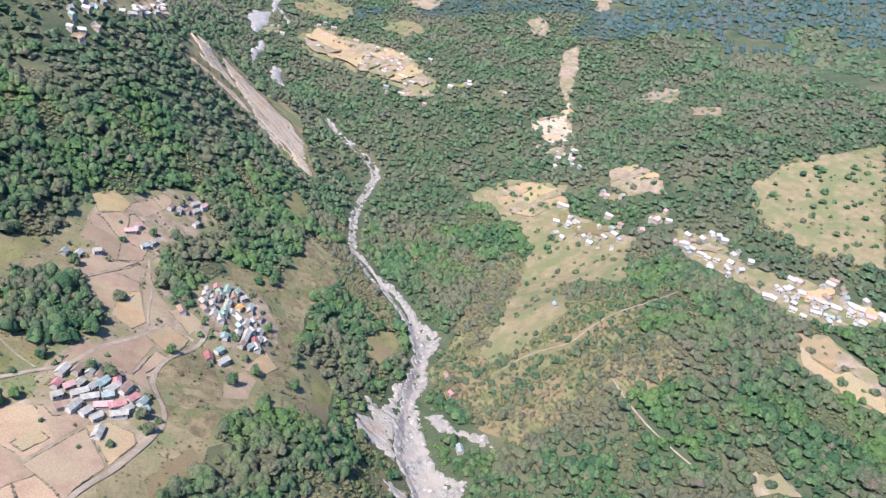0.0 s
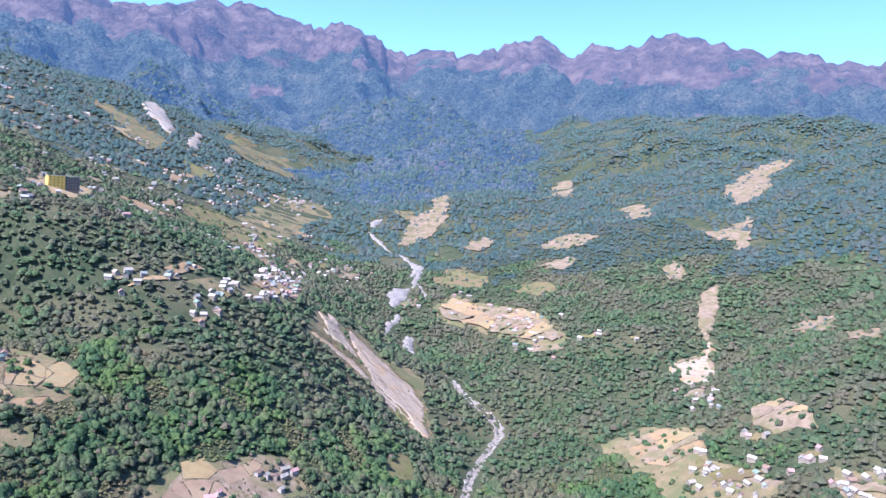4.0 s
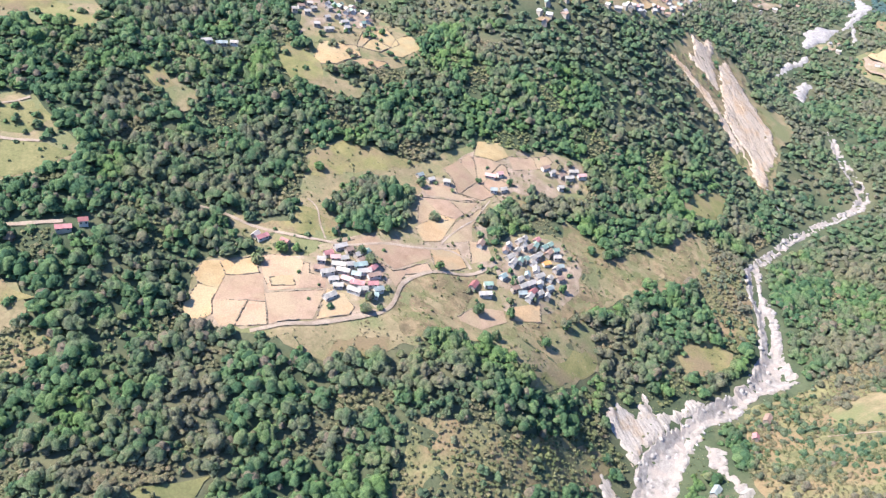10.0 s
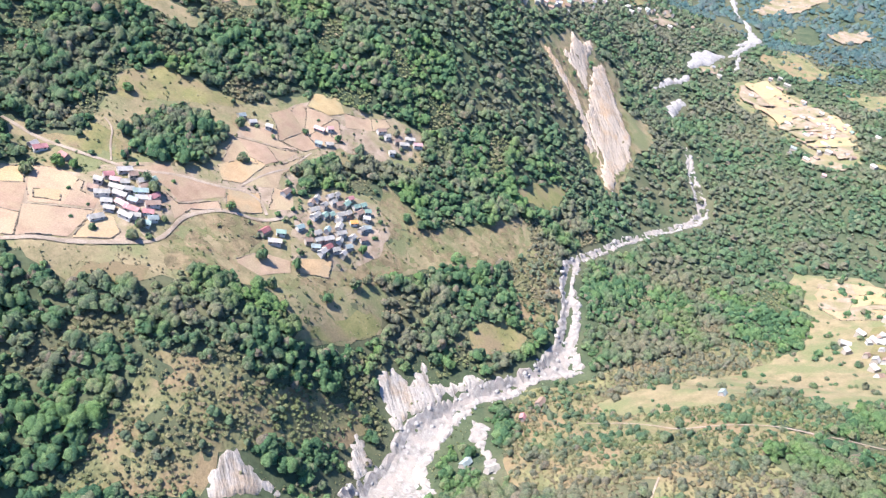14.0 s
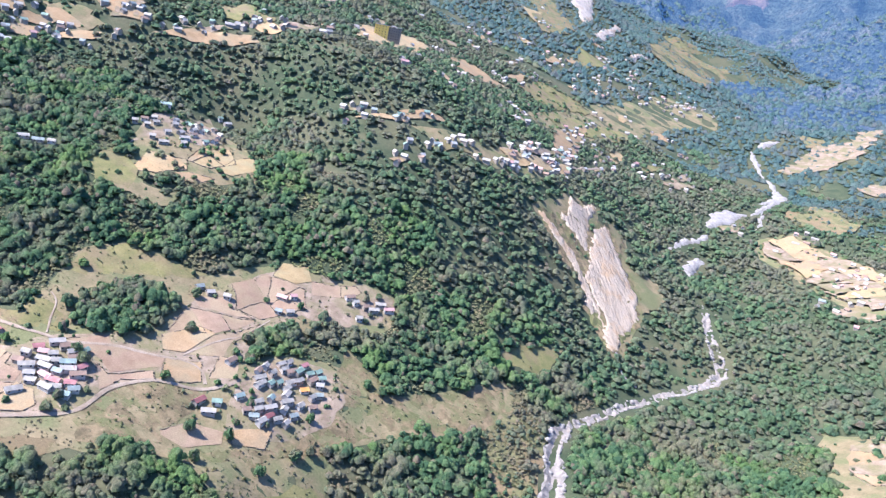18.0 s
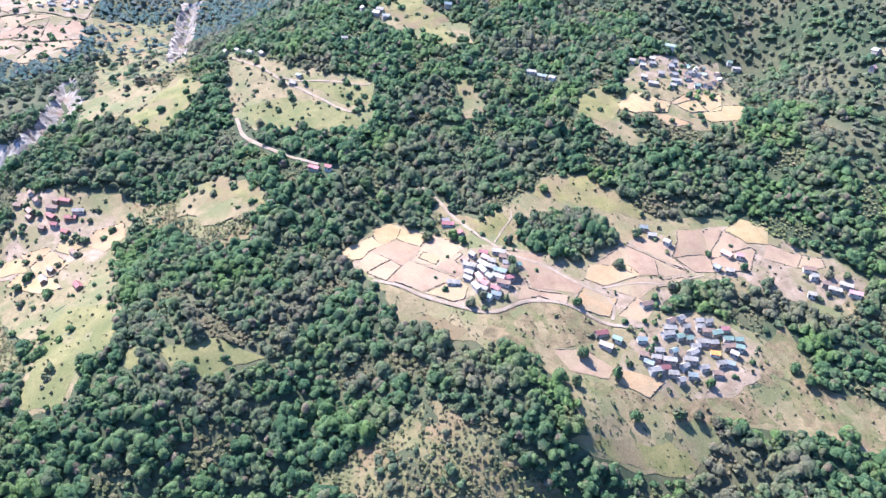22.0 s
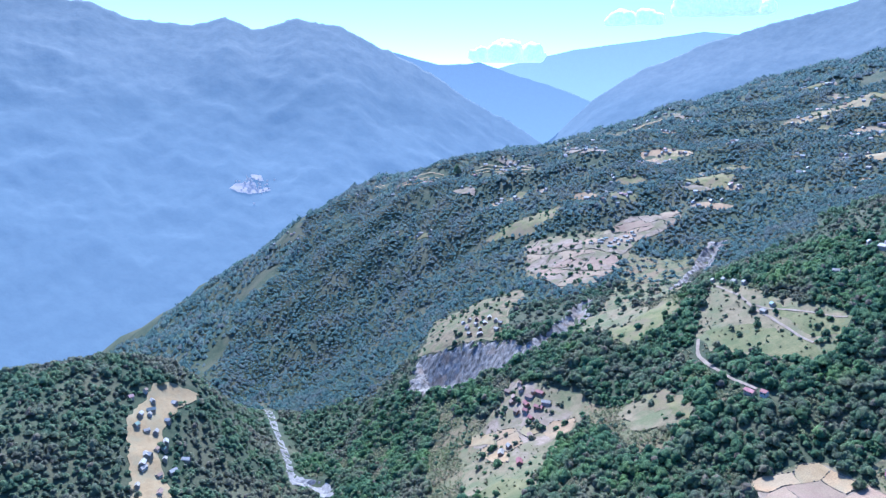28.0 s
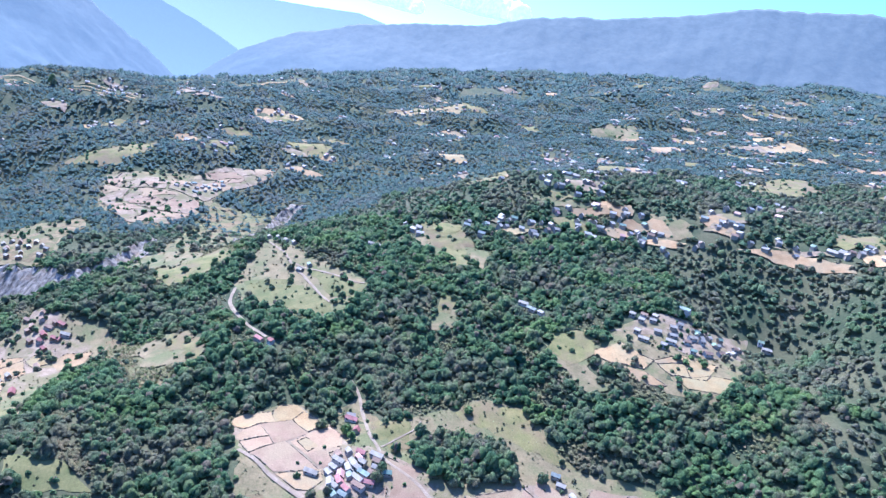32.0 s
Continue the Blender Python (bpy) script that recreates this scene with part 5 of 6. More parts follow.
def bank(name, poly, parent, tall, thick, seed, gaps=0.3):
    """Low dry-stone walls and weeds along a plot's edge, with gaps."""
    p = wavy(poly, True, 2.2, 0.35, seed)
    rng = np.random.RandomState(seed)
    bm = bmesh.new()
    on = True
    mid = (p + np.roll(p, -1, 0)) / 2
    level = height(mid[:, 0], mid[:, 1])
    for i in range(len(p)):
        if rng.rand() < 0.12:
            on = rng.rand() > gaps
        if not on:
            continue
        a, b = p[i], p[(i + 1) % len(p)]
        m = (a + b) / 2
        h = tall * rng.uniform(0.5, 1.2)
        o = Matrix.Translation((m[0], m[1], float(level[i]) + h * 0.4)) @ Matrix.Rotation(math.atan2(b[1] - a[1], b[0] - a[0]), 4, "Z")
        ret = bmesh.ops.create_cube(bm, size=1.0)["verts"]
        for v in ret:
            v.co = o @ Vector((v.co.x * np.hypot(*(b - a)) * 1.15, v.co.y * thick * rng.uniform(0.6, 1.3) * (0.6 if v.co.z > 0 else 1), v.co.z * h + rng.uniform(-0.1, 0.1)))
    return tagged(part(name, bm, DRYSTONE, parent, "dark dry-stone bank with weeds"), kind="stuff")


def area(poly):
    q = np.array(poly, float)
    r = np.roll(q, -1, 0)
    return 0.5 * abs(float((q[:, 0] * r[:, 1] - q[:, 1] * r[:, 0]).sum()))


def side_of(poly, at, way):
    """What of an outline lies on one side of a line."""
    out = []
    for a, b in zip(poly, [*poly[1:], poly[0]]):
        da, db = (a[0] - at[0]) * way[0] + (a[1] - at[1]) * way[1], (b[0] - at[0]) * way[0] + (b[1] - at[1]) * way[1]
        if da >= 0:
            out.append(a)
        if (da > 0) != (db > 0):
            s = da / (da - db)
            out.append((a[0] + (b[0] - a[0]) * s, a[1] + (b[1] - a[1]) * s))
    return out


def terraced(poly, rng, goal):
    """An outline cut across its longer way until the pieces are about goal square metres."""
    poly = [tuple(q) for q in poly]
    if len(poly) < 3 or area(poly) < 12:
        return []
    if area(poly) < goal * rng.uniform(0.7, 2.2):
        return [poly]
    q = np.array(poly)
    _, _, axes = np.linalg.svd(q - q.mean(0))
    turn = rng.uniform(-0.25, 0.25)
    way = (axes[0][0] * math.cos(turn) - axes[0][1] * math.sin(turn), axes[0][0] * math.sin(turn) + axes[0][1] * math.cos(turn))
    along = (q - q.mean(0)) @ np.array(way)
    at = q.mean(0) + np.array(way) * ((along.max() + along.min()) / 2 + rng.uniform(-0.15, 0.15) * (along.max() - along.min()))
    return terraced(side_of(poly, at, way), rng, goal) + terraced(side_of(poly, at, (-way[0], -way[1])), rng, goal)


def plots(polys, material, label, group, tall=0.9, lift=0.45, step=5.0, thick=0.9, sway=0.35, goal=420.0, gaps=0.6, other=None):
    rng = np.random.RandomState(len(label))
    for k, poly in enumerate(sum([terraced(q, rng, goal) for q in polys], [])):
        f = drape("field_plot", poly, other if other and rng.rand() < 0.5 else material, label, "field", lift + 0.015 * (k % 7), step, sway)
        tagged(f, group=group)
        bank("stone_bank", poly, f, tall, thick, 31 * k + len(poly), gaps)


for poly in VILLAGE_GROUND:
    drape("trodden_ground", poly, TRODDEN, "trodden dry earth among houses and plots", "ground", 0.3, 5.0, 1.5, kind="structure")
plots(PINK_PLOTS, EARTH_PINK, "fallow pinkish-brown terrace plot edged by low banks", "village plots")
plots(TAN_PLOTS, EARTH_TAN, "harvested straw-coloured terrace plot edged by low banks", "village plots", lift=0.6)
plots(UPPER_PLOTS, EARTH_TAN, "straw-coloured terraced plot below the upper village", "upper plots")
plots(LOWER_PLOTS, EARTH_TAN, "pale straw plot beside the lower village", "lower plots", lift=0.6)
plots(CLIFFTOP_PLOTS + CLIFFTOP_MORE, TRODDEN, "brown terraced plot above the gorge cliff", "clifftop plots", 0.9, 0.8, 7.0, goal=500, sway=3.0, other=EARTH_PINK)
plots(EAST_PLOTS, EARTH_TAN, "bare tan plot on the eastern slope", "eastern plots", 0.9, 0.9, 6.0, 0.8, 2.5, 500, 0.75, TRODDEN)
plots(FAR_EAST_PLOTS, EARTH_TAN, "pale clearing across the valley", "far clearings", 1.2, 3.0, 9.0, 1.0, 7.0, 1500, 0.85, TRODDEN)
for poly in MEADOWS:
    drape("meadow", poly, MEADOW, "dry yellow-green meadow among the trees", "meadow", 0.3, 5.0, 1.6)
for poly in MEADOWS_SOUTH:
    drape("meadow", poly, LUSH, "fresh yellow-green meadow beside the lower village", "meadow", 0.3, 5.0, 1.6)
for poly in WEST_MEADOWS:
    drape("meadow", poly, MEADOW, "pale dry clearing among the western woods", "meadow", 1.2, 7.0, 5.0)
for poly in BARE_EARTH + TOWN_BARE:
    drape("bare_ground", poly, EARTH_TAN, "bare levelled ground beside the town houses", "ground", 1.6, 9.0, 2.5)
for poly in FAR_OLIVE:
    drape("pasture", poly, SCRUBLAND, "dull olive pasture high on the far slope", "pasture", 2.2, 12.0, 12.0)
for poly in FAR_TAN:
    drape("far_clearing", poly, TRODDEN, "bare tan clearing on the forested slope across the valley", "clearing", 2.4, 9.0, 9.0)
for poly in EAST_PASTURES:
    drape("pasture", poly, PASTURE, "dry tan and olive pasture on the eastern slope", "pasture", 0.45, 6.0, 4.0)
for poly in WEST_OPENINGS:
    drape("pasture", poly, PASTURE, "olive pasture opening among the western woods", "pasture", 1.0, 6.0, 4.0)
for poly in TOWN_GREEN:
    drape("terraced_grass", poly, MEADOW, "yellowish terraced grass between the town houses", "meadow", 1.4, 8.0, 4.0)
for poly in SLIDE_MEADOWS:
    drape("meadow", poly, PASTURE, "grazed grass beside the landslide", "meadow", 1.5, 5.0, 2.5)
for poly in CLEARINGS:
    drape("pasture", poly, PASTURE, "grazed yellow-brown pasture round the village", "pasture", 0.16, 8.0, 2.5, kind="structure")
for poly in SCRUB + [DRY_SLOPE, EAST_OPEN]:
    drape("scrubland", poly, SCRUBLAND, "olive-brown slope under low scrub", "slope", 0.12, 9.0, 2.5, kind="structure")
for poly in BROWN_SLOPES + CLIFFTOP_GRASS:
    drape("grazed_slope", poly, BROWN, "brown grazed slope below the village", "slope", 0.22, 5.0, 1.6)

# ---- the scattered town: small clearings cut along the slope ----
def patch_of(p, wide, deep, rng):
    """An uneven outline about p, longer along the slope than up it."""
    gx = float(height(p[0] + 6, p[1]) - height(p[0] - 6, p[1]))
    gy = float(height(p[0], p[1] + 6) - height(p[0], p[1] - 6))
    turn = math.atan2(gx, -gy) + rng.uniform(-0.3, 0.3)
    out = []
    for k in range(9):
        a, r = 6.283 * k / 9 + rng.uniform(-0.2, 0.2), rng.uniform(0.6, 1.15)
        u, v = wide * r * math.cos(a), deep * r * math.sin(a)
        out.append((p[0] + u * math.cos(turn) - v * math.sin(turn), p[1] + u * math.sin(turn) + v * math.cos(turn)))
    return out


_town = np.random.RandomState(91)
_lots = scatter(_town, (min(q[0] for q in TOWN_AREA), min(q[1] for q in TOWN_AREA), max(q[0] for q in TOWN_AREA), max(q[1] for q in TOWN_AREA)), 76.0)
_lots = _lots[inside(_lots[:, 0], _lots[:, 1], TOWN_AREA)]
_lots = _lots[_town.rand(len(_lots)) < 0.62 + 0.35 * ripple(_lots[:, 0], _lots[:, 1], 260, 92)]
_west = scatter(_town, (min(q[0] for q in WEST_AREA), min(q[1] for q in WEST_AREA), max(q[0] for q in WEST_AREA), max(q[1] for q in WEST_AREA)), 84.0)
_west = _west[inside(_west[:, 0], _west[:, 1], WEST_AREA)]
_west = _west[_town.rand(len(_west)) < 0.6 + 0.4 * ripple(_west[:, 0], _west[:, 1], 240, 93)]
TOWN_LOTS, TOWN_HOMES = [], []
for i, q in enumerate([*_lots, *_west]):
    w = _town.uniform(9, 28) if i < len(_lots) else _town.uniform(13, 40)
    TOWN_LOTS.append(patch_of(q, w, w * _town.uniform(0.35, 0.6), _town))
    f = drape("clearing", TOWN_LOTS[-1], (MEADOW, EARTH_TAN, TRODDEN)[_town.randint(3)], "small pale clearing among the trees of the hillside town", "clearing", 1.3, 6.0, 1.0)
    tagged(f, group="town clearings")
    if _town.rand() < 0.75:
        TOWN_HOMES.append([(q[0] + _town.uniform(-w, w), q[1] + _town.uniform(-w, w) * 0.6) for _ in range(_town.randint(2, 7))])

CLUSTERS = [*TOWN_SOUTH, *TOWN_EAST, *TOWN_CREST, *TOWN_WEST, *RIDGE_ROWS, *VALLEY_HOMES, *EAST_HOMES]
CLUSTER_HOMES = []
for cx, cy, ax, ay, bx, by, count in CLUSTERS:
    ring = []
    for k in range(13):
        a, r = 6.283 * k / 13 + _town.uniform(-0.15, 0.15), _town.uniform(0.45, 1.0)
        ring.append((cx + r * (ax * math.cos(a) + bx * math.sin(a)), cy + r * (ay * math.cos(a) + by * math.sin(a))))
    if max(math.hypot(ax, ay), math.hypot(bx, by)) < 60:
        TOWN_LOTS.append(ring)
        f = drape("house_plot", ring, (TRODDEN, EARTH_TAN, MEADOW)[_town.randint(3)], "pale trodden ground among crowded town houses", "clearing", 1.5, 6.0, 2.0)
        tagged(f, group="town clearings")
    CLUSTER_HOMES.append([])
    for k in range(int(count * (0.75 if cx < 540 else 0.5))):
        a, r = _town.uniform(0, 6.283), _town.rand() ** 0.6 * 1.8
        CLUSTER_HOMES[-1].append((cx + r * (ax * math.cos(a) + bx * math.sin(a)), cy + r * (ay * math.cos(a) + by * math.sin(a))))

# ---- river, slides and cliffs ----
drape("riverbed", RIVERBED, GRAVEL, "pale boulder-strewn torrent bed", "river", 0.9, 3.0, 2.0, 0.4, "structure", False)
drape("riverbed_side", SPUR_BED, GRAVEL, "pale debris on the river bank", "river", 0.8, 4.0, 1.0, 0.6, "structure", False)
for k, poly in enumerate(UPPER_BEDS):
    drape("riverbed_upper_%d" % (k + 1), poly, WHITEWATER, "white gravel reach of the upper torrent", "river", 2.4, 5.0, 3.0, 0.35, "structure", True)
drape("riverbed_gorge", GORGE_BED, WHITEWATER, "white torrent bed in the gorge", "river", 1.2, 4.0, 1.0, 0.7, "structure", False)
drape("riverbed_gorge_low", GORGE_BED_LOW, WHITEWATER, "white torrent bed in the lower gorge", "river", 1.2, 4.0, 1.0, 0.7, "structure", False)
drape("spur_fields", SPUR_TOP, EARTH_TAN, "bare tan fields on the crest of the spur", "field", 0.9, 6.0, 2.0)
drape("slide_pad", EAST_PAD, SLIDE, "pale debris pad at the foot of a gully", "landslide", 1.6, 5.0, 1.5, 0.5, "structure", False)
drape("debris_gully", EAST_GULLY, TRODDEN, "bare earthen gully down the eastern slope", "landslide", 1.6, 6.0, 2.0, 0.5, "structure", False)
drape("meadow", EAST_MEADOW, PASTURE, "open dry meadow below the eastern hamlet", "meadow", 0.6, 7.0, 3.0)
drape("landslide_fan", LANDSLIDE_FAN, BROWN, "dry grass and brown earth torn open round the landslide", "landslide", 0.9, 4.0, 3.0, 0.9, "structure", False)
drape("landslide", SLIDE_MAIN, SLIDE, "pale landslide scar running down to the torrent", "landslide", 1.7, 3.0, 2.2, 0.45, "structure", True)
drape("landslide_head", SLIDE_HEAD, SLIDE, "tan crumbling head of the landslide", "landslide", 1.6, 3.0, 2.6, 0.45, "structure", True)
drape("landslide_side", SLIDE_SIDE, SLIDE, "narrow bare gully beside the landslide", "landslide", 1.5, 3.0, 1.8, 0.35, "structure", True)
drape("landslide_lap", SLIDE_LAP, SLIDE, "pale debris lobe beside the landslide", "landslide", 1.5, 3.0, 1.6, 0.35, "structure", True)
ribbon("landslide_trickle", SLIDE_TRICKLE, 3.0, WHITEWATER, "thin white debris channel down to the torrent", "landslide", 1.5)
for k, poly in enumerate(SCARPS):
    drape("river_scarp_%d" % (k + 1), poly, SCARP, "bare eroded grey bank above the torrent", "cliff", 0.9, 2.5, 2.2, 0.25, "structure", True)
drape("gorge_cliff", GORGE_CLIFF, CLIFF, "fluted grey rock face of the gorge", "cliff", 1.2, 3.0, 5.0, 0.6, "structure", False)
drape("fall_gully", FALL_GULLY, CLIFF, "white rock gully of a dry waterfall", "cliff", 2.5, 6.0, 2.0, 2.0, "structure", False)
for k, poly in enumerate(SHEER_SCARS):
    drape("far_scar_%d" % (k + 1), poly, SCARP, "pale eroded scar high on the far slope", "slope", 4.0, 7.0, 6.0, 0.4, "structure", True)
for k, (line, w) in enumerate(ROADS):
    ribbon("road_%d" % (k + 1), line, w * 0.55, TRACK, "pale dirt road cut along the slope", "road", 0.75)

for line in TERRACE_ROWS:
    for k in range(3):
        ribbon("terrace_strip", [(q[0] + 9 * k, q[1] - 7 * k) for q in line], 2.6, EARTH_TAN, "pale cropped terrace strip along the ridge", "terrace", 2.2, "")

# ---- boulders of the torrent ----
BOULDER = patchy("grey_boulders", (0.21, 0.195, 0.178), (0.42, 0.395, 0.365), 4.0, 0.7, relief=0.3)
_rock = np.random.RandomState(3)
p = scatter(_rock, (min(q[0] for q in RIVERBED), min(q[1] for q in RIVERBED), max(q[0] for q in RIVERBED), max(q[1] for q in RIVERBED)), 2.6)
p = p[inside(p[:, 0], p[:, 1], RIVERBED) & (_rock.rand(len(p)) < 0.6)]
w = 0.5 + 2.2 * _rock.rand(len(p)) ** 3
plant("boulders", p, [clump_shape(random, 1) for _ in range(8)], np.stack([w, w * 0.7], 1), BOULDER, "pale grey boulders strewn over the torrent bed", "boulders")

# ---- houses ----
ROOFS = {
    "red": plain("red_roof_paint", (0.38, 0.18, 0.17), 0.8, 0.0, 0.6), "maroon": plain("maroon_roof_paint", (0.26, 0.11, 0.10), 0.6, 0.1, 0.4),
    "blue": plain("blue_roof_paint", (0.26, 0.295, 0.275), 0.8, 0.0, 0.6), "teal": plain("teal_roof_paint", (0.25, 0.315, 0.29), 0.8, 0.0, 0.6),
    "green": plain("green_roof_paint", (0.22, 0.30, 0.235), 0.8, 0.0, 0.6), "grey": plain("weathered_tin_roof", (0.34, 0.315, 0.265), 0.8, 0.0, 0.65),
    "white": plain("bright_tin_roof", (0.35, 0.325, 0.28), 0.8, 0.0, 0.4), "tin": plain("new_tin_roof", (0.42, 0.405, 0.37), 0.7, 0.0, 0.5), "orange": plain("orange_roof_paint", (0.66, 0.32, 0.09), 0.6, 0.0, 0.3),
    "brown": plain("rusted_tin_roof", (0.27, 0.19, 0.14), 0.75, 0.1, 0.5), "pink": plain("pink_roof_paint", (0.42, 0.26, 0.235), 0.6, 0.0, 0.3)}
ROOF_WORDS = {"red": "red-painted", "maroon": "dark red", "blue": "blue-painted", "teal": "teal", "green": "green-painted", "grey": "weathered grey tin", "white": "bright tin", "orange": "orange", "brown": "rusty brown", "pink": "pink"}
WALLS = {"cream": plain("cream_wall", (0.31, 0.27, 0.215), 0.9), "wood": plain("plank_wall", (0.22, 0.15, 0.10), 0.9), "stone": plain("stone_wall", (0.36, 0.32, 0.28), 0.95), "white": plain("white_wall", (0.45, 0.42, 0.37), 0.9), "yellow": plain("yellow_wall", (0.80, 0.58, 0.13), 0.8)}
DARK = plain("dark_opening", (0.03, 0.035, 0.04), 0.3)
TIMBER = plain("door_timber", (0.16, 0.10, 0.06), 0.8)


def box(bm, x0, x1, y0, y1, z0, z1):
    v = [bm.verts.new((x, y, z)) for z in (z0, z1) for y in (y0, y1) for x in (x0, x1)]
    for f in ((0, 2, 3, 1), (4, 5, 7, 6), (0, 1, 5, 4), (2, 6, 7, 3), (0, 4, 6, 2), (1, 3, 7, 5)):
        bm.faces.new([v[i] for i in f])


def boxes(*sizes):
    bm = bmesh.new()
    for s in sizes:
        box(bm, *s)
    return bm


def gable(length, width, eave, rise, over=0.45, thick=0.16):
    """A pitched roof with overhang and thickness, ridge along x."""
    bm = bmesh.new()
    a, b = length / 2 + over, width / 2 + over
    drop = rise * over / (width / 2)
    for side in (-1, 1):
        lo, hi = (side * b, eave - drop), (0.0, eave + rise)
        v = [bm.verts.new((x, y, z + dz)) for dz in (0, thick) for x in (-a, a) for y, z in (lo, hi)]
        for f in ((0, 1, 3, 2), (4, 6, 7, 5), (0, 4, 5, 1), (2, 3, 7, 6), (0, 2, 6, 4), (1, 5, 7, 3)):
            bm.faces.new([v[i] for i in f])
    bmesh.ops.recalc_face_normals(bm, faces=bm.faces)
    return bm


def body(length, width, eave, rise):
    bm = bmesh.new()
    a, b = length / 2, width / 2
    ring = [(-b, -2.5), (b, -2.5), (b, eave), (0, eave + rise * 0.96), (-b, eave)]
    ends = [[bm.verts.new((x, y, z)) for y, z in ring] for x in (-a, a)]
    bm.faces.new(ends[0][::-1]), bm.faces.new(ends[1])
    for i in range(5):
        j = (i + 1) % 5
        bm.faces.new((ends[0][i], ends[0][j], ends[1][j], ends[1][i]))
    bmesh.ops.recalc_face_normals(bm, faces=bm.faces)
    return bm


def house(roof, wall, length, width, eave, rise, group):
    h = new("house")
    tagged(h, "small %s house with %s roof on the slope" % ({"cream": "cream-walled", "wood": "plank-walled", "stone": "stone-walled", "white": "white-walled", "yellow": "yellow"}[wall], ROOF_WORDS[roof]), "house", group)
    part("wall", body(length, width, eave, rise), WALLS[wall], h)
    part("roof", gable(length, width, eave, rise), ROOFS[roof], h, ROOF_WORDS[roof] + " sheet roof")
    y = width / 2 + 0.04
    part("door", boxes((-0.5, 0.5, -y - 0.03, -y + 0.1, -0.5, 1.6)), TIMBER, h, "dark timber door")
    for x in (-length * 0.3, length * 0.3):
        for s in (-1, 1):
            w = part("window", boxes((x - 0.5, x + 0.5, s * y - 0.06, s * y + 0.06, 0.6, 1.6)), DARK, h, "dark window")
            part("sill", boxes((x - 0.75, x + 0.75, s * (y + 0.06) - 0.1, s * (y + 0.06) + 0.1, 0.48, 0.58)), WALLS["white"], w)
    return h


MADE = {}


def put_house(p, roof, wall, group, rng, big=1.0):
    size = rng.randint(0, 3)
    key = (roof, wall, size, group, big)
    e = 2.0
    gx = float(height(p[0] + e, p[1]) - height(p[0] - e, p[1]))
    gy = float(height(p[0], p[1] + e) - height(p[0], p[1] - e))
    turn = math.atan2(gx, -gy) + rng.uniform(-0.45, 0.45)
    z = float(height(p[0], p[1])) + 0.5
    m = Matrix.LocRotScale((p[0], p[1], z), Euler((0, 0, turn)), None)
    if key in MADE:
        copy_thing(MADE[key], m)
        return
    length, width, eave = ((5.2, 3.6, 1.8), (7.6, 3.9, 1.9), (4.4, 3.4, 2.5))[size]
    h = house(roof, wall, length * big, width * big, eave * (0.5 + big / 2), 1.35 * big, group)
    h.matrix_basis = m
    MADE[key] = h


def settle(places, roofs, walls, group, seed, big=1.0):
    rng = np.random.RandomState(seed)
    for i, p in enumerate(places):
        if seed >= 10:
            p = (p[0] + rng.uniform(-4, 4), p[1] + rng.uniform(-4, 4))
        put_house(p, roofs[i % len(roofs)] if seed < 10 else roofs[rng.randint(len(roofs))], walls[rng.randint(len(walls))], group, rng, big)


settle(VILLAGE_ONE, "red grey pink blue white red teal blue grey grey white green brown grey teal pink grey".split(), ["cream", "stone", "white"], "village houses", 1)
settle(VILLAGE_TWO, "maroon green white teal grey grey green green white orange grey grey white grey grey grey grey maroon white brown brown red grey teal grey brown green".split(), ["cream", "stone", "white"], "village houses", 2)
settle(VILLAGE_ONE_MORE, ["grey", "brown", "white", "red", "grey"], ["cream", "stone", "white"], "village houses", 6)
settle(VILLAGE_TWO_MORE, ["grey", "brown", "white", "green", "grey", "blue"], ["cream", "stone", "white"], "village houses", 7)
settle(HAMLET, "white blue grey blue grey pink grey brown grey pink grey brown grey red maroon white pink".split(), ["cream", "white"], "hamlet houses", 3)
settle(LONE_HOUSES, ["red", "blue", "brown", "grey", "blue"], ["cream", "stone"], "lone houses", 4)
settle(ROAD_HOUSES, "white white grey white teal grey red maroon white blue grey grey white".split(), ["white", "cream"], "roadside houses", 5)
settle(LOWER_VILLAGE, ["brown", "brown", "grey", "brown", "maroon"], ["wood", "stone"], "lower village houses", 11)
settle(SPUR_HOMES, ["white", "grey", "brown", "white"], ["cream", "white"], "spur houses", 18)
settle(CLIFF_VILLAGE, ["brown", "grey", "grey", "white"], ["wood", "cream"], "clifftop houses", 12)
settle(CLIFFTOP_VILLAGE, ["blue", "grey", "white", "teal"], ["cream", "white"], "clifftop houses", 13)
settle(UPPER_VILLAGE, ["grey", "white", "white", "green", "white", "brown"], ["white", "cream"], "upper village houses", 14)
settle(EAST_VILLAGE, ["grey", "white", "brown", "blue"], ["white", "cream"], "eastern houses", 15)
settle(EAST_TOWN, ["white", "grey", "white", "blue"], ["white", "cream"], "eastern houses", 16)
settle(VALLEY_VILLAGE, ["grey", "white", "brown", "pink"], ["white", "cream"], "valley houses", 17, 1.2)


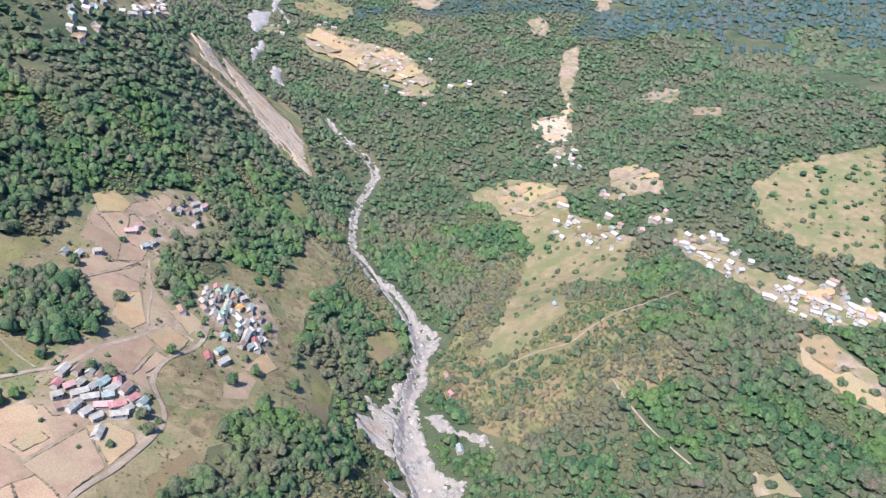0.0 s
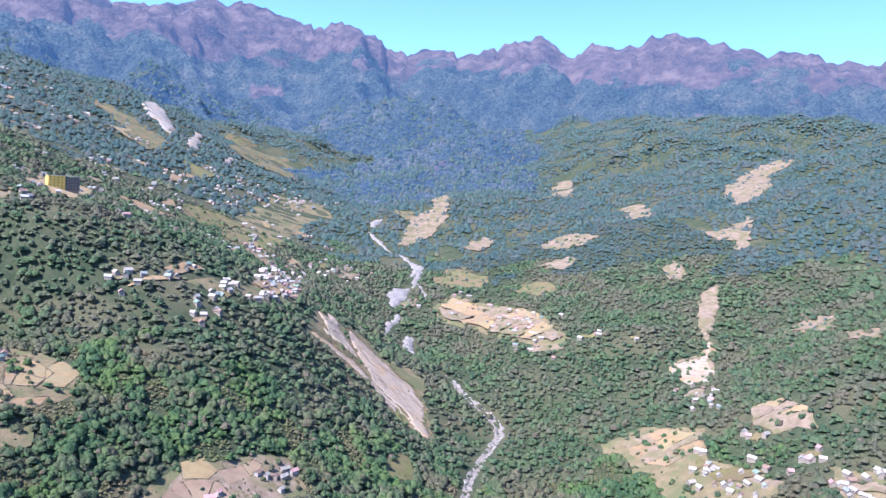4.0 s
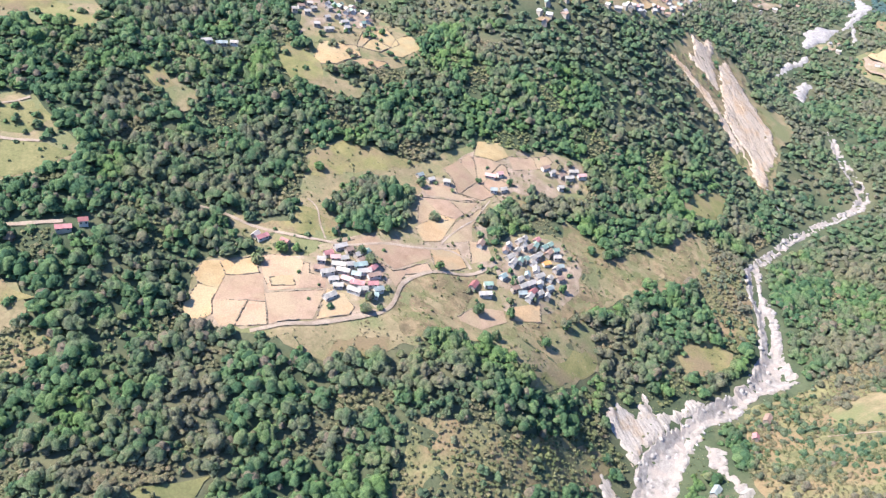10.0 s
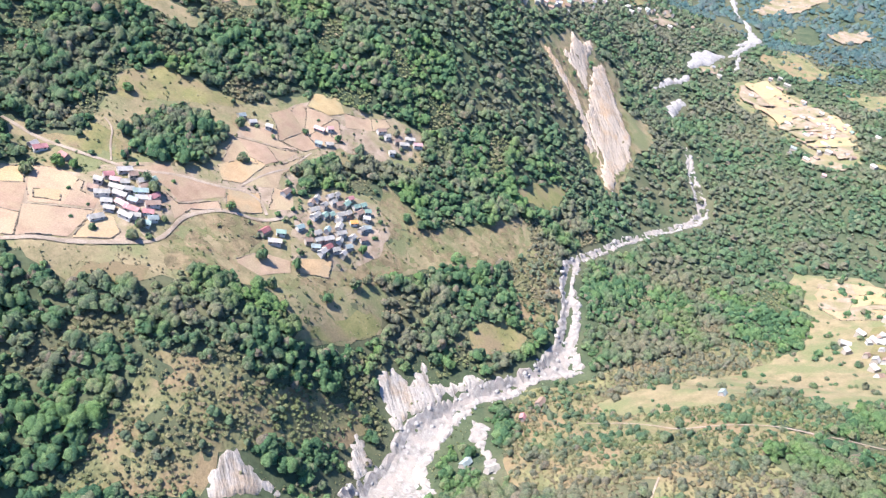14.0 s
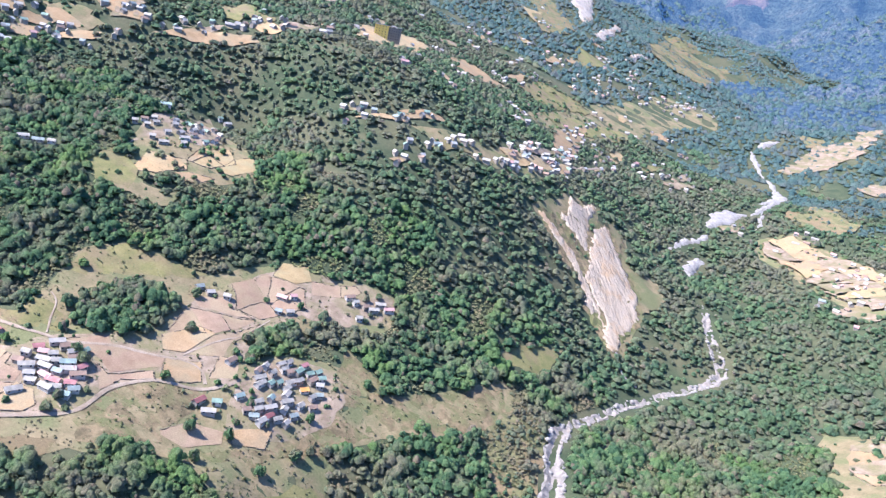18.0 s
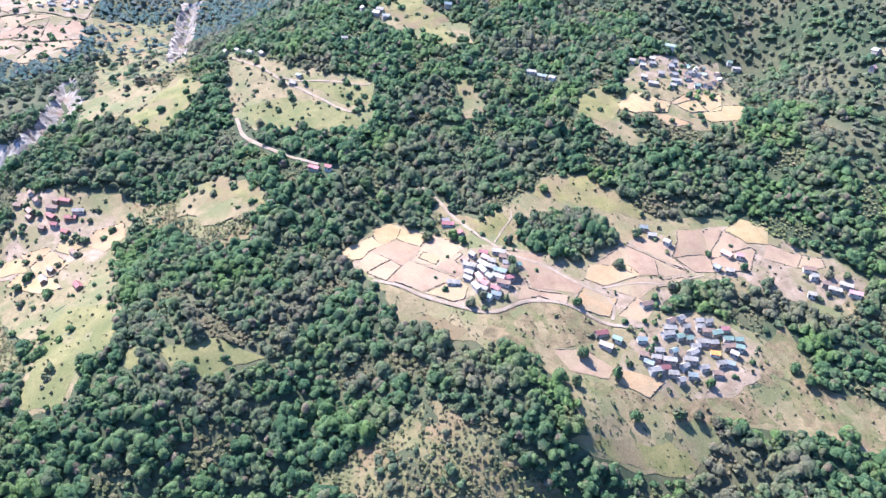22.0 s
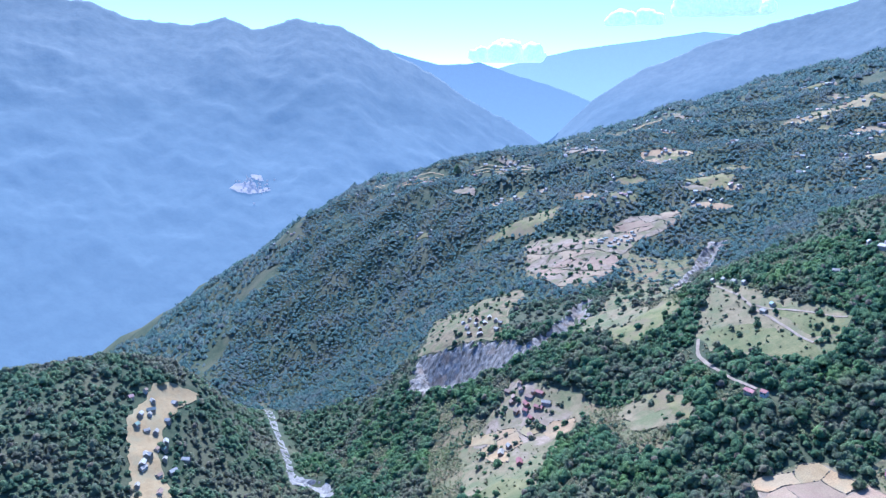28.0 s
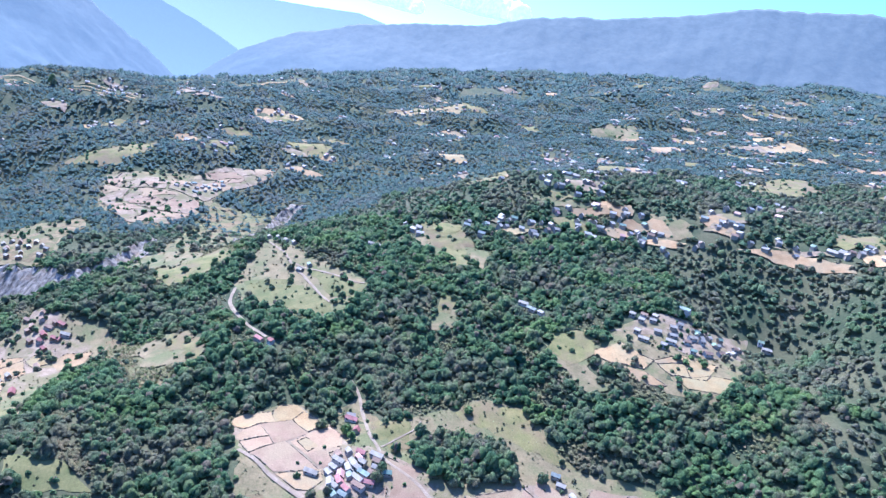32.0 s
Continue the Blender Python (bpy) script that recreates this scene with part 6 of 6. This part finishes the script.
def quarter(name, places, seed, label, spread=14.0, lie=None):
    """Houses too far off to pick apart, joined."""
    rng = np.random.RandomState(seed)
    roofs = [ROOFS[k] for k in ("tin", "white", "blue", "brown", "pink", "green")]
    spots = [(p[0] + rng.uniform(-spread, spread), p[1] + rng.uniform(-spread, spread)) for p in places]
    level = [lie(*p) for p in spots] if lie else height(np.array([p[0] for p in spots]), np.array([p[1] for p in spots]))
    verts, faces, slots = [], [], []
    for p, z in zip(spots, level):
        length, width, eave = rng.uniform(4.2, 8.0), rng.uniform(3.6, 5.0), rng.uniform(1.6, 3.0)
        m = Matrix.LocRotScale((p[0], p[1], float(z) + 0.8), Euler((0, 0, rng.uniform(0, 3.14))), None)
        for maker, slot in ((body, 0), (gable, 1 + rng.choice(6, p=[0.36, 0.36, 0.06, 0.1, 0.06, 0.06]))):
            t = maker(length, width, eave, 1.8)
            t.verts.index_update()
            n = len(verts)
            verts += [tuple(m @ v.co) for v in t.verts]
            faces += [tuple(n + v.index for v in f.verts) for f in t.faces]
            slots += [slot] * len(t.faces)
            t.free()
    me = bpy.data.meshes.new(name)
    me.from_pydata(verts, [], faces)
    for m in [WALLS["cream"]] + roofs:
        me.materials.append(m)
    me.polygons.foreach_set("material_index", np.array(slots, np.int32))
    return tagged(new(name, me), label, "houses", kind="stuff")


for k, places in enumerate(TOWN_QUARTERS):
    quarter("town_quarter", places, 40 + k, "scattered white and tin-roofed houses of the hillside town")
for k, places in enumerate(CLUSTER_HOMES):
    quarter("town_cluster", places, 600 + k, "crowded white and tin-roofed houses on the hillside", 2.0)
for k in range(0, len(TOWN_HOMES), 12):
    quarter("town_houses", sum(TOWN_HOMES[k:k + 12], []), 400 + k, "scattered white and tin-roofed houses among the trees", 3.0)
for k, places in enumerate(RIDGE_HAMLETS):
    quarter("ridge_hamlet", places, 70 + k, "tin-roofed houses along the terraced ridge")


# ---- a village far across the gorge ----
# emission brightens the village on its unlit flank and stands in for haze
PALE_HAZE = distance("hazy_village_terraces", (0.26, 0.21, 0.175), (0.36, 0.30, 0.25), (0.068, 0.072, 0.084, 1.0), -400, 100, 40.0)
_flank = BVHTree.FromPolygons([v.co[:] for v in SOUTHWEST.data.vertices], [f.vertices[:] for f in SOUTHWEST.data.polygons])


def on_flank(x, y):
    spot = _flank.ray_cast(Vector((x, y, 3000)), Vector((0, 0, -1)))[0]
    return spot.z if spot else -400.0


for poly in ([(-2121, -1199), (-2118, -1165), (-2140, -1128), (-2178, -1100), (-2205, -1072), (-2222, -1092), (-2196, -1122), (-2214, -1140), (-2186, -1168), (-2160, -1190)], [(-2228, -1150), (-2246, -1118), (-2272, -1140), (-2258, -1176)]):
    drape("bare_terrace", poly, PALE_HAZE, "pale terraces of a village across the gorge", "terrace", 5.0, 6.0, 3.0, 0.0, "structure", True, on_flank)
_far = np.random.RandomState(77)
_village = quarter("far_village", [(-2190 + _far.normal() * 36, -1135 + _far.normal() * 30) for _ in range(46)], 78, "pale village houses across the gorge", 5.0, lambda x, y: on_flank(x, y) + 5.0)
# the houses take the same glowing haze colour as the terraces
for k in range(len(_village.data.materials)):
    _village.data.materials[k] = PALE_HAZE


def yellow_block(p):
    b = new("apartment_block")
    tagged(b, "five-storey yellow block with open concrete galleries", "building")
    part("wall", boxes((-15, 3, -8, 8, -4, 16)), WALLS["yellow"], b)
    part("core", boxes((3.02, 19, -6.5, 6.5, -4, 15)), WALLS["cream"], b)
    part("roof_slab", boxes((-15.6, 20.2, -8.6, 8.6, 16.02, 16.6)), WALLS["white"], b)
    for k in range(5):
        part("gallery", boxes((3.05, 20, -8.4, -6.52, k * 3.2 - 0.3, k * 3.2), (3.05, 20, 6.52, 8.4, k * 3.2 - 0.3, k * 3.2)), WALLS["cream"], b)
        for x in range(-13, 2, 4):
            part("window", boxes((x, x + 1.1, -8.12, -8.02, k * 3.2 + 1.0, k * 3.2 + 2.2)), DARK, b)
        for x in range(4, 19, 3):
            part("opening", boxes((x, x + 0.9, -6.62, -6.53, k * 3.2 + 0.7, k * 3.2 + 2.1)), DARK, b)
    b.matrix_basis = pose(p[0], p[1], float(height(p[0], p[1])) + 1, 0, 0, 18)
    return b


yellow_block(YELLOW_BLOCK[0])
lr = tagged(new("long_shed"), "long shed with teal sheet roof at the upper village", "shed")
part("wall", body(24, 7, 3.2, 1.4), WALLS["white"], lr)
part("roof", gable(24, 7, 3.2, 1.4), ROOFS["teal"], lr, "teal sheet roof")
part("door", boxes((-1, 1, -3.6, -3.52, 0, 2.4)), TIMBER, lr)
lr.matrix_basis = pose(*LONG_ROOF[0], float(height(*LONG_ROOF[0])) + 0.6, 0, 0, 40)

# ---- trees ----
RNG = np.random.RandomState(7)
NEAR = [crown_shape(random, random.choice((4, 5, 6)), 28, 0.105) for _ in range(20)]
MID = [crown_shape(random, random.choice((2, 3)), 7, 0.16) for _ in range(20)]
LOW = [crown_shape(random, 2, 5, 0.2) for _ in range(8)]
THICKET = [gathered(cap(random, ((5, 0.45, 0.5),), rough=0.3), sprays(random, 5, 0.3)) for _ in range(12)]
REMOTE = [gathered(cap(random, ((5, 0.5, 0.12),), rough=0.35), sprays(random, 3, 0.28)) for _ in range(16)]
SMALL = [crown_shape(random, 2, 3, 0.22, False) for _ in range(16)]


def beside(p, line, gap):
    """Whether places lie within gap metres of a line."""
    q = np.array(line, float)
    out = np.zeros(len(p), bool)
    own = np.all((p > q.min(0) - gap) & (p < q.max(0) + gap), 1)
    if own.any():
        out[own] = to_line(p[own, 0], p[own, 1], line)[0] < gap
    return out


def open_ground(p, fuzz=0.0):
    """Whether places lie on open ground; fuzz: how many metres its edges waver."""
    bare = np.zeros(len(p), bool)
    x = p[:, 0] + fuzz * (ripple(p[:, 0], p[:, 1], 26, 61) + 0.6 * ripple(p[:, 0], p[:, 1], 9, 63))
    y = p[:, 1] + fuzz * (ripple(p[:, 0], p[:, 1], 26, 62) + 0.6 * ripple(p[:, 0], p[:, 1], 9, 64))
    for poly in TOWN_LOTS + CLEARINGS + MEADOWS + MEADOWS_SOUTH + WEST_MEADOWS + BARE_EARTH + BROWN_SLOPES + FAR_OLIVE + FAR_TAN + TOWN_BARE + TOWN_GREEN + WEST_OPENINGS + EAST_PASTURES + CLIFFTOP_MORE + SLIDE_MEADOWS + UPPER_BEDS + EAST_PLOTS + FAR_EAST_PLOTS + [RIVERBED, SPUR_BED, GORGE_BED, GORGE_BED_LOW, SLIDE_MAIN, SLIDE_SIDE, SLIDE_HEAD, SLIDE_LAP, LANDSLIDE_FAN, GORGE_CLIFF, FALL_GULLY, EAST_PAD, EAST_GULLY, EAST_MEADOW, SPUR_TOP] + SCARPS + SHEER_SCARS:
        bare |= inside(x, y, poly)
    for line, w in ROADS + [(q, 24) for q in TERRACE_ROWS]:
        bare |= beside(p, line, w * 0.5 + 2.0)
    for poly in (RIVERBED, SPUR_BED, *UPPER_BEDS, GORGE_BED, GORGE_BED_LOW, SLIDE_MAIN, SLIDE_SIDE, *SCARPS):
        bare |= beside(p, [*poly, poly[0]], 4.5)
    return bare


def in_scrub(p):
    low = np.zeros(len(p), bool)
    for poly in SCRUB + [DRY_SLOPE, EAST_OPEN]:
        low |= inside(p[:, 0], p[:, 1], poly)
    return low


ROOFED = np.array([*VILLAGE_ONE, *VILLAGE_ONE_MORE, *VILLAGE_TWO, *VILLAGE_TWO_MORE, *HAMLET, *LONE_HOUSES, *ROAD_HOUSES, *LOWER_VILLAGE, *SPUR_HOMES, *CLIFF_VILLAGE, *CLIFFTOP_VILLAGE, *UPPER_VILLAGE, *EAST_VILLAGE, *EAST_TOWN, *VALLEY_VILLAGE, *sum(TOWN_QUARTERS, []), *sum(RIDGE_HAMLETS, []), *sum(TOWN_HOMES, []), *sum(CLUSTER_HOMES, [])])


def near_roofs(p, gap):
    """Whether places lie within gap metres of a house, by squares of 2 m."""
    taken = np.zeros((2600, 2600), bool)
    k = int(gap / 2)
    for i, j in ((ROOFED + 2600) / 2).astype(int):
        taken[max(0, i - k):i + k + 1, max(0, j - k):j + k + 1] = True
    q = np.clip(((p + 2600) / 2).astype(int), 0, 2599)
    return taken[q[:, 0], q[:, 1]]


def sized(p, lo, hi, tall):
    rng = np.random.RandomState(len(p))
    w = (lo + (hi - lo) * rng.rand(len(p)) ** 1.8) * (1 + 0.2 * ripple(p[:, 0], p[:, 1], 60, 31) + 0.16 * ripple(p[:, 0], p[:, 1], 24, 32))
    return np.stack([w, w * rng.uniform(0.8, 1.35, len(p)) * tall], 1)


NEAR_BOX, MID_BOX, FAR_BOX = (-330, -150, 560, 620), (-1250, -520, 1050, 1350), (-2400, -900, 2300, 3300)


def thick(p):
    """How closely the forest stands: low in the openings left to shrubs."""
    return ripple(p[:, 0], p[:, 1], 75, 33) + 0.6 * ripple(p[:, 0], p[:, 1], 30, 34)


def within(p, b):
    return (p[:, 0] > b[0]) & (p[:, 0] < b[2]) & (p[:, 1] > b[1]) & (p[:, 1] < b[3])


def flown(p):
    """The valley sides along the flight; the slopes behind it stay without trees."""
    x, y = p[:, 0], p[:, 1]
    south = np.where(x < -600, -450 + 1.3 * (x + 600), np.where(x < 160, -450, np.where(x < 600, 90, 200 + 0.5 * (x - 600))))
    return y > south


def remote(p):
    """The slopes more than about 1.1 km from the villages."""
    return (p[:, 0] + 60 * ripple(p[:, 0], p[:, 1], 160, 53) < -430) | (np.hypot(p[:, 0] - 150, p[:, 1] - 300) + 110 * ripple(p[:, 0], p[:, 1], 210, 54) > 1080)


def strewn(box, gap):
    p = scatter(RNG, box, gap)
    return p[flown(p)]


def drift(p, reach, size):
    """Places pushed about, so that two woods meet along an uneven edge."""
    return p + reach * np.stack([ripple(p[:, 0], p[:, 1], size, 51), ripple(p[:, 0], p[:, 1], size, 52)], 1)


p = strewn((NEAR_BOX[0] - 45, NEAR_BOX[1] - 45, NEAR_BOX[2] + 45, NEAR_BOX[3] + 45), 5.05)
p = p[within(drift(p, 40, 90), NEAR_BOX) & ~open_ground(p, 3.5) & ~in_scrub(p) & ~near_roofs(p, 6)]
p = p[thick(p) > RNG.uniform(-0.9, -0.55, len(p))]
grove = scatter(RNG, (min(q[0] for q in GROVE), min(q[1] for q in GROVE), max(q[0] for q in GROVE), max(q[1] for q in GROVE)), 4.6)
grove = grove[inside(grove[:, 0], grove[:, 1], GROVE)]
plant("village_grove", grove, NEAR, sized(grove, 5.5, 9.0, 1.0), LEAF, "dense dark-green grove beside the village fields", "grove")
plant("near_forest", p, NEAR, sized(p, 4.2, 10.5, 0.8), LEAF, "dense broadleaved forest on the valley side", "forest")

p = strewn(NEAR_BOX, 2.6)
p = p[thick(p) < -0.58]
p = p[~open_ground(p) & ~in_scrub(p) & ~near_roofs(p, 4)]
plant("shrubs", p, THICKET, sized(p, 1.8, 4.2, 0.8), BUSH, "olive shrubs filling the openings of the forest", "scrub")

p = strewn(MID_BOX, 6.2)
p = p[~within(drift(p, 40, 90), NEAR_BOX) & ~open_ground(p, 8.0) & ~near_roofs(p, 7)]
p = p[RNG.rand(len(p)) < 0.97 + 0.4 * ripple(p[:, 0], p[:, 1], 130, 34)]
low = in_scrub(p)
p = p[~low | (RNG.rand(len(p)) < 0.3)]
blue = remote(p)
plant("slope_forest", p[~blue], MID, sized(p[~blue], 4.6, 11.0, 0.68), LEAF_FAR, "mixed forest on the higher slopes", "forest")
plant("remote_forest", p[blue], SMALL, sized(p[blue], 5.6, 11.5, 0.72), LEAF_HAZE, "forest on the remote slopes, tinted blue for haze", "forest")

p = strewn(MID_BOX, 9.0)
spread = np.zeros(len(p), bool)
for poly in WEST_MEADOWS + WEST_OPENINGS + EAST_PASTURES + TOWN_GREEN + FAR_TAN + FAR_OLIVE + FAR_EAST_PLOTS + EAST_PLOTS + CLIFFTOP_PLOTS + CLIFFTOP_GRASS + CLEARINGS[2:] + MEADOWS_SOUTH + [LANDSLIDE_FAN, EAST_MEADOW]:
    spread |= inside(p[:, 0], p[:, 1], poly)
for poly in (SLIDE_MAIN, SLIDE_HEAD, SLIDE_SIDE):
    spread &= ~inside(p[:, 0], p[:, 1], poly)
p = p[spread & ~near_roofs(p, 6) & (RNG.rand(len(p)) < 0.4 + 0.45 * ripple(p[:, 0], p[:, 1], 48, 43))]
plant("field_trees", p, NEAR, sized(p, 2.5, 7, 0.9), LEAF, "scattered trees along field edges and clearings", "trees")

p = strewn(FAR_BOX, 12.0)
for_far = np.zeros(len(p), bool)
for poly in FAR_TAN + FAR_OLIVE:
    for_far |= inside(p[:, 0], p[:, 1], poly)
p = p[for_far & (RNG.rand(len(p)) < 0.34 + 0.4 * ripple(p[:, 0], p[:, 1], 70, 41))]
plant("clearing_trees", p, SMALL, sized(p, 5.0, 10.0, 0.7), LEAF_HAZE, "scattered trees on the far clearings", "trees")

p = strewn(FAR_BOX, 11.3)
p = p[~within(drift(p, 90, 200), MID_BOX) & ~open_ground(p, 13.0) & ~near_roofs(p, 11)]
p = p[RNG.rand(len(p)) < 1.0 + 0.35 * ripple(p[:, 0], p[:, 1], 300, 35)]
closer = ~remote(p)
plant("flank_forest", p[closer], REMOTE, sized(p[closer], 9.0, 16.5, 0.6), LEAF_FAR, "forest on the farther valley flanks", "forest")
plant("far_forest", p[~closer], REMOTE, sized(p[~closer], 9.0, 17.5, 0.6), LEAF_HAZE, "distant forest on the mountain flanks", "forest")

_slopes = BVHTree.FromPolygons([v.co[:] for v in NORTHERN.data.vertices], [f.vertices[:] for f in NORTHERN.data.polygons])
p = scatter(RNG, (-1600, 1500, 2600, 3200), 16.5)
far = np.hypot(p[:, 0] - 200, p[:, 1] + 20)
p = p[(far > 1900) & (far < 3150 + 250 * ripple(p[:, 0], p[:, 1], 400, 38))]
level = [_slopes.ray_cast(Vector((q[0], q[1], 3000)), Vector((0, 0, -1)))[0] for q in p]
found = np.array([q is not None for q in level])
level = np.array([q.z for q in level if q is not None])
p = p[found]
clear = (level > height(p[:, 0], p[:, 1]) - 4) & (RNG.rand(len(p)) < 0.95 + 0.3 * ripple(p[:, 0], p[:, 1], 260, 39))
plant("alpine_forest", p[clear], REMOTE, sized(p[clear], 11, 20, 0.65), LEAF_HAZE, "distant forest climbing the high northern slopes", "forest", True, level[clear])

p = strewn((-330, -150, 760, 700), 2.2)
p = p[in_scrub(p) & ~open_ground(p)]
p = p[RNG.rand(len(p)) < 0.8 + 0.5 * ripple(p[:, 0], p[:, 1], 40, 36)]
plant("scrub", p, THICKET, sized(p, 1.5, 3.4, 0.8), BUSH, "olive and brown scrub on the open slope", "scrub")
p = strewn((-330, -150, 760, 700), 5.2)
p = p[in_scrub(p) & ~open_ground(p)]
p = p[RNG.rand(len(p)) < np.where(p[:, 0] > 265, 0.75, 0.16) + 0.4 * ripple(p[:, 0], p[:, 1], 50, 40)]
plant("scrub_trees", p, MID, sized(p, 3.2, 7.5, 0.75), LEAF_FAR, "low trees standing in the scrub", "trees")
p = scatter(RNG, (-330, -50, 300, 620), 5.5)
p = p[open_ground(p) & ~near_roofs(p, 3)]
free = np.ones(len(p), bool)
for poly in PINK_PLOTS + TAN_PLOTS + UPPER_PLOTS + LOWER_PLOTS + [RIVERBED, SLIDE_MAIN, GORGE_CLIFF]:
    free &= ~inside(p[:, 0], p[:, 1], poly)
for line, w in ROADS:
    free &= to_line(p[:, 0], p[:, 1], line)[0] > w * 0.5 + 1
p = p[free & (RNG.rand(len(p)) < 0.5 + 0.6 * ripple(p[:, 0], p[:, 1], 45, 37))]
plant("meadow_bushes", p, LOW, sized(p, 0.9, 2.6, 0.9), BUSH, "scattered bushes on the meadows", "bushes")


p = scatter(RNG, (-60, 230, 300, 560), 1.7)
p = p[open_ground(p) & ~near_roofs(p, 3)]
free = np.ones(len(p), bool)
for poly in PINK_PLOTS + TAN_PLOTS + [RIVERBED, *SCARPS]:
    free &= ~inside(p[:, 0], p[:, 1], poly)
for line, w in ROADS:
    free &= ~beside(p, line, w * 0.4 + 0.5)
p = p[free]
step = (height(p[:, 0], p[:, 1]) + 1.2 * ripple(p[:, 0], p[:, 1], 35, 44)) / 3.2 % 1.0
p = p[RNG.rand(len(p)) < np.where(step < 0.16, 0.8, 0.26 + 0.4 * ripple(p[:, 0], p[:, 1], 22, 42))]
plant("grass_tufts", p, THICKET, sized(p, 0.45, 1.5, 0.6), BUSH, "dry tufts and low weeds along the terrace edges of grazed slopes", "grass")

p = scatter(RNG, (-330, -50, 300, 620), 7.0)
near = near_roofs(p, 11) & ~near_roofs(p, 3.6)
p = p[near & (RNG.rand(len(p)) < 0.4)]
plant("yard_trees", p, NEAR, sized(p, 2.2, 5.5, 1.05), LEAF, "small trees and shrubs between the village houses", "trees")


def lone_tree(p, width, tall, label):
    t = tagged(new("tree"), label, "tree", "lone trees")
    bm = bmesh.new()
    bmesh.ops.create_cone(bm, segments=7, radius1=width * 0.055, radius2=width * 0.025, depth=tall * 0.6, matrix=Matrix.Translation((0, 0, tall * 0.25)), cap_ends=True)
    for k in range(4):
        a = k * 1.7
        bmesh.ops.create_cone(bm, segments=5, radius1=width * 0.022, radius2=width * 0.01, depth=width * 0.45, cap_ends=True,
                              matrix=Matrix.Translation((math.cos(a) * width * 0.14, math.sin(a) * width * 0.14, tall * 0.5)) @ Matrix.Rotation(0.8, 4, Vector((-math.sin(a), math.cos(a), 0))))
    part("trunk", bm, BARK, t)
    v, f = crown_shape(random, 7, 260, 0.08)
    me = bpy.data.meshes.new("crown")
    me.from_pydata([tuple(q) for q in v * (width, width, tall)], [], [tuple(int(i) for i in q) for q in f])
    me.materials.append(LEAF)
    c = new("crown", me)
    c.parent = t
    t.matrix_basis = pose(p[0], p[1], float(height(p[0], p[1])) - 0.1, 0, 0, random.uniform(0, 360))


for q in SINGLE_TREES:
    lone_tree(q, random.uniform(5.0, 8.0), random.uniform(5.5, 8.5), "rounded green tree standing alone by the fields")
lone_tree(RIDGE_TREE[0], 14, 24, "tall dark conifer on the skyline ridge")
